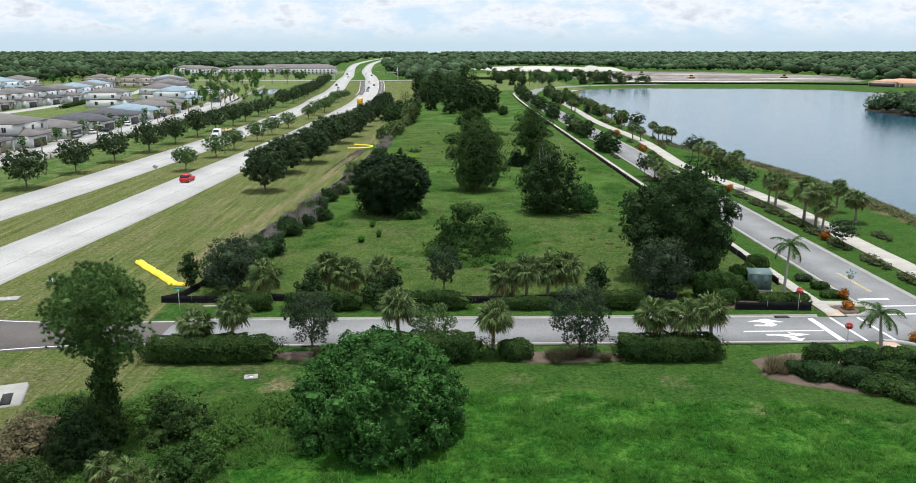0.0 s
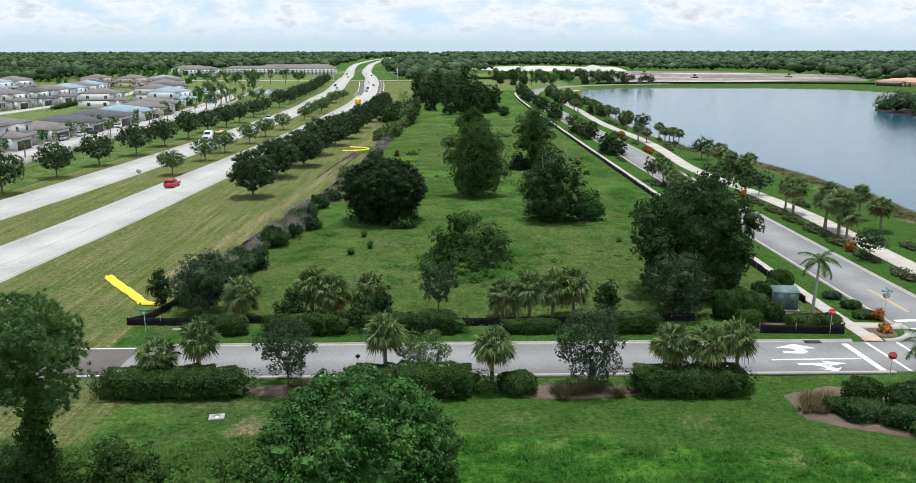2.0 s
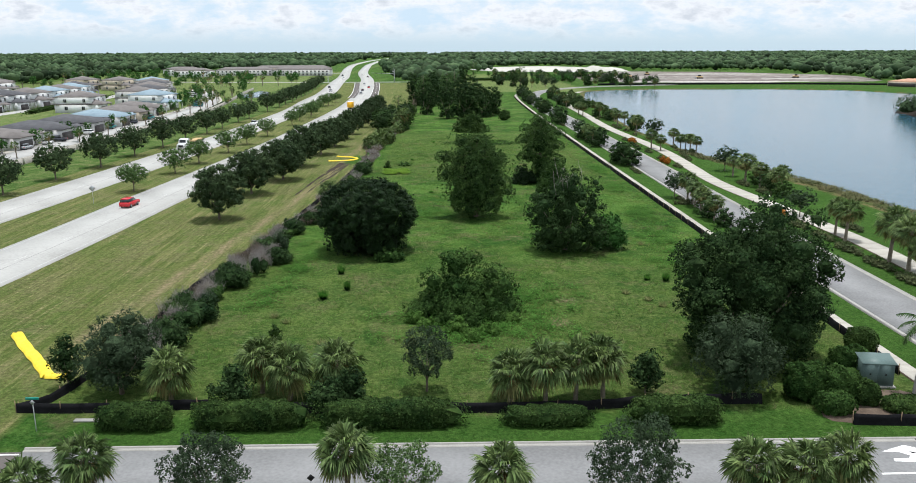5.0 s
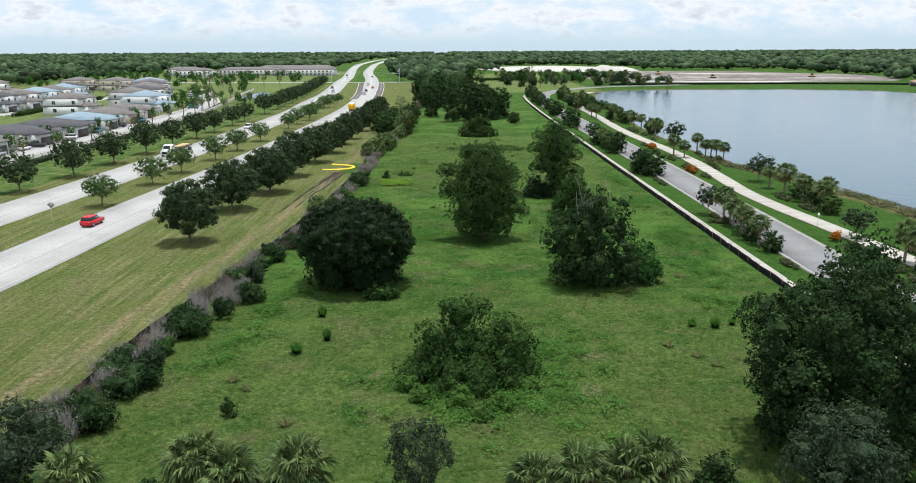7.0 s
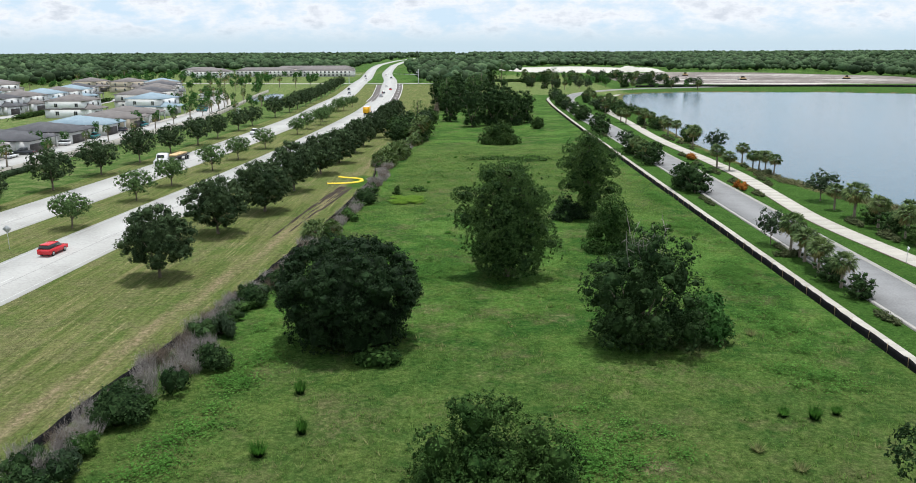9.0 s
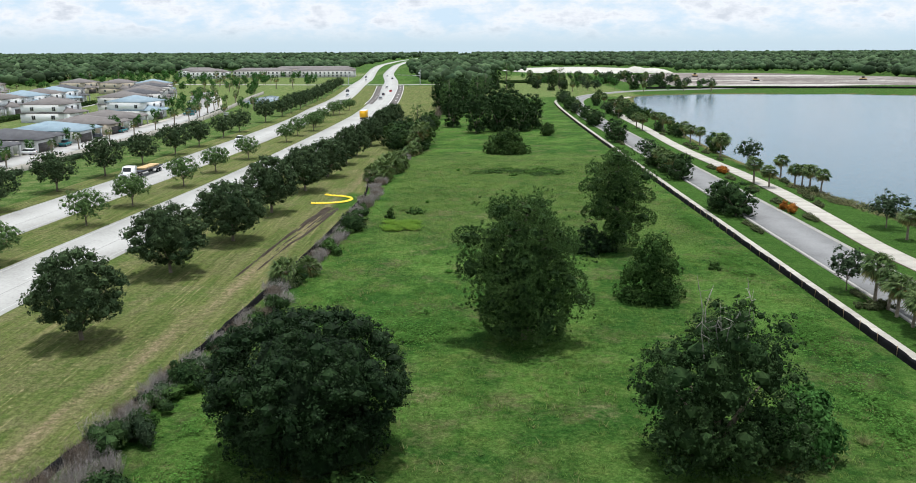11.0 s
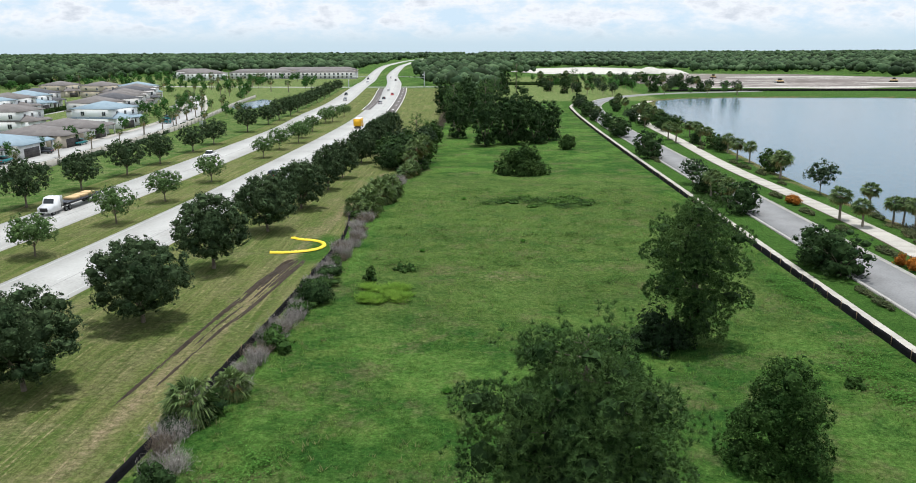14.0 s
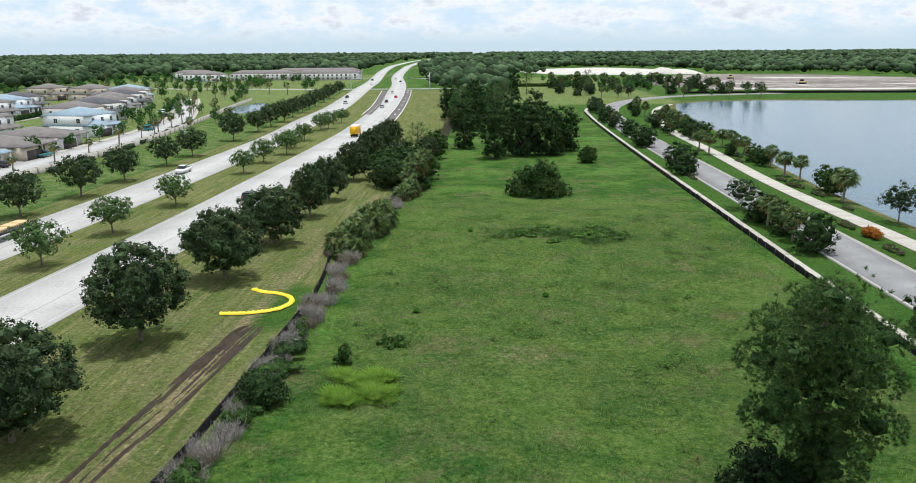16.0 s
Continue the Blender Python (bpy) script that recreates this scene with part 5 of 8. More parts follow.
# low vine heap
shrub("vine_mound", heap(12.4, 10.6, 4.3, 60, np.random.default_rng(23), 0.095, 1.9) + [((-0.6, 0.8, 5.0), (1.9, 1.7, 1.9)), ((-1.4, 0.4, 5.9), (1.2, 1.2, 1.0)), ((0.7, 0.9, 5.8), (1.3, 1.2, 1.0)), ((3.0, 0.4, 4.2), (1.8, 1.5, 1.3)), ((-3.2, 0, 3.6), (1.6, 1.5, 1.4)), ((4.4, -0.6, 3.2), (1.5, 1.4, 1.3))], M["vine"], 26000, 0.21, 23, "low spreading heap of vine-covered shrubs", "thicket", 2.2, 130.0, core=0.84)
for i_, (x_, y_, r_, h_) in enumerate(((1.4, 123.8, 1.2, 1.7), (-1.8, 124.6, 0.9, 1.0), (4.6, 123.4, 1.1, 0.9), (-3.0, 127.0, 1.0, 1.1), (7.0, 127.0, 1.2, 0.8), (2.8, 121.6, 1.0, 0.7))):
    shrub("mound_bush", heap(r_ * 2.2, r_ * 2, h_, 7, np.random.default_rng(700 + i_), 0.24), M["weed"], 700, 0.24, 710 + i_, "fresh green bush at the foot of the vine heap", "bush", x_, y_, group="bushes by the vine heap")
for i_, (x_, y_, sx_, sy_, n_l) in enumerate(((5.0, 126, 9, 7, 8600), (9.5, 133, 6, 7, 5200), (-5.6, 183, 6, 5, 4200), (35, 181, 2.2, 9, 4200), (35, 208, 2.4, 9, 2800), (33, 163, 3, 7, 3000), (36.4, 236, 1.6, 10, 2200), (30, 150, 4, 4, 1600), (-19, 150, 2.0, 9, 2400), (-20.4, 137, 2.0, 6, 2000), (-17.2, 172, 1.8, 7, 1800), (-15.8, 190, 1.6, 8, 1600))):
    creeper(x_, y_, sx_, sy_, n_l, 24 + i_, "low green creepers spreading over the meadow grass")
# great dark tree by the corner, grey shrub in front of it
leafy_tree("corner_oak", 12.4, 13.2, 0.4, M["oak_dark"], 60000, 0.24, 28, "great dark spreading oak near the street corner", trunk=0.5, lobes=44, sub=0.13, x=28.6, y=117, core=0.74, jitter=0.9, skirt=10, stems=((-3.2, -0.6, 12.6, 6.0, 3.0, 12), (4.6, 0.6, 13.2, 6.6, 2.0, 12), (0.4, 0, 13.6, 5.0, 7.0, 9)))
t2_ = leafy_tree("oak_outrider", 14.0, 6.2, 4.5, M["oak_dark"], 5600, 0.3, 29, "open-crowned oak behind the great dark tree", trunk=0.25, lobes=10, sub=0.26, x=31.8, y=122.5, core=0.55, jitter=0.9)
leafy_tree("grey_shrub_tree", 6.6, 6.6, 0.2, M["grey_leaf"], 12000, 0.19, 30, "grey-green bushy small tree before the great oak", trunk=0.18, lobes=13, sub=0.25, x=24.6, y=108.6, core=0.74)
# rounded thicket further off
shrub("far_thicket", heap(12.5, 9.0, 7.2, 24, np.random.default_rng(31), 0.15), M["hedge"], 7000, 0.4, 31, "dark rounded vine thicket in the open field", "thicket", 9.6, 324)
shrub("round_bush", [((0, 0, 1.5), (2.5, 2.2, 2.0)), ((0.3, 0, 2.5), (1.6, 1.5, 1.4))], M["hedge"], 1500, 0.45, 32, "dark round bush in the open field", "bush", 24.6, 369)
# low dark tangle lying across the open field
rt_ = np.random.default_rng(950)
for i_ in range(24):
    x_, y_ = 12.5 + rt_.uniform(-8.5, 8.5), 289.5 + rt_.normal(0, 2.3)
    shrub("low_tangle", [((0, 0, 0.1), (rt_.uniform(0.7, 1.4), rt_.uniform(0.6, 1.1), rt_.uniform(0.2, 0.4))), ((rt_.uniform(0.3, 0.6), 0.2, 0.1), (0.7, 0.6, 0.35)), ((-0.4, rt_.uniform(-0.4, 0.4), 0.08), (0.8, 0.6, 0.3))], M[("weed", "vine", "weed")[i_ % 3]], 300, 0.2, 960 + i_, "low dark tangle of vines in the open field", "thicket", x_, y_, group="low tangles")
for i_, (x_, y_, sx_, sy_, n_l) in enumerate(((12, 289, 13, 6, 7000), (12, 262, 6, 3, 900), (23, 303, 7, 3, 900), (20, 256, 5, 4, 800), (0, 302, 6, 4, 800), (-7, 264, 5, 5, 800), (26, 276, 5, 4, 800), (4, 246, 6, 4, 900), (16, 236, 5, 4, 800), (28, 240, 4, 6, 800), (-12, 246, 4, 5, 800))):
    creeper(x_, y_, sx_, sy_, n_l, 980 + i_, "low green creepers spreading over the meadow grass", "vine" if i_ == 0 else "weed")
# small bushes and weeds in the field
rt_ = np.random.default_rng(900)
for i_ in range(16):
    blade_clump("tall_grass_clump", -11.4 + rt_.normal(0, 1.6), 231.4 + rt_.normal(0, 2.2), 1.5, rt_.uniform(0.35, 0.75), 380, "bright_blade", 900 + i_, "clump of tall yellow-green grass in the meadow", "tall grass clumps")
for i_, (x_, y_, h_, w_) in enumerate(((-13.1, 145.8, 1.5, 1.0), (-13.9, 135.5, 1.3, 1.3), (-11.5, 138.8, 1.5, 0.9), (-16.7, 122.4, 1.7, 1.2), (-13.4, 237.6, 2.2, 1.9), (27.6, 141.5, 1.4, 1.1), (25.4, 142.0, 0.9, 0.9), (29.6, 142.3, 0.9, 0.8), (31.9, 206.6, 1.0, 1.8), (-9.6, 242, 0.5, 3.0), (27.5, 180, 0.9, 1.4), (-2.5, 205, 0.7, 1.0), (-8, 252, 1.1, 0.8), (6.5, 258, 1.0, 0.8), (-3, 292, 1.2, 1.0))):
    if i_ in (3, 4, 8, 9):
        shrub("field_bush", heap(w_ * 1.15, w_ * 1.1, h_, 7, np.random.default_rng(40 + i_), 0.2), M["hedge"] if i_ < 5 else M["vine"], 620, 0.15, 40 + i_, "small green bush among the meadow grass", "bush", x_, y_, group="field bushes")
    else:
        blade_clump("weed_tuft", x_, y_, w_ * 0.6, h_ * (0.8 if i_ < 9 else 0.45), 300, "lush_blade", 40 + i_, "green upright tuft of weeds in the meadow", "weed tufts")

for i_, (x_, y_) in enumerate(((21.5, 136.5), (23.5, 133.8), (31.5, 133.2), (-18.2, 129.0), (-12.0, 120.8), (-16.6, 127.2), (29.0, 160.0), (25.8, 167.5), (24.6, 131.6), (-9.8, 118.4))):
    blade_clump("dry_tuft", x_, y_, 0.75, 0.55, 90, "pale_blade", 920 + i_, "pale dry tuft of grass stalks in the meadow", "dry grass tufts")

# ---- foreground ----
HULL_FG = crown_blobs(13.2, 6.4, 8.6, np.random.default_rng(52), 26, 0.16, rag=0.7) + [((1.9, -0.4, 7.8), (1.3, 1.2, 0.8)), ((-0.4, -0.5, 8.0), (1.4, 1.3, 0.9)), ((1.2, 0.3, 6.6), (1.0, 0.9, 0.7))]
t_ = pine_tree("vine_pine", 13.2, 7.2, 7.6, 51, "pine with a round crown and a vine-clad trunk", x=-26.4, y=72.6, tufts=1500, tuft=0.36, shape=0.35, vines=7.6, blades=44, hull=HULL_FG, mat="light_pine")
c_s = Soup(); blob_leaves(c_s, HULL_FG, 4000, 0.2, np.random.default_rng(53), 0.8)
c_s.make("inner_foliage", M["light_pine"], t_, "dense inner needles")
t_ = thing("foreground_shrub_tree", -6.4, 74.2, 0, 0, "broad dense bright-leaved shrub tree in lush grass", "tree")
s_ = Soup(); rs_ = np.random.default_rng(54)
for k_ in range(7):
    a_ = k_ * 0.9; s_.tube([(0, 0, -0.2), (math.cos(a_) * 0.9, math.sin(a_) * 0.9, 2.0), (math.cos(a_) * 2.6, math.sin(a_) * 2.6, 4.0)], [0.22, 0.15, 0.05], 7)
s_.make("trunk", M["bark"], t_, smooth=True)
c_s = Soup(); blob_leaves(c_s, [((x2, y2, max(z2, 0.3)), r2) for (x2, y2, z2), r2 in crown_blobs(7.6, 12.8, -3.4, rs_, 150, 0.07, rag=0.3)], 46000, 0.25, rs_, 0.92, clump=0.8, reach=2.6)
c_s.make("crown", M["bright"], t_)
for i_, (x_, y_, w_, h_, m_, lb_) in enumerate(((-21.5, 74, 6.0, 3.0, "hedge", "dense green wild bush on rough ground"), (-32.0, 72.5, 5.0, 2.0, "dry_grass", "clump of tall dry brown grass on waste land"), (-27.5, 70.5, 4.5, 3.4, "oak_dark", "dark wild bush at the pine's foot"), (-19, 68, 5.0, 2.4, "vine", "yellow-green wild bush on rough ground"), (-33.0, 68, 5.5, 2.0, "dry_grass", "clump of tall dry brown grass on waste land"), (-29.5, 66, 4.5, 2.4, "hedge", "dense green wild bush on rough ground"), (-14.2, 76.5, 4.2, 1.0, "weed", "low green wild bush on rough ground"), (-24.6, 77.2, 4.6, 1.5, "weed", "low green wild bush on rough ground"), (-29.6, 77.0, 4.4, 1.6, "hedge", "low green wild bush on rough ground"), (-17.4, 72.0, 4.4, 1.8, "weed", "low green wild bush on rough ground"))):
    rr_ = np.random.default_rng(60 + i_)
    shrub("wild_bush", heap(w_ * 1.15, w_, h_, 16, rr_, 0.16), M[m_], 3800, 0.2, 70 + i_, lb_, "bush", x_, y_)
# saw palmettos
for x_, y_ in ((-22.6, 66.5), (-20.5, 65.2), (-24.5, 67.5)):
    fan_palm("saw_palmetto", 0.9, int(x_ * -10), "low saw palmetto with stiff fan leaves", x_, y_, fronds=24, spread=1.5, category="palmetto", dead=3)

# ---- street trees, palms and hedges by the side street ----
def hedge(name, cx, cy, lx, ly, h, seed, label, mat="hedge", leaf=0.19, dens=1.0):
    """A clipped rounded box of small close leaves, its faces slightly swollen and uneven."""
    rng = np.random.default_rng(seed)
    ph = rng.uniform(0, 6.28, 6)

    p = 3.2 if lx > 6 else 2.5

    def skin(u, f):
        q = u / (np.abs(u) ** p).sum(1)[:, None] ** (1 / p)
        P = q * np.array([lx / 2, ly / 2, h * 0.56])
        P = P * (1 + 0.05 * np.sin(P[:, :1] * 1.7 + ph[0]) + 0.06 * np.sin(P[:, :1] * 3.9 + P[:, 1:2] * 2.3 + ph[1]) + 0.04 * np.sin(P[:, 2:] * 5 + P[:, :1] * 5 + ph[2])) * f
        return P + np.array([0, 0, h * 0.44])

    area = np.array([ly * h, lx * h, lx * ly])
    n = int((2 * area[0] + 2 * area[1] + area[2]) * 105 * dens * (0.19 / leaf) ** 1.2)
    ax = rng.choice(3, n, p=area / area.sum())
    u = rng.uniform(-1, 1, (n, 3)); u[np.arange(n), ax] = np.where((ax == 2) | (rng.uniform(0, 1, n) < 0.5), 1.0, -1.0)
    P = skin(u, rng.uniform(0.95, 1.05, (n, 1)))
    N = np.sign(u) * np.abs(u) ** 3; N /= np.linalg.norm(N, axis=1)[:, None]
    k = P[:, 2] > 0.06
    s = Soup()
    leaves(s, P[k], N[k] + np.array([0, 0, 0.35]), leaf, rng, 0.6, 0.55)
    s.add(np.maximum(skin(ICO_V, 0.92), np.array([-99, -99, -0.1]))[ICO_F].reshape(-1, 3), np.arange(ICO_F.size).reshape(-1, 3))
    ob = s.make(name, M[mat]); ob.matrix_basis = pose(cx, cy, 0)
    return tagged(ob, label, "hedge")


hedge("clipped_hedge", -23.6, 89.2, 13.4, 3.4, 2.1, 80, "long dense clipped dark-green hedge under palms")
hedge("clipped_hedge", -3.4, 88.9, 12.3, 3.4, 2.3, 81, "long dense clipped dark-green hedge under palms")
hedge("clipped_hedge", 5.4, 88.9, 3.5, 2.4, 1.7, 82, "short rounded dark-green hedge")
hedge("clipped_hedge", 19.9, 88.8, 10.8, 3.5, 2.1, 83, "long dense clipped dark-green hedge under palms")
for i_, (x_, lx_) in enumerate(((-23.5, 6), (-15, 9), (-4, 11.5), (17.8, 7.5), (8, 7))):
    hedge("back_hedge", x_, 103.6, lx_, 2.2, 1.9 if i_ != 4 else 1.2, 84 + i_, "dense dark-green hedge on the far side of the street")
PALMS = ((-25.3, 90.6, 2.4), (-22.0, 91.4, 3.6), (-5.8, 91.2, 4.2), (3.3, 90.0, 3.4), (18.9, 90.2, 3.4), (21.7, 90.0, 3.5), (24.5, 90.2, 3.9), (-22.4, 108.3, 3.0), (-15.2, 109.6, 3.6), (-12.6, 108.2, 3.1), (-9.0, 109.6, 3.0), (5.5, 107.6, 2.9), (8.3, 107.0, 3.9), (10.8, 107.4, 3.8), (13.2, 108.0, 3.7))
for i_, (x_, y_, h_) in enumerate(PALMS):
    fan_palm("cabbage_palm", h_ + (0.45 if y_ < 95 else -0.2), 100 + i_, "cabbage palm with a round head of fan leaves", x_, y_, 40 * i_, "palms along the side street", spread=2.1 if y_ < 95 else 2.45, fronds=58, dead=9 if y_ < 95 else 14)
for i_, (x_, y_, h_, w_, m_, n_l, b_) in enumerate(((-14.1, 90.2, 6.2, 5.0, "grey_leaf", 4600, 1.3), (11.6, 89.6, 7.0, 5.6, "grey_leaf", 6200, 0.9), (-2.6, 92.0, 4.2, 4.6, "myrtle", 2600, 0.9), (-1.4, 109.6, 5.6, 4.2, "grey_leaf", 3400, 1.2))):
    leafy_tree("street_tree", h_, w_, b_, M[m_], int(n_l * 3.4), 0.14, 120 + i_, "slender open-crowned young street tree", trunk=0.09, lobes=14, sub=0.2, x=x_, y=y_, core=0.0, group="young street trees", jitter=1.0, rag=0.6)
leafy_tree("grey_tree", 6.8, 6.4, 0.4, M["grey_leaf"], 12000, 0.18, 130, "dense grey-green tree behind the yellow boom", trunk=0.2, lobes=14, sub=0.25, x=-27.0, y=109.8, core=0.75)
leafy_tree("cone_tree", 4.8, 2.3, 0.2, M["oak_dark"], 1300, 0.26, 131, "narrow dark conical cedar", trunk=0.1, lobes=9, sub=0.33, x=-32.2, y=111.4, core=0.8)
for i_, (x_, y_, h_, w_) in enumerate(((-16.6, 105.6, 4.2, 3.2), (16.9, 108.8, 3.6, 2.6), (-9.2, 106.3, 2.4, 3.0), (-7.4, 107, 3.0, 2.2))):
    leafy_tree("dark_bush_tree", h_, w_, 0.2, M["oak_dark"], 1600, 0.26, 140 + i_, "dark upright bush among the palms", "bush", trunk=0.08, lobes=9, sub=0.3, x=x_, y=y_, core=0.8)
# ornamental grass tufts in the beds
def grass_tuft(name, r, h, seed, x, y, mat, label, group, n=160):
    rng = np.random.default_rng(seed)
    a = rng.uniform(0, math.tau, n); f = np.sqrt(rng.uniform(0, 1, n))
    root = np.stack([np.cos(a) * f * r * 0.5, np.sin(a) * f * r * 0.5, np.zeros(n)], 1)
    tip = root + np.stack([np.cos(a) * f * r * 0.8, np.sin(a) * f * r * 0.8, h * rng.uniform(0.6, 1.1, n)], 1)
    side = np.stack([-np.sin(a), np.cos(a), np.zeros(n)], 1) * 0.05
    s = Soup(); s.add(np.stack([root - side, root + side, tip], 1).reshape(-1, 3), np.arange(3 * n).reshape(-1, 3))
    ob = s.make(name, M[mat]); ob.matrix_basis = pose(x, y, 0)
    return tagged(ob, label, "grass", group)


rg_ = np.random.default_rng(150)
for i_ in range(34):
    cx_, cy_, sx_, sy_ = ((-12.5, 89.3, 3.4, 0.6), (10.6, 88.6, 3.0, 0.7), (29.9, 86.2, 1.6, 1.3))[i_ % 3]
    grass_tuft("ornamental_grass", 0.9, 0.8, 151 + i_, cx_ + rg_.normal(0, sx_ * 0.6), cy_ + rg_.normal(0, sy_ * 0.6), "dry_grass", "tuft of tan ornamental grass in a mulch bed", "ornamental grasses")
for i_, (x_, y_, w_, h_) in enumerate(((33.6, 86.6, 3.2, 1.9), (36.6, 85.2, 3.6, 2.0), (39.9, 85.2, 3.4, 2.1), (32.2, 83.6, 4.0, 1.3), (36.4, 81.0, 4.6, 1.2), (40.8, 80.6, 4.4, 1.3), (43.8, 84.4, 4.0, 1.7), (34.4, 82.2, 3.4, 1.4), (38.6, 83.0, 3.8, 1.6), (42.4, 82.4, 3.6, 1.5), (38.4, 79.4, 4.4, 1.1), (30.6, 84.8, 2.4, 1.0))):
    hedge("corner_shrub", x_, y_, w_, w_ * 0.7, h_, 190 + i_, "dense rounded dark shrub in the corner bed", "hedge" if i_ % 2 == 0 else "oak_dark", 0.24)
for i_, (x_, y_, w_, h_, m_) in enumerate(((29.8, 107.5, 3.4, 3.0, "vine"), (32.4, 107.0, 3.2, 2.8, "vine"), (34.2, 106.2, 2.2, 2.0, "hedge"), (31.0, 104.8, 3.0, 1.6, "vine"), (39.3, 117.2, 3.0, 2.4, "hedge"), (36.6, 105.0, 3.6, 1.0, "hedge"), (39.2, 104.9, 3.0, 1.1, "hedge"), (35.6, 112.0, 3.4, 2.6, "vine"), (44.6, 110.5, 2.2, 0.7, "hedge"), (44.2, 114, 2.2, 0.7, "grey_leaf"), (44.4, 107.2, 2.6, 0.7, "hedge"))):
    hedge("bed_shrub", x_, y_, w_, w_ * 0.75, h_, 210 + i_, "rounded green shrub in the planting by the corner", m_, 0.24)
for x_, y_, r_ in ((45.4, 106.4, 0.6), (44.0, 102.4, 0.6), (45.6, 92.0, 0.5)):
    shrub("croton", [((0, 0, 0.45), (r_, r_, 0.5)), ((0.25, 0.1, 0.65), (r_ * 0.6, r_ * 0.6, 0.4))], M["red_leaf"], 420, 0.2, int(x_ * 7), "orange-red croton in a mulch bed", "shrub", x_, y_)
feather_palm("feather_palm", 6.2, 230, "slender feather palm on a pale trunk", 38.7, 107.2, 20)
feather_palm("feather_palm", 4.2, 231, "feather palm beside the pavement corner", 40.3, 88.6, 160)

# ---- rows along the highway ----
def scatter(proto, spots, rng, lo=0.88, hi=1.12):
    for x, y in spots:
        k = rng.uniform(lo, hi)
        c = copy_thing(proto, pose(x, y, 0, 0, 0, rng.uniform(0, 360)))
        c.scale = (k, k, k * rng.uniform(0.94, 1.06))


rw_ = np.random.default_rng(240)
oaks = [leafy_tree("highway_oak", 8.9, 8.6, 1.3, M["oak"], 15000, 0.23, 241, "dark rounded live oak on the highway verge", trunk=0.2, lobes=80, sub=0.1, rag=0.8, group="oaks along the highway", x=-38.1, y=180.4, core=0.9, jitter=0.9),
        leafy_tree("highway_oak", 8.6, 9.6, 1.2, M["oak"], 15000, 0.23, 242, "dark rounded live oak on the highway verge", trunk=0.2, lobes=84, sub=0.1, rag=0.8, group="oaks along the highway", x=-38.3, y=204.6, core=0.9, jitter=0.9),
        leafy_tree("highway_oak", 8.8, 10.2, 1.1, M["oak"], 15000, 0.23, 243, "dark rounded live oak on the highway verge", trunk=0.22, lobes=88, sub=0.098, rag=0.8, group="oaks along the highway", x=-35.4, y=222, core=0.9, jitter=0.9)]
row_a = [(-34.8, 243), (-33.4, 264.9), (-32.2, 283.5), (-31, 303), (-30.6, 318), (-29.9, 342), (-29, 360), (-29.4, 378), (-28.6, 396)]
for i_, p_ in enumerate(row_a):
    k_ = 1.13 if p_[1] < 250 else 1.0 if p_[1] < 290 else 0.74
    c_ = copy_thing(oaks[i_ % 3], pose(*p_, 0, 0, 0, rw_.uniform(0, 360))); k_ *= rw_.uniform(0.94, 1.06)
    c_.scale = (k_, k_, k_ * (1.02 if p_[1] < 290 else 1.3))
leafs = [leafy_tree("verge_oak", 8.4, 8.8, 1.6, M["oak"], 3800, 0.34, 250, "rounded oak on the far verge of the highway", trunk=0.17, lobes=36, sub=0.14, rag=0.5, group="oaks on the far verge", x=-88.9, y=184.5, core=0.7, jitter=0.9),
         leafy_tree("verge_oak", 8.0, 8.0, 1.7, M["oak"], 3600, 0.34, 251, "rounded oak on the far verge of the highway", trunk=0.17, lobes=36, sub=0.14, rag=0.5, group="oaks on the far verge", x=-87.9, y=205.2, core=0.7, jitter=0.9)]
row_b = [(-92, 160), (-95, 172), (-86.4, 224.2), (-84.6, 244), (-84, 264.5), (-83, 284), (-82.2, 303), (-81, 322), (-80.9, 341), (-81.1, 365), (-81, 383), (-81.4, 420), (-81.5, 448), (-81.7, 466), (-82, 487), (-83.8, 509), (-85.4, 534), (-86.5, 553), (-87.6, 572), (-90, 604), (-93.4, 640), (-97, 689)]
for i_, p_ in enumerate(row_b):
    scatter(leafs[i_ % 2], [p_], rw_)
meds = [leafy_tree("median_tree", 5.6, 6.2, 1.5, M["myrtle"], 3600, 0.26, 260, "small light-green spreading tree in the median", trunk=0.12, lobes=22, sub=0.17, group="trees in the median", x=-63.3, y=208.8, core=0.6, jitter=0.9),
        leafy_tree("median_tree", 5.9, 6.6, 1.3, M["myrtle"], 3600, 0.26, 261, "small light-green spreading tree in the median", trunk=0.12, lobes=24, sub=0.17, group="trees in the median", x=-62.6, y=232.5, core=0.6, jitter=0.9)]
row_m = [(-62, 249), (-60.2, 270.5), (-59.6, 290), (-58.4, 313), (-57.4, 352), (-57.8, 370), (-55.8, 386), (-57.8, 400), (-58.6, 420), (-58.6, 459), (-57.8, 481), (-60, 452)]
for i_, p_ in enumerate(row_m):
    scatter(meds[i_ % 2], [p_], rw_)

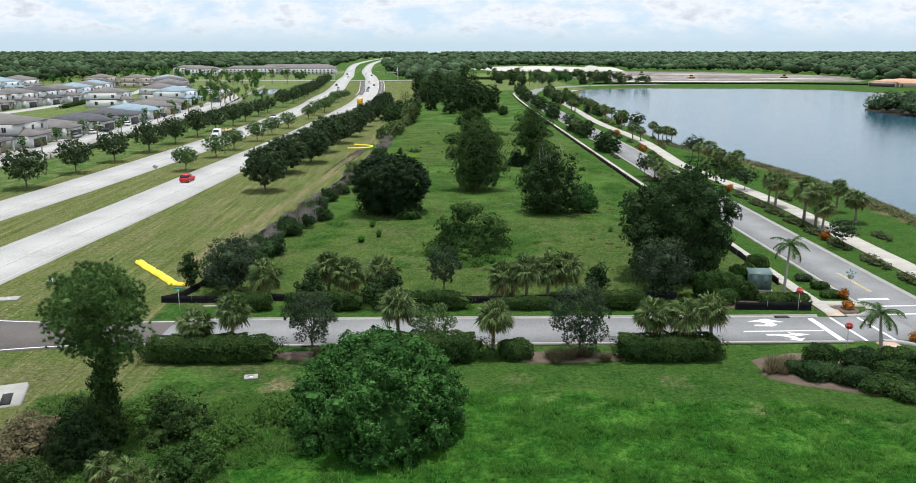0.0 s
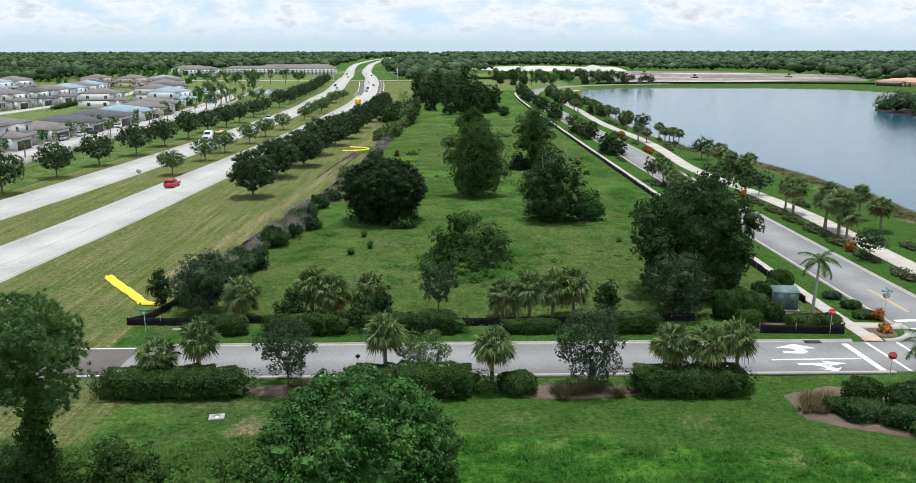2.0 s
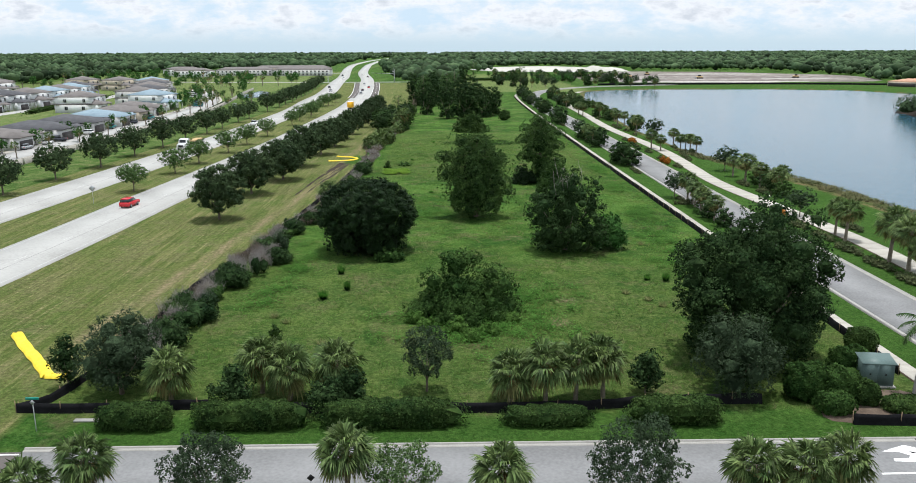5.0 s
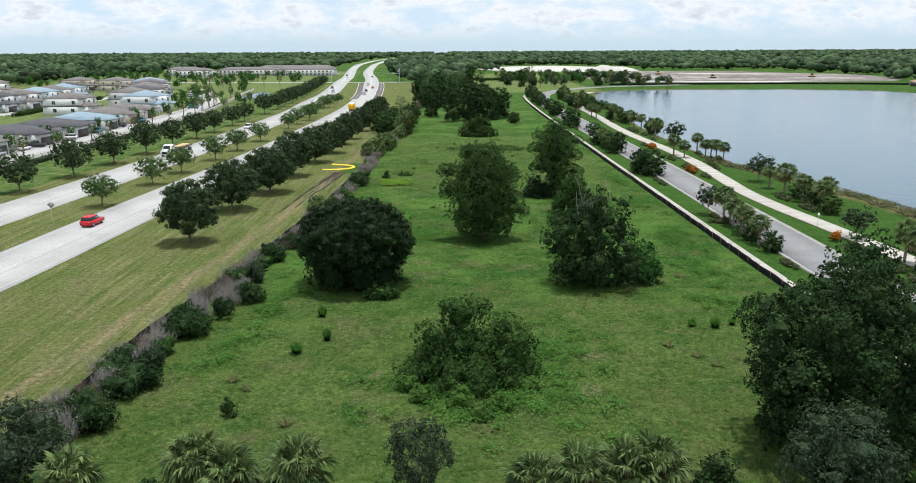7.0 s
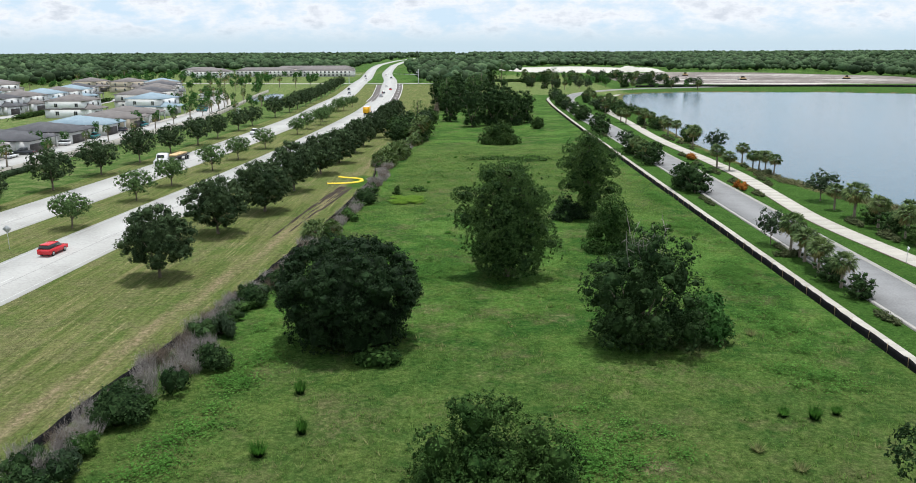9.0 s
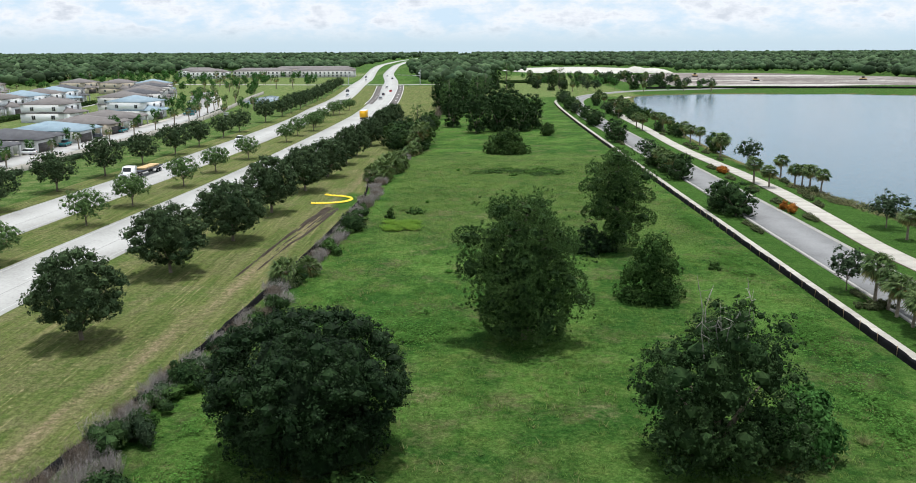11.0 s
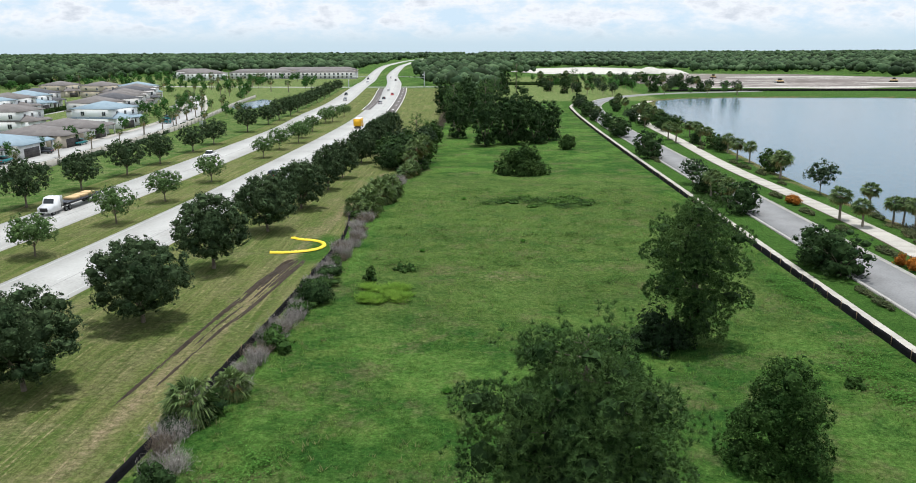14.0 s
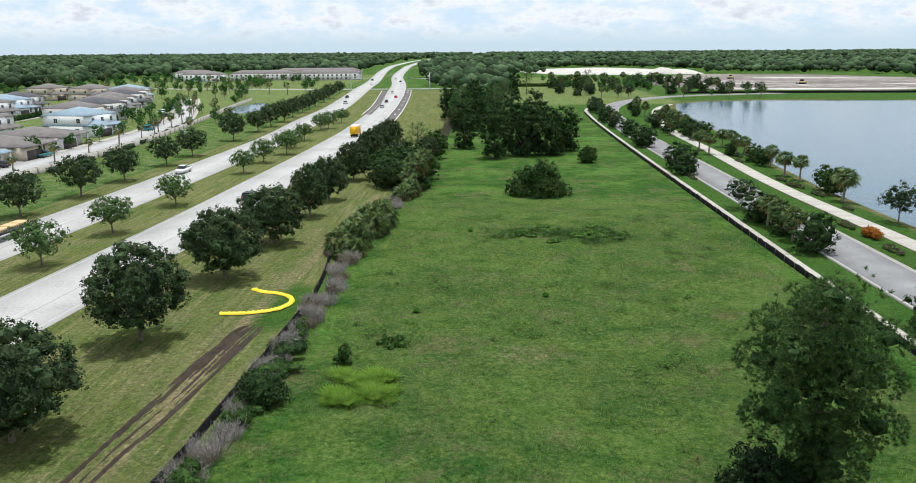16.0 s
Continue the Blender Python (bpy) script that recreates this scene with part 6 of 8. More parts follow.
# ---- thicket along the left silt fence ----
rb_ = np.random.default_rng(270)
y_ = 113.0
i_ = 0
while y_ < 330:
    deep_ = np.interp(y_, [113, 130, 160, 180, 200, 235, 250, 330], [5.2, 5.4, 5.0, 3.6, 2.8, 1.9, 2.4, 3.4])
    clear_ = 134 < y_ < 147 or 180 < y_ < 193 or 204 < y_ < 250
    bare_ = 252 < y_ < 273 or 299 < y_ < 318
    lo_ = 1.4 if clear_ else 0.1
    off_ = lo_ + (deep_ - lo_) * rb_.uniform() ** 1.2
    x_ = float(silt_x(np.array(y_))) + off_
    near_ = 0.62 + 0.38 * (off_ - lo_) / max(deep_ - lo_, 0.5)
    kind_ = rb_.uniform()
    r_ = rb_.uniform(1.0, 1.9)
    tall_ = 1.2 if y_ < 170 else 0.62 if bare_ else 0.8
    if kind_ < (0.94 if bare_ else 0.62):
        brush_clump("dead_brush", r_, rb_.uniform(1.2, 2.3) * near_ * tall_, 271 + i_, "grey leafless brush along the silt fence", x_, y_, "brush along the fence", 210, "twig" if i_ % 3 else "brown_twig")
    else:
        h_ = rb_.uniform(1.4, 2.7) * near_ * tall_
        shrub("fence_shrub", [((rb_.normal(0, 0.6), rb_.normal(0, 0.7), h_ * rb_.uniform(0.25, 0.6)), (r_ * rb_.uniform(0.35, 0.65), r_ * rb_.uniform(0.35, 0.65), h_ * rb_.uniform(0.3, 0.45))) for _ in range(8)], M[("oak_dark", "grey_leaf", "vine", "hedge", "ficus")[i_ % 5]], 1300, 0.16, 400 + i_, "wild green shrub along the silt fence", "shrub", x_ + 0.3, y_, group="shrubs along the fence")
        brush_clump("dead_brush", r_ * 0.8, h_ * 0.9, 600 + i_, "grey leafless brush along the silt fence", x_ - 0.5, y_ + 1.0, "brush along the fence", 150)
    y_ += rb_.uniform(0.9, 1.7) * (1.0 if y_ < 170 else 1.5)
    i_ += 1
for x_, y_, w_, h_ in ((-26.6, 120.5, 3.5, 3.0), (-28.0, 116.5, 3.0, 2.6), (-26.0, 128, 3.4, 2.4), (-25.6, 140.4, 3.6, 3.0), (-26.4, 143.6, 2.6, 2.2), (-22.0, 151, 2.8, 2.2), (-18.4, 228.8, 3.8, 2.8), (-23.4, 169, 3.0, 2.4), (-21.6, 176, 2.4, 2.0)):
    shrub("thicket_bush", [((0, 0, h_ * 0.42), (w_ * 0.5, w_ * 0.48, h_ * 0.52)), ((w_ * 0.25, 0, h_ * 0.3), (w_ * 0.35, w_ * 0.35, h_ * 0.4)), ((-w_ * 0.2, 0.2, h_ * 0.55), (w_ * 0.35, w_ * 0.35, h_ * 0.42))], M["oak_dark"], 1700, 0.26, int(y_ * 3), "dark green bush in the fence thicket", "bush", x_, y_)
fp_ = fan_palm("fence_palm", 1.6, 280, "young cabbage palm in the fence thicket", -22.4, 199.5, 0, "palms in the fence thicket", fronds=44, dead=22, spread=2.7)
for x_, y_, k_ in ((-20.4, 204, 0.7), (-21.2, 278, 1.05), (-19.8, 281.5, 1.15), (-20.6, 285, 1.1), (-18.8, 288, 1.2), (-19.6, 292, 1.25), (-17.8, 295, 1.3), (-18.6, 298, 1.15), (-19.0, 276, 0.8), (-17.4, 290, 0.9), (-15.2, 322, 1.0), (-16.4, 318, 0.9)):
    c_ = copy_thing(fp_, pose(x_, y_, 0, 0, 0, x_ * 40)); c_.scale = (k_, k_, k_)

# ---- lakeside planting ----
rl_ = np.random.default_rng(300)
lp = [fan_palm("lakeside_palm", 4.2, 301, "cabbage palm in the lakeside planting", 45.8, 193.2, 0, "lakeside palms", fronds=46, spread=2.1, dead=10), fan_palm("lakeside_palm", 4.4, 302, "cabbage palm in the lakeside planting", 60.2, 165.2, 0, "lakeside palms", fronds=44, spread=2.0, dead=8)]
lt = [leafy_tree("lakeside_tree", 5.2, 4.8, 0.2, M["oak_dark"], 1500, 0.29, 310, "bushy dark tree in the lakeside planting", trunk=0.1, lobes=20, sub=0.19, group="lakeside trees", x=44.8, y=247.5, core=0.8, skirt=6),
      leafy_tree("lakeside_tree", 5.2, 4.6, 1.4, M["grey_leaf"], 1400, 0.26, 311, "small round-headed tree on the lakeside verge", trunk=0.07, lobes=22, sub=0.17, group="lakeside trees", x=44.6, y=197.5, core=0.6, jitter=0.9),
      leafy_tree("lakeside_tree", 5.4, 5.6, 0.2, M["hedge"], 1500, 0.29, 312, "dense broad bush-tree in the lakeside planting", trunk=0.1, lobes=22, sub=0.18, group="lakeside trees", x=66.8, y=324.0, core=0.8, skirt=6)]


def planted(proto, natural, rows):
    """Copies of one plant at their own heights."""
    for x, y, h in rows:
        k = h / natural
        c = copy_thing(proto, pose(x, y, 0, 0, 0, (x * 37 + y * 53) % 360)); w = min(k * 1.2, 1.4); c.scale = (w, w, k)


planted(lp[0], 5.7, [(59.9, 149.4, 7.6), (59.9, 142.5, 4.9), (68.1, 148, 5.4), (65.2, 216, 6.0), (65.8, 201.0, 5.2), (60.9, 268.4, 4.6), (67.5, 272, 4.4), (69.1, 268.2, 4.7), (65.7, 347.5, 5.6), (65.5, 316.9, 6.2), (58.7, 393.9, 5.6), (67, 400.4, 5.2), (68.2, 384.5, 4.8), (45.6, 188.0, 4.6), (45.2, 182.6, 4.5), (45.2, 176.2, 4.3), (44.9, 285.6, 5.2), (45.6, 293.4, 5.0), (45.2, 404.6, 5.4)])
planted(lp[1], 5.9, [(59.9, 161.4, 6.2), (59.8, 144.7, 7.2), (69.2, 156.9, 5.8), (65.0, 223, 4.7), (69.4, 207.0, 4.9), (65.5, 208.5, 5.2), (59.6, 273.7, 5.6), (68.3, 282, 5.0), (68.5, 270.8, 4.4), (69.2, 263.2, 4.6), (66.9, 341.6, 5.4), (58.9, 384.6, 5.8), (68.4, 397, 5.3), (45.9, 190.4, 4.4), (45.6, 184.8, 4.2), (44.7, 296.0, 5.2), (45.4, 409.2, 5.6), (59.0, 432, 5.6), (67.5, 446, 5.2)])
planted(lt[0], 5.4, [(45.4, 240.5, 6.2), (45.3, 279.5, 6.2), (44.5, 299.2, 5.5), (44.1, 349.8, 7.2), (44.7, 359.2, 6.8), (44.4, 244.2, 5.9), (45.0, 400.7, 6.4), (45.8, 430, 5.8), (46.4, 438, 5.4), (65.4, 204.2, 4.0), (63.8, 418, 5.8), (64.6, 428, 6.2), (45.0, 179.0, 3.4), (45.3, 172.0, 3.2), (44.6, 478.7, 6.4), (46.0, 488.0, 6.0), (46.5, 528, 7.6), (60.0, 440, 5.4), (66.0, 462, 5.4)])
planted(lt[2], 5.6, [(68.0, 329.5, 5.2), (65.6, 437.5, 5.4), (66.4, 211.6, 3.6), (45.1, 289.6, 4.4), (71.4, 436, 4.4), (45.6, 410, 5.6), (47.8, 500, 5.8), (65.4, 197.2, 3.4), (66.2, 370, 4.6)])
planted(lt[1], 5.3, [(66.5, 298.4, 6.7), (66.0, 231.1, 5.9), (60.9, 179.3, 4.9), (57.4, 131.0, 4.3), (44.8, 310, 5.6), (45.0, 455, 5.2), (47, 520, 5.6), (57.5, 455, 5.4)])
rk_ = np.random.default_rng(305)
for cx_, cy_, k_ in ((67.4, 458, 5), (68.8, 472, 5), (71, 496, 5), (46.4, 462, 4), (59.5, 462, 5), (62, 505, 5), (66, 540, 5), (51, 548, 5), (66.8, 366, 3), (64.2, 381, 3)):
    for j_ in range(k_):
        p_ = (cx_ + rk_.normal(0, 1.1), cy_ + rk_.normal(0, 3.2))
        if j_ % 3 == 0:
            scatter(lp[j_ % 2], [p_], rk_, 0.8, 1.1)
        else:
            scatter(lt[0], [p_], rk_, 0.45, 0.85)
# low edging hedges and red crotons
lh = shrub("edging_hedge", heap(5.2, 1.9, 0.85, 26, np.random.default_rng(320), 0.075), M["edging"], 800, 0.24, 320, "low mounded grey-green edging shrubs", "hedge", 45.0, 191)
lh["group"] = "lakeside edging"
for x_, y_, rz_, k_ in ((44.8, 165, 95, 1.0), (57.4, 140, 92, 1.5), (57.4, 148, 92, 1.5), (57.4, 156, 92, 1.5), (57.4, 164, 92, 1.4), (57.2, 172, 92, 1.4), (57.2, 132, 92, 1.3), (57.3, 122, 92, 1.5), (57.4, 113, 92, 1.4), (44.9, 229, 90, 1.0), (45, 300, 90, 1.2), (56.8, 238, 90, 1.2), (56.6, 252, 90, 1.3), (68.4, 265, 60, 1.3), (66.8, 276, 80, 1.2), (56.8, 266, 90, 1.2), (56.6, 280, 90, 1.2), (57, 296, 90, 1.2), (63.6, 202, 85, 1.5), (63.2, 212, 85, 1.4), (63.2, 250, 80, 1.1), (64.2, 257, 80, 1.2), (65.6, 263.5, 75, 1.1), (62.9, 341.6, 90, 1.1), (63.2, 333, 90, 1.2), (63.6, 324, 90, 1.2), (63.4, 310.2, 90, 0.9), (62.6, 370.6, 85, 1.2), (44.9, 233.5, 90, 0.9), (44.6, 343.6, 90, 0.9), (45.0, 195.6, 90, 0.8), (66.4, 137, 90, 1.2), (65.0, 170, 90, 1.4), (44.8, 348, 90, 1.2), (44.8, 420, 90, 1.2), (65.2, 380, 90, 1.3), (62.6, 335, 80, 1.2)):
    c_ = copy_thing(lh, pose(x_, y_, 0, 0, 0, rz_)); c_.scale = (k_, k_ * 0.75, k_ * 0.7)
for i_, (x_, y_) in enumerate(((55.6, 242.4), (56.0, 244.2), (55.2, 245.4), (57.2, 289.2), (57.5, 287.8), (57.4, 286.4), (57.0, 288.4), (57, 135.5), (57.2, 178))):
    shrub("croton", [((0, 0, 0.5), (0.85, 0.75, 0.6)), ((0.3, 0.2, 1.0), (0.5, 0.5, 0.55)), ((-0.3, -0.2, 0.8), (0.5, 0.5, 0.5))], M["red_leaf"], 460, 0.2, 330 + i_, "orange-red croton beside the lakeside path", "shrub", x_, y_, group="crotons")
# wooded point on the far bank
shrub("wooded_point", [((rl_.uniform(-14, 22), rl_.uniform(-24, 24), rl_.uniform(2, 5)), (rl_.uniform(4, 7), rl_.uniform(4, 7), rl_.uniform(3.5, 5.5))) for _ in range(26)], M["hazed_leaf"], 9000, 0.9, 340, "dense wooded island in the lake", "woodland", 217, 387, core=0.85)
patch_ground("island", 219, 387, 20, 26, -0.3, M["soil"], "low muddy island shore under the trees", "island", 341, 0.2, 30)

# ---- silt fences, booms, signs ----
def silt_fence(pts, h, seed, label):
    """Sagging black fabric on wooden stakes."""
    rng = np.random.default_rng(seed)
    line = smooth_line(pts, 1) if len(pts) < 3 else smooth_line(pts, 4)
    seg = np.linalg.norm(np.diff(line, axis=0), axis=1); cum = np.concatenate(([0], np.cumsum(seg)))
    a = np.arange(0, cum[-1], 1.2)
    P = np.column_stack([np.interp(a, cum, line[:, 0]), np.interp(a, cum, line[:, 1])])
    t = thing("silt_fence", P[0, 0], P[0, 1], 0, 0, label, "silt fence")
    P = P - P[0]
    s = Soup()
    n = len(P); r = sides_of(P) if n > 2 else np.zeros_like(P)
    top = h * (0.95 + 0.05 * (np.arange(n) % 2)) + rng.normal(0, 0.03, n)
    off = rng.normal(0, 0.025, n)[:, None]
    rows = [np.column_stack([P + r * 0.12, np.full(n, -0.1)]), np.column_stack([P + r * (off + 0.02), top * 0.5]), np.column_stack([P + r * off * 1.4, top]), np.column_stack([P + r * (off * 1.4 - 0.03), top]), np.column_stack([P + r * (off - 0.05), top * 0.5]), np.column_stack([P - r * 0.1, np.full(n, -0.1)])]
    V = np.concatenate(rows); i = np.arange(n - 1)[:, None]
    s.add(V, None, np.concatenate([i + np.array([k * n, (k + 1) * n, (k + 1) * n + 1, k * n + 1]) for k in range(5)]))
    s.make("fabric", M["silt"], t)
    me = None
    for k in range(0, n, 3):
        if me is None:
            q = Soup(); q.box(-0.025, -0.025, -0.15, 0.025, 0.025, h + 0.18); ob = q.make("stake", M["stake"], t); me = ob.data
        else:
            ob = new("stake", me); ob.parent = t
        ob.matrix_basis = pose(P[k, 0] - 0.08, P[k, 1], 0, rng.uniform(-5, 5), rng.uniform(-5, 5), rng.uniform(0, 90))
    return t


silt_fence([(-33.8, 106.5), (-31.6, 110.2), (-30.4, 126), (-29.9, 140), (-26.9, 161), (-24.4, 185), (-21.7, 222), (-20.4, 256)], 0.72, 500, "black silt fence sagging between wooden stakes")
silt_fence([(-20.4, 257), (-21.0, 266), (-22.4, 283), (-19.5, 305), (-17.6, 326), (-16.5, 380)], 0.8, 501, "black silt fence sagging between wooden stakes")
silt_fence([(-34.0, 106.4), (-29.4, 106.2), (-20, 106.6), (-8, 105.6), (8, 105.6), (20, 106.6), (26.4, 106.6)], 0.8, 502, "black silt fence behind the street hedge")
silt_fence([(120, 672), (180, 674), (250, 672), (300, 664), (335, 650)], 1.3, 505, "black silt fence along the far building land")
silt_fence([(31.4, 102.7), (35.5, 102.4), (40.0, 102.2)], 0.9, 503, "black silt fence round the corner planting")
silt_fence([(40.2, 112), (40.2, 140), (40.0, 170), (39.8, 210), (39.6, 260), (39.5, 310), (39.4, 360), (39.6, 420), (40.4, 480), (42, 525)], 0.8, 504, "long black silt fence beside the pavement")


def boom(name, pts, w, h, seed, label):
    """A limp yellow fabric tube lying on the grass."""
    rng = np.random.default_rng(seed)
    line = smooth_line(pts, 10)
    n = len(line); r = sides_of(line)
    ww = w * (1 + 0.07 * np.sin(np.arange(n) * 0.9) + rng.normal(0, 0.04, n)); hh = h * (1 + 0.3 * np.sin(np.arange(n) * 2.7) + rng.normal(0, 0.12, n))
    V = np.concatenate([np.column_stack([line + r * (f * ww / 2)[:, None], np.maximum(0.02, hh * e)]) for f, e in ((-1, 0.02), (-0.75, 0.75), (-0.25, 0.95), (0.15, 0.7), (0.6, 1.0), (1, 0.02))])
    i = np.arange(n - 1)[:, None]
    s = Soup(); s.add(V, None, np.concatenate([i + np.array([k * n, k * n + 1, (k + 1) * n + 1, (k + 1) * n]) for k in range(5)]))
    for e in (0, n - 1):
        s.add(V.reshape(6, n, 3)[:, e], [(0, 1, 2), (0, 2, 3), (0, 3, 4), (0, 4, 5)])
    return tagged(s.make(name, M["yellow"], smooth=True), label, "turbidity barrier")


boom("yellow_boom", [(-43.2, 124.2), (-40.5, 120.6), (-37.4, 116.8), (-34.9, 113.4)], 1.15, 0.35, 510, "crumpled yellow fabric barrier lying on the verge")
boom("yellow_boom_end", [(-35.0, 113.3), (-34, 113.2), (-32.8, 113.2)], 0.7, 0.3, 511, "end of the crumpled yellow barrier by the fence")
boom("yellow_boom", [(-28.4, 260.1), (-26.8, 258.9), (-25.0, 258.4), (-23.2, 257.0), (-22.6, 255.0), (-23.4, 252.8), (-25.2, 251.6), (-27.2, 251.0), (-29.4, 250.9)], 0.62, 0.24, 512, "yellow fabric barrier curled on the grass")


def post_sign(name, x, y, h, face, mat, label, category, size=0.76, sides=8, rz=0, extra=None, text_bar=False):
    t = thing(name, x, y, 0, rz, label, category)
    s = Soup(); s.tube([(0, 0, -0.2), (0, 0, h)], [0.035, 0.035], 6); s.make("post", M["metal"], t)
    a0 = math.pi / sides if sides == 8 else 0
    ring = [(math.cos(a0 + k * math.tau / sides) * size / 2, math.sin(a0 + k * math.tau / sides) * size / 2) for k in range(sides)]
    q = Soup()
    V = [(px, -0.05, h - size / 2 + pz) for px, pz in ring] + [(px, -0.035, h - size / 2 + pz) for px, pz in ring]
    n = sides
    q.add(V + [(0, -0.05, h - size / 2), (0, -0.035, h - size / 2)], [(2 * n, (k + 1) % n, k) for k in range(n)] + [(2 * n + 1, n + k, n + (k + 1) % n) for k in range(n)], [(k, (k + 1) % n, n + (k + 1) % n, n + k) for k in range(n)])
    f = q.make("face", mat, t, face)
    if text_bar:
        b = Soup(); b.box(-size * 0.34, -0.058, h - size / 2 - 0.1, size * 0.34, -0.051, h - size / 2 + 0.1); b.make("lettering_bar", M["trim"], f)
    return t


def lettering(body, size, x, y, z, parent, mat, rz=0):
    cu = bpy.data.curves.new("lettering", "FONT"); cu.body, cu.size, cu.align_x, cu.align_y, cu.extrude = body, size, "CENTER", "CENTER", 0.004
    cu.materials.append(mat)
    ob = new("lettering", cu); ob.parent = parent
    ob.matrix_basis = pose(x, y, z, 90, 0, rz)
    return ob


for x_, y_, rz_ in ((38.2, 102.0, -25), (37.9, 90.4, -18)):
    t_ = post_sign("stop_sign", x_, y_, 2.75, "red octagonal sign face", M["red_sign"], "red octagonal stop sign on a metal post", "stop sign", 0.76, 8, rz_)
    lettering("STOP", 0.27, 0, -0.056, 2.37, t_, M["trim"])
t_ = post_sign("street_name_sign", 46.2, 106.6, 3.0, "back of an octagonal sign", M["sign_back"], "grey sign back with green street-name blades on top", "street sign", 0.76, 8, 160)
for rz_, z_ in ((10, 3.08), (100, 3.28)):
    q_ = Soup(); q_.box(-0.55, -0.012, -0.1, 0.55, 0.012, 0.1, 0.008); ob_ = q_.make("name_blade", M["green_sign"], t_, "green street-name blade"); ob_.matrix_basis = pose(0, 0, z_, 0, 0, rz_)
    b_ = Soup(); b_.box(-0.4, -0.017, -0.04, 0.4, 0.017, 0.04); bb_ = b_.make("lettering_bar", M["trim"], ob_)
t_ = post_sign("street_name_sign", -30.9, 103.2, 2.5, "small sign plate", M["sign_back"], "green street-name sign on a post by the apron", "street sign", 0.4, 4, 0)
q_ = Soup(); q_.box(-0.5, -0.012, 2.5, 0.5, 0.012, 2.7, 0.008); q_.make("name_blade", M["green_sign"], t_, "green street-name blade")
for x_, y_, rz_, sz_, h_ in ((-65.4, 194.6, 185, 1.25, 3.6),):
    post_sign("diamond_sign", x_, y_, h_, "grey back of a diamond sign", M["sign_back"], "diamond warning sign seen from its grey back", "road sign", sz_, 4, rz_)
post_sign("marker_sign", -8.4, 93.0, 1.9, "narrow dark sign", M["black"], "narrow dark sign on the street verge", "road sign", 0.5, 4, 10)
post_sign("path_sign", 58.6, 187, 2.3, "white square sign", M["trim"], "white sign beside the lakeside path", "road sign", 0.6, 4, 15, text_bar=True)
t_ = post_sign("far_verge_sign", -96.5, 200, 3.0, "grey sign back", M["sign_back"], "grey sign back on the far highway verge", "road sign", 1.0, 4, 180)
post_sign("round_notice", -49.2, 111.8, 1.4, "white and red notice", M["trim"], "small white notice on a post by the highway", "road sign", 0.8, 8, 20)
t_ = thing("guide_sign", -94, 411, 0, 0, "grey slatted sign back on a tall post", "road sign")
s_ = Soup(); s_.tube([(0, 0, -0.3), (0, 0, 4.8)], [0.07, 0.06], 8); s_.make("post", M["metal"], t_)
for k_ in range(4):
    q_ = Soup(); q_.box(-1.0, -0.03, 2.2 + k_ * 0.6, 1.0, 0.03, 2.65 + k_ * 0.6, 0.01); q_.make("panel", M["sign_back"], t_)

# utility cabinet, slabs, drain end
t_ = thing("utility_cabinet", 36.9, 110.2, 0, -8, "large green-grey metal utility cabinet on a concrete pad", "utility cabinet")
s_ = Soup(); s_.box(-1.5, -1.0, -0.1, 1.5, 1.0, 0.12, 0.03); s_.make("pad", M["kerb"], t_)
s_ = Soup(); s_.box(-1.3, -0.8, 0.12, 1.3, 0.8, 2.05, 0.02); s_.make("body", M["green_box"], t_)
s_ = Soup(); s_.add([(-1.4, -0.95, 2.05), (1.4, -0.95, 2.05), (1.4, 0.95, 2.35), (-1.4, 0.95, 2.35), (-1.4, -0.95, 2.12), (1.4, -0.95, 2.12), (1.4, 0.95, 2.42), (-1.4, 0.95, 2.42)], None, [(3, 2, 1, 0), (4, 5, 6, 7), (0, 1, 5, 4), (1, 2, 6, 5), (2, 3, 7, 6), (3, 0, 4, 7)])
s_.make("roof", M["green_box"], t_, "sloping pale green metal lid")
for x_ in (-0.63, 0.63):
    q_ = Soup(); q_.box(x_ - 0.58, -0.83, 0.25, x_ + 0.58, -0.8, 1.95, 0.01); d_ = q_.make("door", M["green_box"], t_)
    q_ = Soup(); q_.box(x_ - 0.06, -0.86, 1.05, x_ + 0.06, -0.83, 1.2); q_.make("handle", M["black"], d_)
for x_, y_, a_, b_ in ((-18.6, 84.5, 0.6, 0.45), (-52.3, 107.8, 1.1, 0.7)):
    s_ = Soup(); s_.box(-a_, -b_, -0.1, a_, b_, 0.12, 0.03)
    ob_ = s_.make("manhole_slab", M["kerb"]); ob_.matrix_basis = pose(x_, y_, 0, 0, 0, 10); tagged(ob_, "pale square concrete manhole slab in the grass", "manhole")
    q_ = Soup(); q_.tube([(0, 0, 0.1), (0, 0, 0.15)], [0.32, 0.3], 16); q_.make("cover", M["metal"], ob_)
t_ = thing("culvert_end", -38.2, 81.0, 0, 20, "pale concrete culvert end with a dark slot", "culvert")
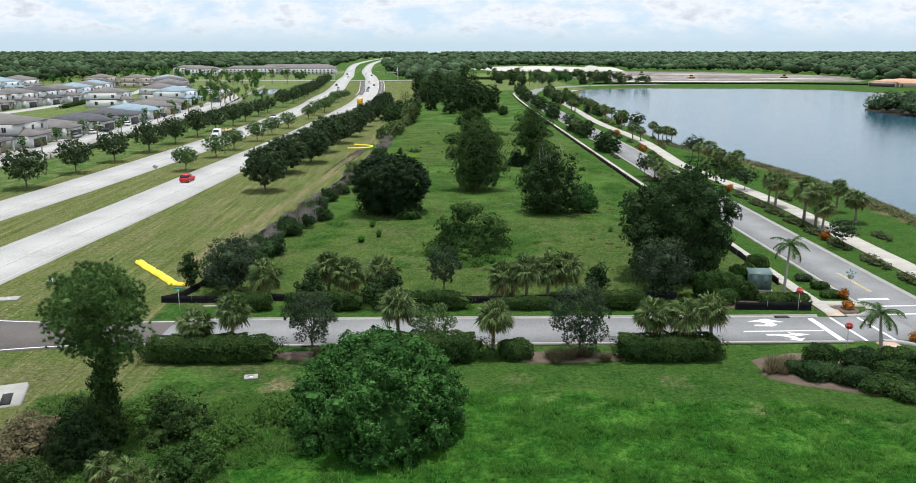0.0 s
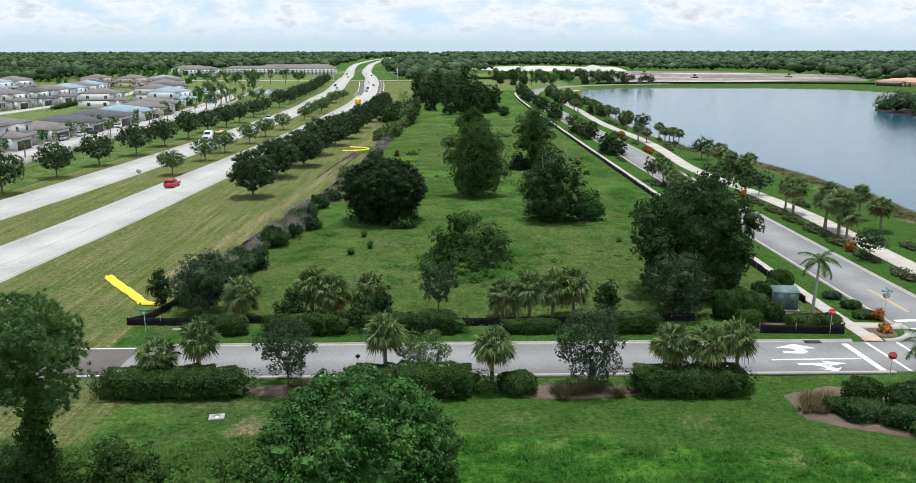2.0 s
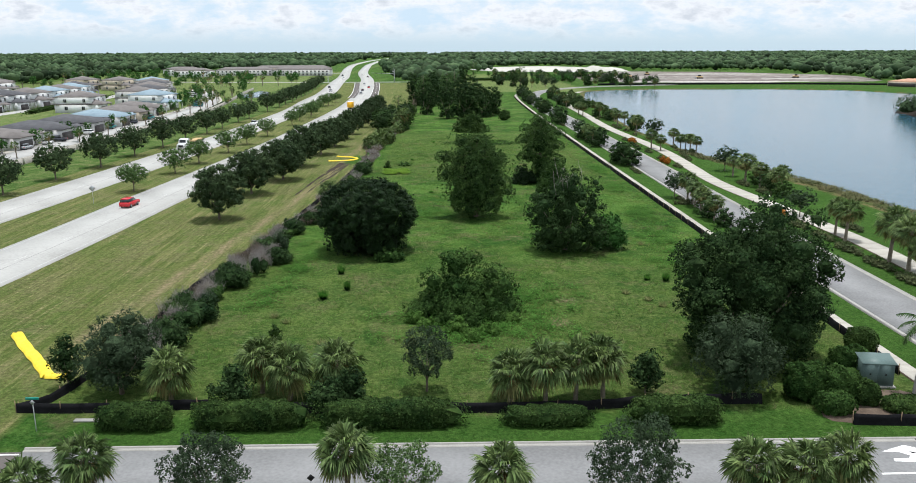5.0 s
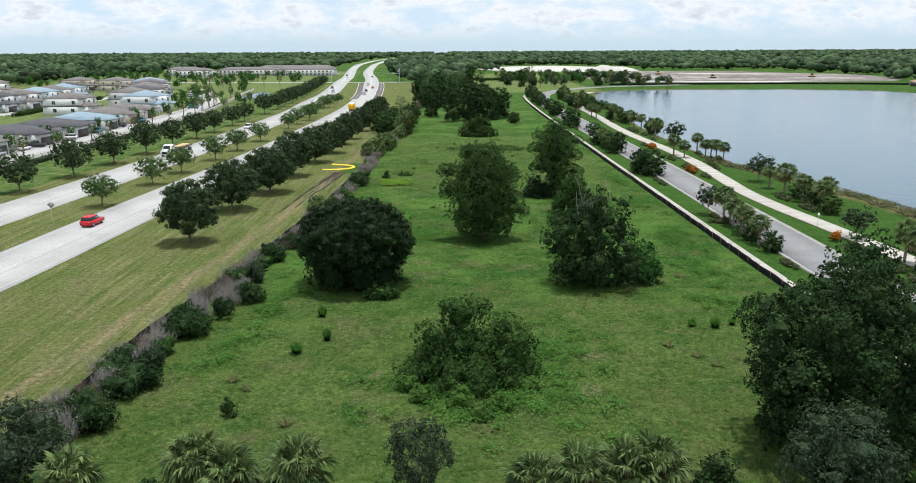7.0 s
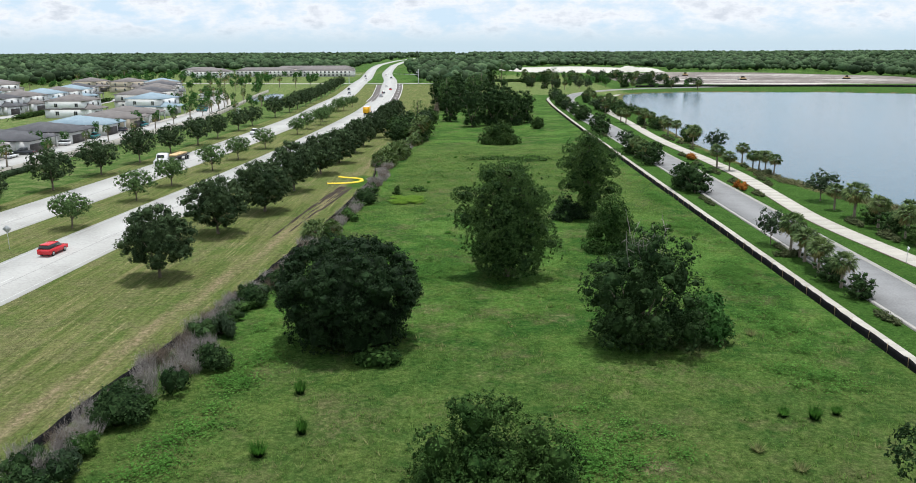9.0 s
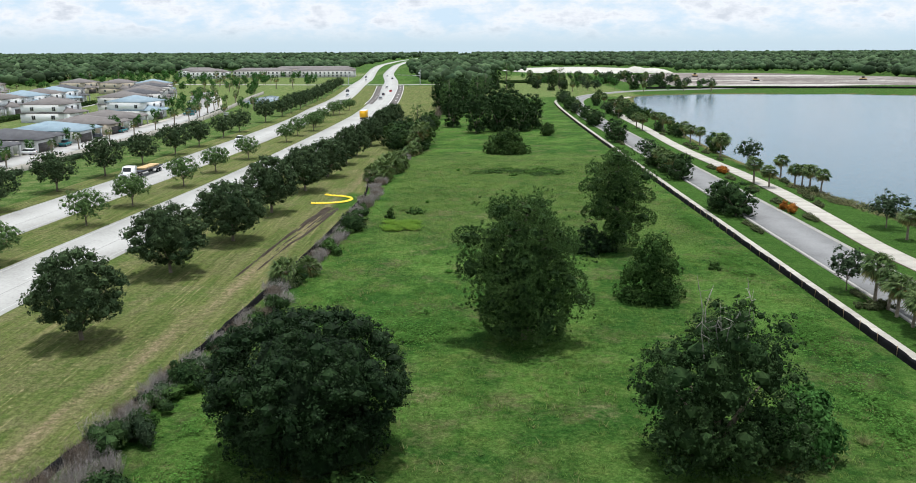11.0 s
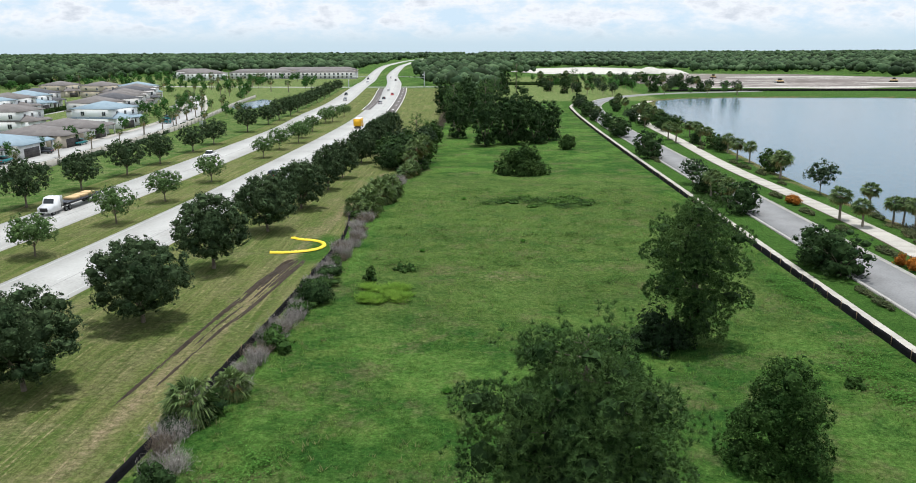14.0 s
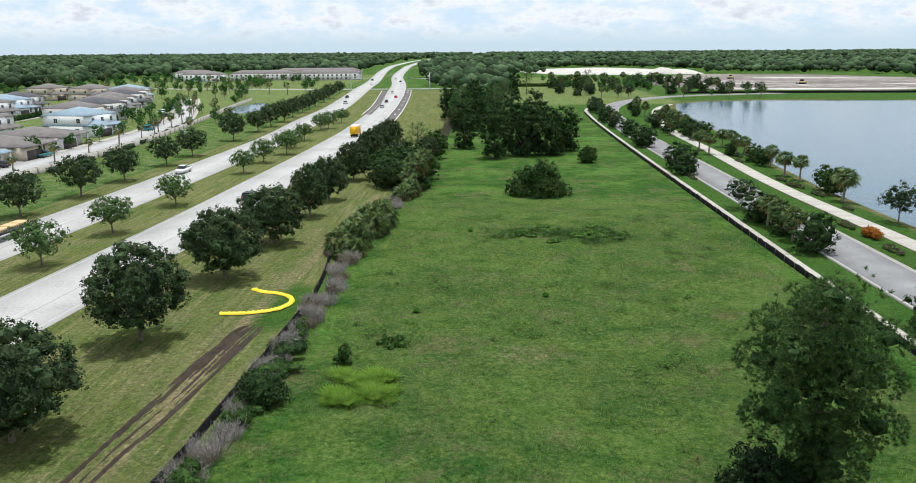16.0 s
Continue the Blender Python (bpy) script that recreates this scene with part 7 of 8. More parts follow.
s_ = Soup(); s_.add([(-1.6, -2.4, -0.2), (1.4, -2.4, -0.2), (1.4, 1.8, -0.2), (-1.6, 1.8, -0.2), (-1.5, -2.3, 0.1), (1.1, -2.3, 0.1), (1.3, 1.7, 0.35), (-1.0, 1.7, 0.35)], None, [(3, 2, 1, 0), (4, 5, 6, 7), (0, 1, 5, 4), (1, 2, 6, 5), (2, 3, 7, 6), (3, 0, 4, 7)]); s_.make("apron", M["kerb"], t_)
s_ = Soup(); s_.box(-0.35, -2.2, 0.05, 0.45, 0.6, 0.24); s_.make("grate", M["black"], t_)
s_ = Soup(); s_.box(-28.75, 104.55, -0.05, -24.0, 105.0, 0.06); s_.make("x", M["kerb"]).name = "concrete_strip"
tagged(bpy.data.objects["concrete_strip"], "narrow pale concrete strip in the verge", "kerb", "", "structure")


# ---- houses ----
def window(parent, x, y, z, w, h, face):
    """Framed pane on the wall facing -y (face 0), +x (1), +y (2) or -x (3)."""
    e = new("window"); e.parent = parent
    e.matrix_basis = pose(x, y, z, 0, 0, (0, 90, 180, 270)[face])
    f = Soup()
    for x0, z0, x1, z1 in ((-w / 2 - 0.1, -h / 2 - 0.1, w / 2 + 0.1, -h / 2), (-w / 2 - 0.1, h / 2, w / 2 + 0.1, h / 2 + 0.1), (-w / 2 - 0.1, -h / 2, -w / 2, h / 2), (w / 2, -h / 2, w / 2 + 0.1, h / 2), (-0.03, -h / 2, 0.03, h / 2)):
        f.box(x0, -0.07, z0, x1, 0.0, z1)
    f.make("window_frame", M["trim"], e)
    p = Soup(); p.box(-w / 2, -0.03, -h / 2, w / 2, -0.005, h / 2); p.make("pane", M["glass"], e)


def hip_roof(soup, x0, y0, x1, y1, z, rise, over=0.5):
    x0, y0, x1, y1 = x0 - over, y0 - over, x1 + over, y1 + over
    w, d = x1 - x0, y1 - y0
    if w > d:
        r0, r1 = (x0 + d / 2, (y0 + y1) / 2), (x1 - d / 2, (y0 + y1) / 2)
    else:
        r0, r1 = ((x0 + x1) / 2, y0 + w / 2), ((x0 + x1) / 2, y1 - w / 2)
    V = [(x0, y0, z), (x1, y0, z), (x1, y1, z), (x0, y1, z), (x0, y0, z + 0.2), (x1, y0, z + 0.2), (x1, y1, z + 0.2), (x0, y1, z + 0.2), (*r0, z + rise), (*r1, z + rise)]
    if w > d:
        soup.add(V, [(4, 8, 7), (5, 6, 9)], [(3, 2, 1, 0), (0, 1, 5, 4), (1, 2, 6, 5), (2, 3, 7, 6), (3, 0, 4, 7), (4, 5, 9, 8), (6, 7, 8, 9)])
    else:
        soup.add(V, [(4, 5, 8), (6, 7, 9)], [(3, 2, 1, 0), (0, 1, 5, 4), (1, 2, 6, 5), (2, 3, 7, 6), (3, 0, 4, 7), (5, 6, 9, 8), (7, 4, 8, 9)])


def house(x, y, rz, w, d, storeys, wall, roof, label, group="", low=True):
    """Front towards -y before turning: garage wing, porch, hip roofs, framed windows."""
    t = thing("house", x, y, 0, rz, label, "house", group)
    t.scale = (1.16, 1.16, 1.16)
    H1, H2 = 3.0, 5.9
    s = Soup()
    s.box(-w / 2, -d / 2, -0.2, w / 2, d / 2, H1)
    s.box(-w / 2, -d / 2 - 3.2, -0.2, -w / 2 + w * 0.46, -d / 2, H1)
    s.make("wall", M[wall], t)
    r = Soup()
    hip_roof(r, -w / 2, -d / 2, w / 2, d / 2, H1, 2.2)
    hip_roof(r, -w / 2, -d / 2 - 3.2, -w / 2 + w * 0.46, 1.0, H1 + 0.01, 1.9)
    r.make("roof", M[roof], t)
    g = Soup(); g.box(-w / 2 + 0.5, -d / 2 - 3.26, 0.0, -w / 2 + w * 0.46 - 0.5, -d / 2 - 3.2, 2.25); gd = g.make("garage_door", M["garage"], t)
    for k in range(1, 4):
        q = Soup(); q.box(-w / 2 + 0.5, -d / 2 - 3.275, k * 0.56 - 0.02, -w / 2 + w * 0.46 - 0.5, -d / 2 - 3.26, k * 0.56 + 0.02); q.make("panel_joint", M["black"], gd)
    q = Soup(); q.box(0.6, -d / 2 - 0.05, 0.0, 1.6, -d / 2, 2.15); q.make("front_door", M["garage"], t)
    for px in (0.1, w / 2 - 0.3):
        q = Soup(); q.box(px - 0.2, -d / 2 - 1.9, -0.1, px + 0.2, -d / 2 - 1.5, 2.7); q.make("porch_post", M["trim"], t)
    q = Soup(); hip_roof(q, -w * 0.04, -d / 2 - 1.9, w / 2, -d / 2, 2.7, 0.9, 0.25); q.make("porch_roof", M[roof], t)
    window(t, w * 0.3, -d / 2, 1.6, 1.5, 1.3, 0)
    for yy in (-d * 0.25, d * 0.2):
        window(t, w / 2, yy, 1.6, 1.2, 1.3, 1); window(t, -w / 2, yy, 1.6, 1.2, 1.3, 3)
    if storeys > 1:
        s = Soup(); s.box(-w / 2 + 0.15, -d / 2 + 0.4, H1, w / 2 - 0.15, d / 2 - 0.3, H2); s.make("upper_wall", M[wall], t)
        r = Soup(); hip_roof(r, -w / 2 + 0.15, -d / 2 + 0.4, w / 2 - 0.15, d / 2 - 0.3, H2, 2.3); r.make("upper_roof", M[roof], t)
        for xx in (-w * 0.3, 0.0, w * 0.3):
            window(t, xx, -d / 2 + 0.4, 4.5, 1.1, 1.3, 0)
        for yy in (-d * 0.28, d * 0.22):
            window(t, w / 2 - 0.15, yy, 4.5, 1.1, 1.2, 1); window(t, -w / 2 + 0.15, yy, 4.5, 1.1, 1.2, 3)
    return t


LB = {"stucco_w": "white", "stucco_g": "grey", "stucco_t": "tan", "roof_b": "brown", "roof_d": "dark grey", "roof_blue": "blue", "roof_tile": "orange"}


def place_house(x, y, rz, w, d, st, wall, roof, grp="houses of the new estate"):
    house(x, y, rz, w, d, st, wall, roof, f"{'two-storey' if st > 1 else 'single-storey'} {LB[wall]} stucco house with {LB[roof]} hip roof", grp)


for x_, y_, st_, wa_, ro_ in ((-136, 214, 1, "stucco_g", "roof_b"), (-136, 238, 1, "stucco_t", "roof_d"), (-135, 262, 2, "stucco_g", "roof_b"), (-135, 286, 1, "stucco_g", "roof_b"), (-134, 310, 1, "stucco_g", "roof_d"), (-134, 334, 1, "stucco_g", "roof_d"), (-134, 358, 1, "stucco_g", "roof_blue"), (-135, 382, 1, "stucco_t", "roof_b"), (-138, 406, 1, "stucco_g", "roof_b")):
    place_house(x_, y_, 90, 16, 17, st_, wa_, ro_)
for x_, y_, rz_, st_, wa_, ro_ in ((-141, 441, 80, 2, "stucco_w", "roof_blue"), (-170, 428, 90, 2, "stucco_w", "roof_b"), (-160, 474, 70, 2, "stucco_g", "roof_b"), (-164, 499, 70, 2, "stucco_g", "roof_d"), (-171, 520, 70, 2, "stucco_g", "roof_b"), (-178, 542, 68, 2, "stucco_g", "roof_b"), (-186, 570, 66, 2, "stucco_g", "roof_d"), (-196, 598, 66, 2, "stucco_w", "roof_b"), (-207, 626, 66, 2, "stucco_w", "roof_blue")):
    place_house(x_, y_, rz_, 14, 15, st_, wa_, ro_)
for x_, y_, wa_, ro_ in ((-222, 384, "stucco_g", "roof_b"), (-219, 404, "stucco_g", "roof_b"), (-216, 424, "stucco_w", "roof_b"), (-214, 444, "stucco_w", "roof_d"), (-213, 464, "stucco_w", "roof_b"), (-213, 484, "stucco_w", "roof_blue"), (-215, 504, "stucco_w", "roof_b"), (-219, 525, "stucco_w", "roof_blue"), (-226, 547, "stucco_g", "roof_d")):
    place_house(x_, y_, 85, 13.5, 15, 2, wa_, ro_)
for x_, y_, rz_, wa_, ro_ in ((-232, 632, 70, "stucco_t", "roof_b"), (-262, 640, 80, "stucco_t", "roof_b"), (-300, 540, 80, "stucco_w", "roof_blue"), (-296, 562, 80, "stucco_w", "roof_blue"), (-296, 586, 80, "stucco_w", "roof_b"), (-306, 516, 80, "stucco_w", "roof_blue"), (-330, 610, 80, "stucco_w", "roof_blue"), (-310, 612, 80, "stucco_t", "roof_b"), (-345, 560, 80, "stucco_w", "roof_blue")):
    place_house(x_, y_, rz_, 16, 15, 2, wa_, ro_)
place_house(-420, 760, 60, 22, 16, 1, "stucco_t", "roof_tile", "old houses among trees")
place_house(352, 622, -60, 40, 24, 1, "stucco_t", "roof_tile", "old houses among trees")
# estate streets, driveways and wall
EST = smooth_line([(-117.5, 190), (-117.5, 300), (-117.8, 390), (-120, 440), (-128, 490), (-143, 540), (-160, 590), (-178, 640)], 6)
slab("road_estate", EST, -4.2, 4.6, 0.05, M["street"], "pale estate street in front of the houses", "road")
slab("pavement_estate", EST, -7.0, -4.5, 0.09, M["walk"], "pale concrete pavement along the estate street", "pavement")
slab("pavement_estate_front", EST, 4.9, 6.6, 0.09, M["walk"], "pale concrete pavement along the estate street", "pavement")
EST2 = smooth_line([(-200, 380), (-198, 450), (-199, 500), (-205, 560), (-215, 600)], 5)
slab("road_estate_back", EST2, -4, 4, 0.05, M["street"], "pale estate street between house rows", "road")
for y_ in (214, 238, 262, 286, 310, 334, 358, 382, 406):
    s_ = Soup(); s_.box(-124.6, y_ - 8.2, -0.1, -121.9, y_ - 1.2, 0.07); 
    tagged(s_.make("driveway", M["walk"]), "pale concrete driveway before a house", "driveway", "", "structure")
t_ = thing("estate_wall", -106.2, 225, 0, 0, "long pale rendered estate wall with piers", "wall")
WALL = smooth_line([(0, 0), (0, 120), (-0.6, 170), (-4, 215), (-12, 275), (-21, 335), (-28, 395)], 6)
s_ = Soup(); strip_soup(s_, WALL, -0.12, 0.12, 1.5, -0.2); s_.make("panel_run", M["walk"], t_)
me_ = None
seg_ = np.linalg.norm(np.diff(WALL, axis=0), axis=1); cum_ = np.concatenate(([0], np.cumsum(seg_)))
for a_ in np.arange(0, cum_[-1], 6.0):
    if me_ is None:
        q_ = Soup(); q_.box(-0.28, -0.28, -0.2, 0.28, 0.28, 1.7, 0.06); ob_ = q_.make("pier", M["walk"], t_); me_ = ob_.data
    else:
        ob_ = new("pier", me_); ob_.parent = t_
    ob_.location = (np.interp(a_, cum_, WALL[:, 0]), np.interp(a_, cum_, WALL[:, 1]), 0)
re_ = np.random.default_rng(520)
yt = [leafy_tree("young_tree", 4.6, 3.2, 1.2, M["bright"], 300, 0.5, 521, "young bright-green tree on the estate street", trunk=0.06, lobes=8, sub=0.28, group="young estate trees", x=-115.2, y=300, core=0.5), fan_palm("estate_palm", 3.8, 522, "young palm in an estate garden", -123.5, 284, 0, "young estate palms", fronds=16, spread=1.6, dead=2)]
for i_ in range(44):
    y_ = 232 + i_ * 9.3 + re_.uniform(-2, 2)
    x_ = float(np.interp(y_, EST[:, 1], EST[:, 0])) + (4.4 if i_ % 2 else -5.0) + re_.uniform(-0.6, 0.6)
    scatter(yt[i_ % 2], [(x_, y_)], re_, 0.8, 1.25)
for i_ in range(90):
    y_ = 440 + re_.uniform(0, 420); x_ = -128 + re_.uniform(-10, 36) - (y_ - 440) * 0.22
    scatter(yt[i_ % 2], [(x_, y_)], re_, 0.8, 1.4)
for i_ in range(120):
    y_ = re_.uniform(640, 930); x_ = re_.uniform(-330, -110) - (y_ - 640) * 0.12
    scatter(yt[0] if i_ % 4 else yt[1], [(x_, y_)], re_, 1.0, 1.9)
eh_ = hedge("estate_hedge", -195, 470, 140, 3.0, 1.8, 525, "long green hedge between two rows of houses", "hedge", 0.8, 0.3); eh_.matrix_basis = pose(-194, 472, 0, 0, 0, 97)
wh = hedge("wall_shrubs", -110.6, 262, 9, 1.6, 1.2, 523, "low mixed shrubs along the estate wall", "grey_leaf", 0.36, 0.22)
wh["group"] = "shrubs along the estate wall"; wh.matrix_basis = pose(-104.4, 262, 0, 0, 0, 90)
for k_ in range(17):
    c_ = copy_thing(wh, pose(-104.2 - max(0, k_ - 10) * 2.0, 240 + k_ * 14.5, 0, 0, 0, 90 + re_.uniform(-4, 4) + (7 if k_ > 10 else 0)))
# retention pond and apartment block
patch_ground("pond", -119, 562, 7.5, 38, 0.02, M["water"], "small pond on the estate lawn", "pond", 524, 0.2, 36, 8, "structure")
for k_, (x_, y_, w_, rz_, wa_) in enumerate(((-152, 930, 62, 4, "stucco_g"), (-215, 935, 60, 4, "stucco_g"), (-178, 1010, 90, 4, "stucco_t"), (-262, 905, 38, -6, "stucco_w"), (-290, 960, 40, -6, "stucco_w"))):
    t_ = thing("apartment_block", x_, y_, 0, rz_, "long two-storey apartment block with grey hip roof", "apartment block", "apartment blocks")
    s_ = Soup(); s_.box(-w_ / 2, -9, -0.2, w_ / 2, 9, 6.0); s_.make("wall", M[wa_], t_)
    s_ = Soup(); hip_roof(s_, -w_ / 2, -9, w_ / 2, 9, 6.0, 3.4, 0.9); s_.make("roof", M["roof_b"], t_)
    for fl_ in (1.7, 4.5):
        for x2_ in np.arange(-w_ / 2 + 2.5, w_ / 2 - 1.5, 4.2):
            window(t_, float(x2_), -9, fl_, 1.6, 1.6, 0)
# signal mast at the far junction
t_ = thing("signal_mast", -42, 742, 0, 0, "tall grey traffic-signal mast with a long arm", "traffic signal")
s_ = Soup(); s_.tube([(0, 0, -0.5), (0, 0, 11.5)], [0.35, 0.22], 10); s_.make("pole", M["metal"], t_)
s_ = Soup(); s_.tube([(0, 0, 7.2), (-20, 0, 8.0)], [0.22, 0.1], 8); s_.make("arm", M["metal"], t_)
for x_ in (-7, -11, -15):
    q_ = Soup(); q_.box(x_ - 0.25, -0.25, 7.1, x_ + 0.25, 0.15, 8.4, 0.04); q_.make("signal_head", M["black"], t_)
q_ = Soup(); q_.box(-1.6, -0.6, 8.6, -0.4, 0.6, 9.6); q_.make("sign_panel", M["sign_back"], t_)
t_ = thing("signal_mast", -100, 752, 0, 180, "tall grey traffic-signal mast with a long arm", "traffic signal")
s_ = Soup(); s_.tube([(0, 0, -0.5), (0, 0, 10.5)], [0.3, 0.2], 10); s_.make("pole", M["metal"], t_)
s_ = Soup(); s_.tube([(0, 0, 7.2), (-16, 0, 7.8)], [0.2, 0.1], 8); s_.make("arm", M["metal"], t_)


# ---- vehicles ----
def wheel(parent, x, y, r, w):
    e = new("wheel"); e.parent = parent; e.matrix_basis = pose(x, y, r, 0, 90, 0)
    s = Soup(); s.tube([(0, 0, -w / 2), (0, 0, -w / 2 + 0.03), (0, 0, w / 2 - 0.03), (0, 0, w / 2)], [r * 0.85, r, r, r * 0.85], 14); s.make("tyre", M["black"], e)
    s = Soup(); s.tube([(0, 0, -w / 2 - 0.01), (0, 0, w / 2 + 0.01)], [r * 0.58, r * 0.58], 10); s.make("rim", M["metal"], e)


def profile_body(soup, prof, half, z0, inset=0.12, top_from=1.0):
    """A car shell from its side profile (y, z), narrowing above the belt."""
    n = len(prof)
    V = []
    for sx in (-1, 1):
        for y, z in prof:
            V.append((sx * (half - (inset * 1.6 if z > top_from else 0.0)), y, z))
    Q = [(k, (k + 1) % n, n + (k + 1) % n, n + k) for k in range(n)]
    bmx = bmesh.new()
    vs = [bmx.verts.new(v) for v in V]
    bmx.faces.new(vs[:n][::-1]); bmx.faces.new(vs[n:])
    for q in Q:
        bmx.faces.new([vs[i] for i in q])
    bmesh.ops.recalc_face_normals(bmx, faces=bmx.faces[:])
    bmesh.ops.bevel(bmx, geom=bmx.edges[:], offset=0.05, segments=2, affect="EDGES")
    bmesh.ops.triangulate(bmx, faces=bmx.faces[:])
    bmx.verts.index_update()
    soup.add([v.co[:] for v in bmx.verts], [[v.index for v in f.verts] for f in bmx.faces]); bmx.free()


def car(x, y, rz, kind, paint, label, group=""):
    """Nose towards +y before turning."""
    t = thing("pickup_truck" if kind == "pickup" else "car", x, y, 0.06, rz, label, "pickup truck" if kind == "pickup" else "car", group)
    b = Soup()
    if kind == "pickup":
        profile_body(b, [(-2.85, 0.45), (2.8, 0.45), (2.85, 1.0), (1.6, 1.15), (-2.85, 1.15)], 0.98, 0, 0.0, 9)
        b2 = Soup(); profile_body(b2, [(-0.75, 1.12), (1.55, 1.12), (0.85, 1.82), (-0.6, 1.85)], 0.9, 0, 0.1, 1.5); wheels, r = (-1.85, 1.85), 0.42
    elif kind == "suv":
        profile_body(b, [(-2.3, 0.35), (2.3, 0.35), (2.32, 0.9), (1.15, 1.05), (-2.3, 1.08)], 0.93, 0, 0.0, 9)
        b2 = Soup(); profile_body(b2, [(-2.2, 1.05), (1.2, 1.02), (0.45, 1.62), (-1.9, 1.66)], 0.86, 0, 0.1, 1.4); wheels, r = (-1.4, 1.4), 0.36
    else:
        profile_body(b, [(-2.3, 0.3), (2.3, 0.3), (2.32, 0.75), (1.0, 0.92), (-2.3, 0.95)], 0.9, 0, 0.0, 9)
        b2 = Soup(); profile_body(b2, [(-1.9, 0.92), (1.1, 0.9), (0.3, 1.4), (-1.2, 1.44)], 0.82, 0, 0.1, 1.2); wheels, r = (-1.4, 1.4), 0.33
    b.make("body", M[paint], t); cab = b2.make("cabin", M["glass"], t, "dark glazed cabin")
    ys = [v[1] for v in b2.v[0]]; zt = max(v[2] for v in b2.v[0])
    q = Soup(); top = [v for v in b2.v[0] if v[2] > zt - 0.12]
    q.box(-0.7, min(v[1] for v in top) - 0.05, zt - 0.05, 0.7, max(v[1] for v in top) - 0.02, zt + 0.02, 0.015); q.make("roof_panel", M[paint], cab)
    if kind == "pickup":
        q = Soup(); q.box(-0.82, -2.7, 1.1, 0.82, -0.85, 1.165); q.make("cargo_bed", M["black"], t)
    half = max(abs(v[0]) for v in b.v[0])
    L0, L1 = min(v[1] for v in b.v[0]), max(v[1] for v in b.v[0])
    for sx in (-1, 1):
        for yy in wheels:
            wheel(t, sx * (half - 0.1), yy, r, 0.24)
        q = Soup(); q.box(sx * half * 0.72 - 0.14, L0 - 0.015, 0.75, sx * half * 0.72 + 0.14, L0 + 0.03, 0.92); q.make("tail_light", M["red_sign"], t)
        q = Soup(); q.box(sx * half * 0.7 - 0.16, L1 - 0.03, 0.62, sx * half * 0.7 + 0.16, L1 + 0.015, 0.76); q.make("headlight", M["trim"], t)
    return t


def heading(line, y):
    i = int(np.argmin(np.abs(line[:, 1] - y)))
    d = line[min(i + 1, len(line) - 1)] - line[max(i - 1, 0)]
    return math.degrees(math.atan2(d[1], d[0])) - 90, np.interp(y, line[:, 1], line[:, 0])


def on_road(line, y, off, kind, paint, label, flip=False):
    h, x = heading(line, y)
    return car(x + off, y, h + (180 if flip else 0), kind, paint, label, "traffic on the highway")


on_road(LINE_A, 192, -1.6, "suv", "car_red", "red compact sport utility car on the highway")
for y_, off_, k_, p_, l_b in ((318, 2.4, "suv", "car_dark", "dark sport utility car on the highway"), (560, -1.6, "suv", "car_silver", "silver car queueing at the junction"), (600, -1.8, "sedan", "car_dark", "dark car queueing at the junction"), (640, 2.0, "sedan", "car_red", "red car queueing at the junction"), (690, -1.6, "suv", "white", "white car queueing at the junction"), (860, 1.8, "suv", "car_dark", "dark car far along the highway"), (930, -1.6, "suv", "white", "white car far along the highway")):
    on_road(LINE_A, y_, off_, k_, p_, l_b)
for y_, off_, k_, p_, l_b in ((352, -1.8, "pickup", "white", "white pickup truck coming down the highway"), (590, 1.8, "suv", "car_silver", "silver car coming down the highway"), (640, -1.8, "suv", "car_dark", "dark car coming down the highway"), (820, 1.8, "suv", "white", "white car far along the highway"), (900, -1.8, "pickup", "car_dark", "dark pickup far along the highway")):
    on_road(LINE_B, y_, off_, k_, p_, l_b, True)
for i_, (x_, y_, rz_, k_, p_) in enumerate(((-121.4, 300, 90, "pickup", "car_dark"), (-121.2, 293, 0, "sedan", "white"), (-121.5, 321, 90, "suv", "white"), (-121.0, 341, 5, "pickup", "car_teal"), (-121.4, 361, 90, "suv", "car_dark"), (-121.2, 381, 2, "pickup", "car_teal"), (-123.0, 452, 60, "pickup", "car_teal"), (-127.0, 466, 65, "pickup", "car_teal"), (-132, 480, 60, "pickup", "car_dark"), (-140, 512, -10, "sedan", "car_dark"), (-150, 532, 70, "suv", "white"), (-121.2, 280, 0, "suv", "car_silver"), (-156, 556, 70, "suv", "car_silver"), (-163, 575, 70, "pickup", "white"))):
    car(x_, y_, rz_, k_, p_, {"white": "white", "car_dark": "dark", "car_teal": "teal", "car_silver": "silver"}[p_] + " " + {"pickup": "pickup truck", "suv": "sport utility car", "sedan": "saloon car"}[k_] + " parked by a new house", "parked cars")


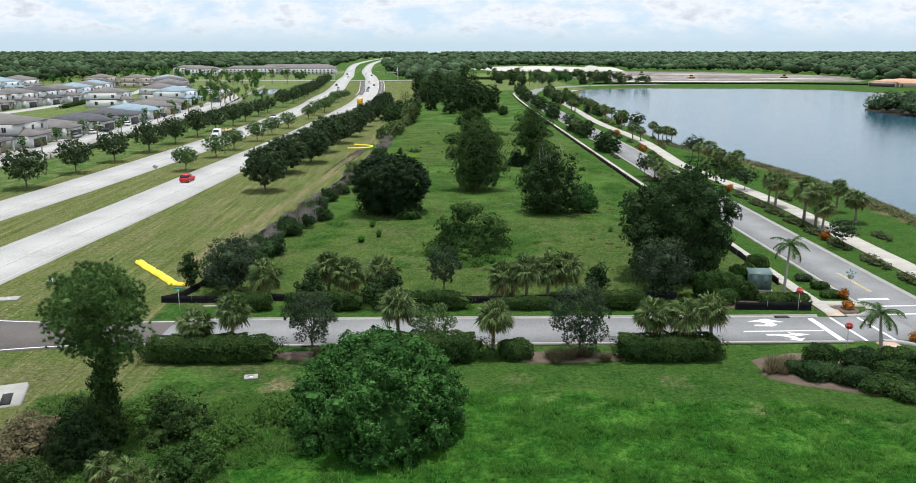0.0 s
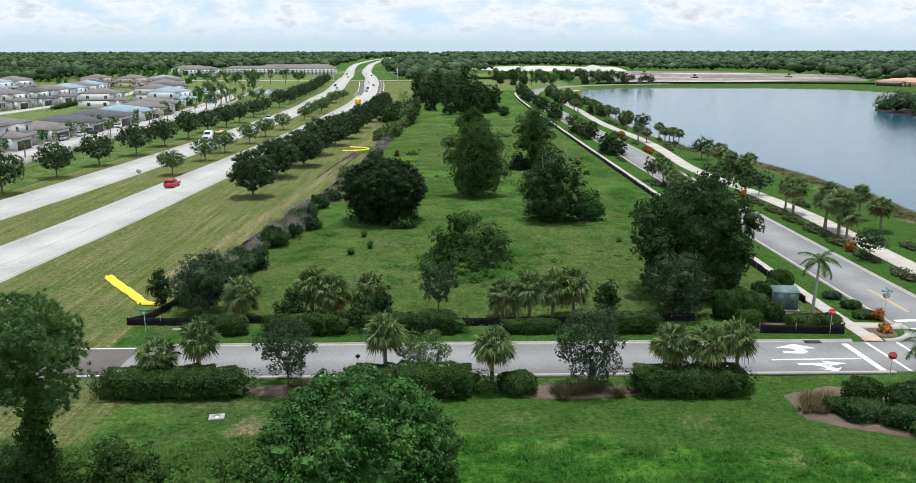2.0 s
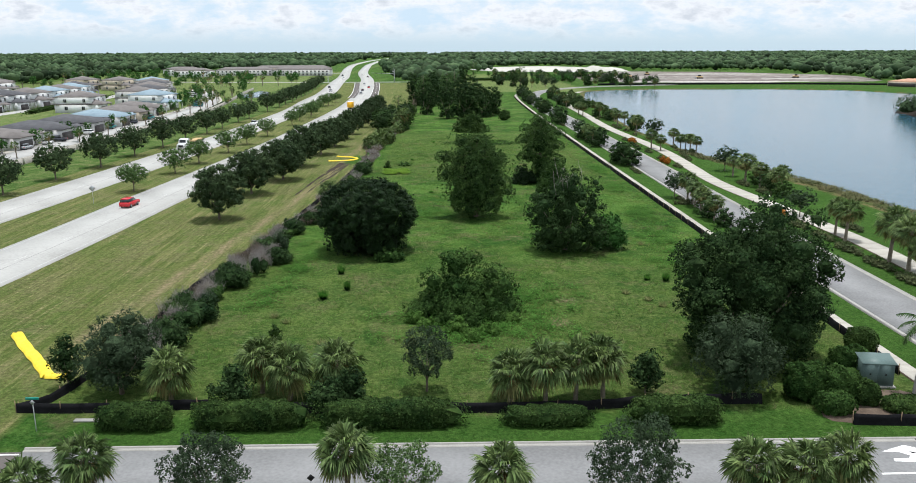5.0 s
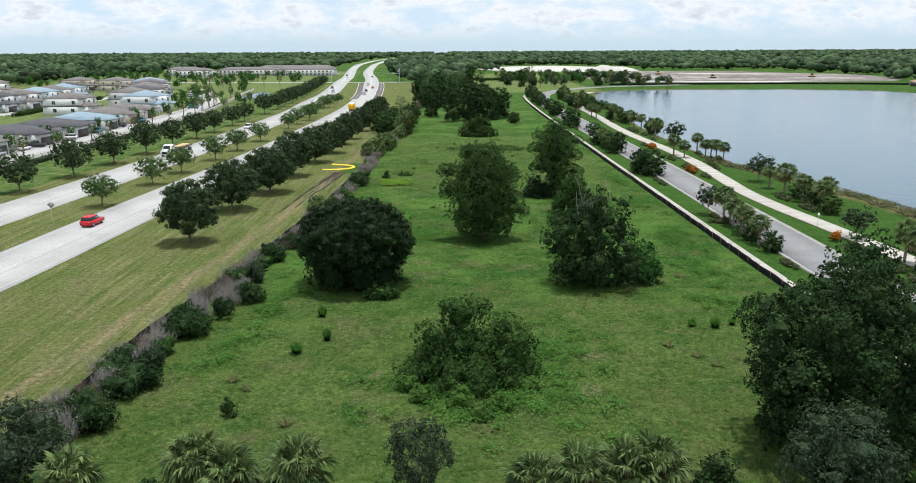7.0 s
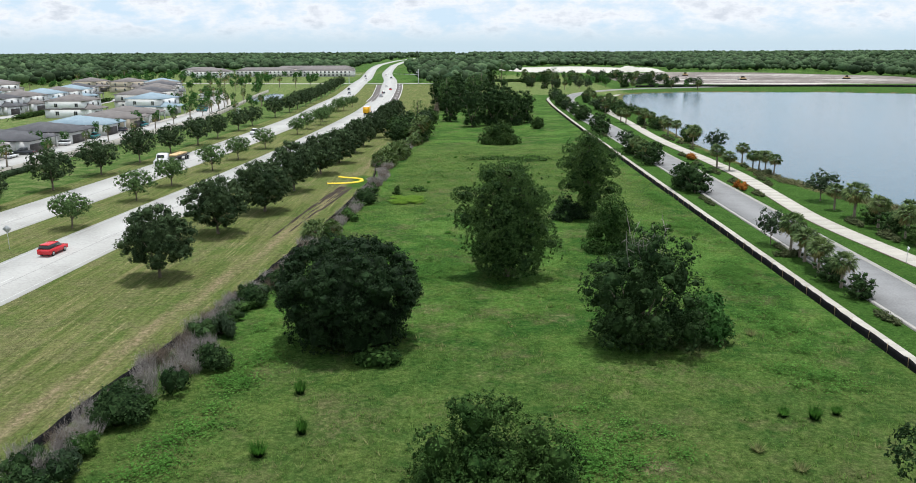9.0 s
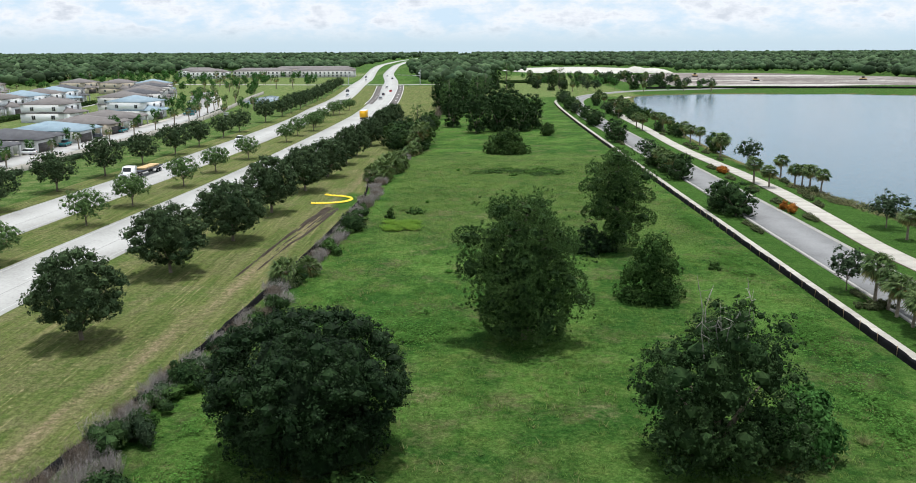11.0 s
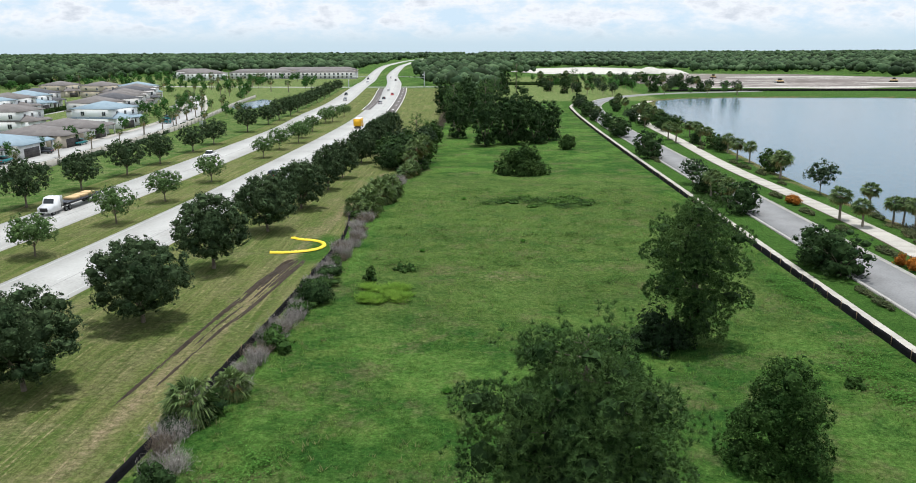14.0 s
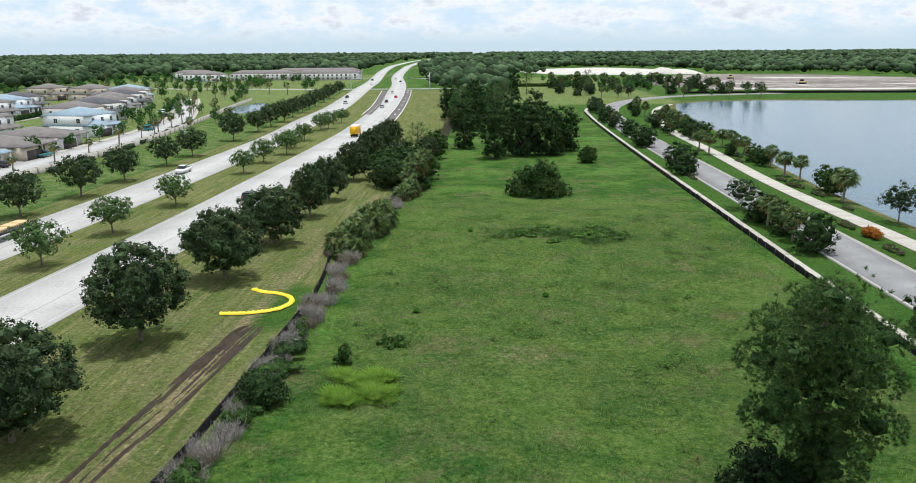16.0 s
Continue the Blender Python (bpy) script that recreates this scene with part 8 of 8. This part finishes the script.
def box_truck(x, y, rz):
    t = thing("box_truck", x, y, 0.06, rz, "yellow rental box truck with a white roof", "truck")
    s = Soup(); s.box(-1.22, -4.2, 1.0, 1.22, 2.6, 3.55, 0.04); s.make("cargo_box", M["truck_yellow"], t)
    s = Soup(); s.box(-1.2, -4.15, 3.55, 1.2, 2.55, 3.6); s.make("box_roof", M["white"], t)
    s = Soup(); profile_body(s, [(2.65, 0.5), (4.9, 0.5), (4.95, 1.2), (4.1, 1.45), (3.7, 2.3), (2.65, 2.35)], 1.05, 0, 0.1, 2.0); s.make("cab", M["truck_yellow"], t)
    s = Soup(); s.box(-0.5, -4.1, 0.6, 0.5, 4.2, 0.95); s.make("chassis", M["black"], t)
    s = Soup(); s.box(-1.1, -4.3, 0.5, 1.1, -4.15, 0.75); s.make("bumper", M["black"], t)
    s = Soup(); s.box(-0.95, -4.24, 1.15, 0.95, -4.2, 3.35); s.make("rear_door", M["truck_yellow"], t)
    for sx in (-1, 1):
        for yy in (-2.6, 3.7):
            wheel(t, sx * 0.95, yy, 0.45, 0.3)


def flatbed(x, y, rz):
    t = thing("flatbed_truck", x, y, 0.06, rz, "white semi truck with a flatbed trailer of lumber", "truck")
    s = Soup(); profile_body(s, [(5.2, 0.6), (8.6, 0.6), (8.7, 1.5), (7.1, 1.9), (6.7, 3.0), (5.2, 3.1)], 1.18, 0, 0.08, 2.2); cab = s.make("cab", M["white"], t)
    s = Soup(); s.add([(-0.95, 7.12, 1.98), (0.95, 7.12, 1.98), (0.9, 6.8, 2.8), (-0.9, 6.8, 2.8)], None, [(0, 1, 2, 3)]); s.make("windscreen", M["glass"], cab)
    s = Soup(); s.box(-0.7, 8.66, 0.8, 0.7, 8.74, 1.45); s.make("grille", M["black"], cab)
    s = Soup(); s.box(-1.15, 4.6, 1.2, 1.15, 4.75, 3.0); s.make("headboard", M["metal"], t)
    s = Soup(); s.box(-0.45, -8.0, 0.85, 0.45, 5.4, 1.15); s.make("chassis", M["black"], t)
    s = Soup(); s.box(-1.25, -8.2, 1.3, 1.25, 3.2, 1.5, 0.03); s.make("deck", M["car_dark"], t)
    for k in range(3):
        q = Soup(); q.box(-1.0, -6.5 + k * 2.6, 1.5, 1.0, -4.3 + k * 2.6, 1.95, 0.03); q.make("lumber_load", M["lumber"], t)
    for sx in (-1, 1):
        for yy in (-7.0, -5.7, 2.4, 3.7, 7.6):
            wheel(t, sx * 1.0, yy, 0.5, 0.34)


h_, x_ = heading(LINE_A, 432); box_truck(x_ + 1.9, 432, h_)
h_, x_ = heading(LINE_B, 284); flatbed(x_ - 1.9, 284, h_ + 180)

# ---- woods ----
rf_ = np.random.default_rng(540)
wood = [leafy_tree("wood_tree", 15.0, 8.0, 0.8, M["oak_dark"], 4600, 0.42, 541, "tall dark woodland tree hung with vines", trunk=0.3, lobes=38, sub=0.15, group="woodland trees", x=1.4, y=378, core=0.85, skirt=5),
        leafy_tree("wood_tree", 13.0, 9.0, 0.5, M["oak_dark"], 4800, 0.42, 542, "broad dark woodland tree hung with vines", trunk=0.3, lobes=38, sub=0.145, group="woodland trees", x=16.5, y=384, core=0.85, skirt=6),
        pine_tree("wood_pine", 16.5, 8.0, 5.0, 543, "tall woodland pine with a tufted crown", x=-9.5, y=430, tufts=320, tuft=0.6, group="woodland pines", shape=0.4, blades=18)]
for i_, (x_, y_) in enumerate(((-7.0, 399), (9.4, 383), (6, 398), (21.5, 393), (13, 400), (-11, 456), (-16.4, 494), (-7, 450), (2, 446), (-3, 474), (-11, 505), (6, 482), (-6, 512), (15, 668), (23, 668), (52.6, 652), (2, 540), (60, 672))):
    scatter(wood[(0, 1, 2)[i_ % 3] if i_ > 5 else i_ % 2], [(x_, y_)], rf_, 0.85, 1.15)
planted(lp[0], 5.7, [(-14.8, 329, 7.6), (-15.6, 333, 6.4), (-13.9, 336, 7.8), (-16.2, 326, 5.2)])
planted(lt[0], 5.4, [(-20.2, 331, 6.8), (-22.4, 335, 6.4), (-18.0, 337, 7.4), (-13.2, 331, 3.0), (-20.0, 345, 7.6), (-23.5, 352, 7.0), (-16.5, 349, 7.0), (-14.8, 390, 6.0)])
planted(lt[2], 5.6, [(-17.6, 330, 4.6), (-21.4, 340, 6.6), (-14.6, 343, 6.8), (-24.6, 345, 6.2), (-18.2, 356, 7.2), (-14.6, 377, 7.8)])
planted(lt[1], 5.3, [(-19.0, 334, 5.6), (-16.6, 341, 6.6), (-21.6, 362, 7.4), (-15.2, 366, 7.2)])
planted(wood[2], 16.5, [(-17.8, 368, 10.5)])
for i_ in range(14):
    brush_clump("dead_brush", 1.8, 2.4, 760 + i_, "grey leafless brush along the silt fence", -14.9 + rf_.normal(0, 0.7), 392 + i_ * 6.5, "brush along the fence", 120, "brown_twig")

# trees round the far side of the lake and by the junction
for i_ in range(110):
    x_, y_ = rf_.uniform(40, 165), rf_.uniform(625, 860)
    if signed_to_lake(np.array([x_]), np.array([y_]))[0] > 10 and abs(x_ - np.interp(y_, LINE_L[:, 1], LINE_L[:, 0])) > 9:
        scatter((lt[0], lt[1], lp[0], yt[0])[i_ % 4], [(x_, y_)], rf_, 1.0, 1.7)
hg_ = hedge("far_hedge", 40, 775, 60, 3, 2.2, 545, "long low clipped hedge across the far field", "hedge", 0.9, 0.25)


def forest(name, spots, lo, hi, seed, label, fine):
    rng = np.random.default_rng(seed)
    bmx = bmesh.new(); bmesh.ops.create_icosphere(bmx, subdivisions=1, radius=1.0); bmx.verts.index_update()
    V0 = np.array([v.co[:] for v in bmx.verts]); F0 = np.array([[v.index for v in f.verts] for f in bmx.faces]); bmx.free()
    n = len(spots)
    r = lo + (hi - lo) * rng.uniform(0, 1, (n, 1, 1)) ** 2
    k = np.stack([rng.uniform(0.8, 1.2, n), rng.uniform(0.8, 1.2, n), rng.uniform(0.6, 0.95, n)], 1)[:, None, :]
    V = V0[None] * (1 + rng.normal(0, 0.12 if fine else 0.1, (n, len(V0), 1))) * r * k
    V = V + np.concatenate([spots, r[:, 0] * rng.uniform(0.45, 1.0, (n, 1)) + (2.0 if fine else 0.0)], 1)[:, None, :]
    F = (F0[None] + (np.arange(n) * len(V0))[:, None, None]).reshape(-1, 3)
    V = V.reshape(-1, 3)
    if fine:
        m = 20
        d = rng.normal(0, 1, (n, m, 3)); d[:, :, 2] = np.abs(d[:, :, 2]) - 0.25; d /= np.linalg.norm(d, axis=2)[:, :, None]
        c = np.concatenate([spots, np.full((n, 1), 0.0)], 1); c[:, 2] = V.reshape(n, -1, 3)[:, :, 2].mean(1)
        lob = 1 + 0.22 * np.sin(d[:, :, 0] * 5 + rng.uniform(0, 6, (n, 1))) * np.sin(d[:, :, 1] * 5 + rng.uniform(0, 6, (n, 1)))
        P = (c[:, None] + d * r * k * (lob * rng.uniform(0.85, 1.12, (n, m)))[:, :, None]).reshape(-1, 3)
        lf = Soup(); lf.add(V, F); leaves(lf, P, d.reshape(-1, 3) + np.array([0, 0, 0.4]), 1.0, rng, 0.7, 0.6)
        ob = lf.make(name, M["hazed_leaf"], smooth=True)
    else:
        ob = raw(name, V, F, M["hazed_leaf"], smooth=True)
    return tagged(ob, label, "woodland", "", "stuff")


def woods_ok(x, y):
    la, lb = np.interp(y, LINE_A[:, 1], LINE_A[:, 0]), np.interp(y, LINE_B[:, 1], LINE_B[:, 0])
    ok = ~((x < la + 24) & (x > lb - 26))
    ok &= ~((x > -345) & (x < -60) & (y < 1160) & (x < lb))                       # estate, apartments and lawns
    ok &= ~((x < -250) & (x > -430) & (y < 690)) & ~((x <= -345) & (y < 640))
    ok &= ~((((x - 210) / 200) ** 2 + ((y - 880) / 195) ** 2) < 1) & ~((((x - 150) / 105) ** 2 + ((y - 1180) / 190) ** 2) < 1)
    ok &= ~((x > 18) & (x < 480) & (y < 1060)) | ((x > 360 + (y - 640) * 0.1) & (y > 650))
    ok &= ~((x > -30) & (x < 60) & (y < 560)) & ~((x > 28) & (x < 200) & (y < 900)) & ~((x > -40) & (x < -18) & (y < 720))
    ok &= ~((x > 300) & (x < 400) & (y < 660))
    return ok


def sample_woods(n, y0, y1, rng, power):
    y = y0 + (y1 - y0) * rng.uniform(0, 1, n) ** power
    x = (y + 60) * rng.uniform(-0.74, 0.7, n)
    keep = woods_ok(x, y)
    return np.stack([x[keep], y[keep]], 1)


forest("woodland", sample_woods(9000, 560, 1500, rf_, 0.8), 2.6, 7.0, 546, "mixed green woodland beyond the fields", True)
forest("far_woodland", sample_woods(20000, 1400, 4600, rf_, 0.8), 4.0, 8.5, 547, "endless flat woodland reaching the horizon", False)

# ---- sand heap and diggers on the building land ----
rng_ = np.random.default_rng(550)
s_ = Soup()
nx_, ny_ = 36, 14
gx_, gy_ = np.meshgrid(np.linspace(-1, 1, nx_), np.linspace(-1, 1, ny_))
hz_ = np.clip(1 - np.abs(gx_) ** 3, 0, 1) * np.clip(1 - gy_ ** 2, 0, 1) * (5.2 + 2.6 * np.exp(-((gx_ + 0.45) / 0.25) ** 2)) + rng_.normal(0, 0.25, gx_.shape)
id_ = np.arange(nx_ * ny_).reshape(ny_, nx_)
s_.add(np.stack([gx_ * 31, gy_ * 16, hz_ - 0.3], -1).reshape(-1, 3), None, np.stack([id_[:-1, :-1], id_[:-1, 1:], id_[1:, 1:], id_[1:, :-1]], -1).reshape(-1, 4))
ob_ = s_.make("sand_mound", M["sand"], smooth=True); ob_.matrix_basis = pose(198, 1050, 0); tagged(ob_, "long pale heap of excavated sand", "sand heap")
for x_, y_, rz_ in ((180, 830, 40), (236, 790, 100), (215, 900, 10), (330, 800, 60)):
    t_ = thing("bulldozer", x_, y_, 0.3, rz_, "small yellow-brown digging machine on the building land", "digger", "diggers")
    q_ = Soup(); q_.box(-1.4, -2.8, 0.6, 1.4, 2.6, 1.9, 0.15); q_.make("body", M["lumber"], t_)
    q_ = Soup(); q_.box(-1.0, -1.2, 1.9, 1.0, 1.0, 3.3, 0.15); q_.make("cabin", M["black"], t_)
    for sx_ in (-1.5, 1.5):
        q_ = Soup(); q_.box(sx_ - 0.35, -3.0, 0.0, sx_ + 0.35, 3.0, 1.0, 0.25); q_.make("track", M["black"], t_)
    q_ = Soup(); q_.box(-1.9, 3.2, 0.1, 1.9, 3.5, 1.4); q_.make("blade", M["metal"], t_)

# ---- grass ----
def grass_clumps(name, n, per, x0, x1, y0, y1, ok, lo, hi, mat, seed, label):
    """Tussocks: a few long bent blades from each root."""
    rng = np.random.default_rng(seed)
    x, y = rng.uniform(x0, x1, n), rng.uniform(y0, y1, n)
    k = ok(x, y) & (wave(x, y, 0.55, 0.4) + 0.8 * wave(x, y, 1.3, 2.2) + rng.normal(0, 0.5, n) > -0.2); x, y = x[k], y[k]; m = len(x)
    gx2, gy2 = np.clip(np.searchsorted(gx, x) - 1, 0, len(gx) - 2), np.clip(np.searchsorted(gy, y) - 1, 0, len(gy) - 2)
    root = np.stack([x, y, Z[gy2, gx2] - 0.04], 1)[:, None] + rng.normal(0, 0.16, (m, per, 3)) * np.array([1, 1, 0])
    a = rng.uniform(0, math.tau, (m, per)); h = rng.uniform(lo, hi, (m, 1)) * rng.uniform(0.6, 1.2, (m, per))
    lean = np.stack([np.cos(a), np.sin(a), np.zeros((m, per))], 2); sd = np.stack([-np.sin(a), np.cos(a), np.zeros((m, per))], 2) * (h * 0.09 + 0.012)[:, :, None]
    tip = root + lean * (h * rng.uniform(0.4, 1.2, (m, per)))[:, :, None] + np.array([0, 0, 1]) * h[:, :, None]
    V = np.stack([root - sd, root + sd, tip], 2).reshape(-1, 3)
    return tagged(raw(name, V, np.arange(len(V)).reshape(-1, 3), M[mat]), label, "grass", "", "stuff")


def grass(name, n, x0, x1, y0, y1, ok, lo, hi, mat, seed, label):
    rng = np.random.default_rng(seed)
    x, y = rng.uniform(x0, x1, n), rng.uniform(y0, y1, n)
    k = ok(x, y); x, y = x[k], y[k]; m = len(x)
    nz = np.interp(wave(x, y, 0.33, 0.7) + 0.6 * wave(x, y, 0.9, 1.9), [-1.2, 1.2], [lo, hi]) * rng.uniform(0.6, 1.3, m)
    gx2, gy2 = np.clip(np.searchsorted(gx, x) - 1, 0, len(gx) - 2), np.clip(np.searchsorted(gy, y) - 1, 0, len(gy) - 2)
    z = Z[gy2, gx2]
    V, per = [], 3
    for b in range(per):
        a = rng.uniform(0, math.tau, m); w = nz * 0.16
        bx, by = x + rng.normal(0, 0.12, m), y + rng.normal(0, 0.12, m)
        tx, ty = bx + np.cos(a + 1.57) * nz * rng.uniform(0.9, 1.7, m), by + np.sin(a + 1.57) * nz * rng.uniform(0.9, 1.7, m)
        V.append(np.stack([np.stack([bx - np.cos(a) * w, by - np.sin(a) * w, z - 0.05], 1), np.stack([bx + np.cos(a) * w, by + np.sin(a) * w, z - 0.05], 1), np.stack([tx, ty, z + nz * 0.62], 1)], 1))
    V = np.concatenate(V).reshape(-1, 3)
    ob = raw(name, V, np.arange(len(V)).reshape(-1, 3), M[mat])
    return tagged(ob, label, "grass", "", "stuff")


in_field = lambda x, y: (x > silt_x(y) + 0.8) & (x < 39)
grass_clumps("meadow_grass", 34000, 9, -32, 39, 105, 300, in_field, 0.14, 0.34, "blade", 560, "rough green meadow grass with weeds")
grass_clumps("pale_meadow_grass", 5000, 8, -32, 39, 105, 300, lambda x, y: in_field(x, y) & (wave(x, y, 0.11, 0.9) > 0.1), 0.2, 0.5, "pale_blade", 565, "yellowing grass stalks in the meadow")
grass_clumps("lush_grass", 26000, 9, -20, 46, 50, 82, lambda x, y: y < np.interp(x, [-20, -14, 0, 10, 22, 36, 60], [70, 74.5, 81, 80, 78.5, 75.5, 74]) - 0.4, 0.16, 0.42, "lush_blade", 561, "tall lush bright-green grass")
grass("shore_reeds", 26000, 62, 88, 105, 270, lambda x, y: (signed_to_lake(x, y) > -1.2) & (signed_to_lake(x, y) < 4.5 + 1.6 * wave(x, y, 0.3, 1.0)), 0.3, 0.75, "reed", 563, "rough green-brown reeds along the lake shore")
grass("rough_weeds", 16000, -36, -9, 60, 84, lambda x, y: (y < 80 + 2 * wave(x, y, 0.4, 0.5)) & (x > -35), 0.2, 0.5, "weed", 564, "rough uncut weeds on the waste ground")
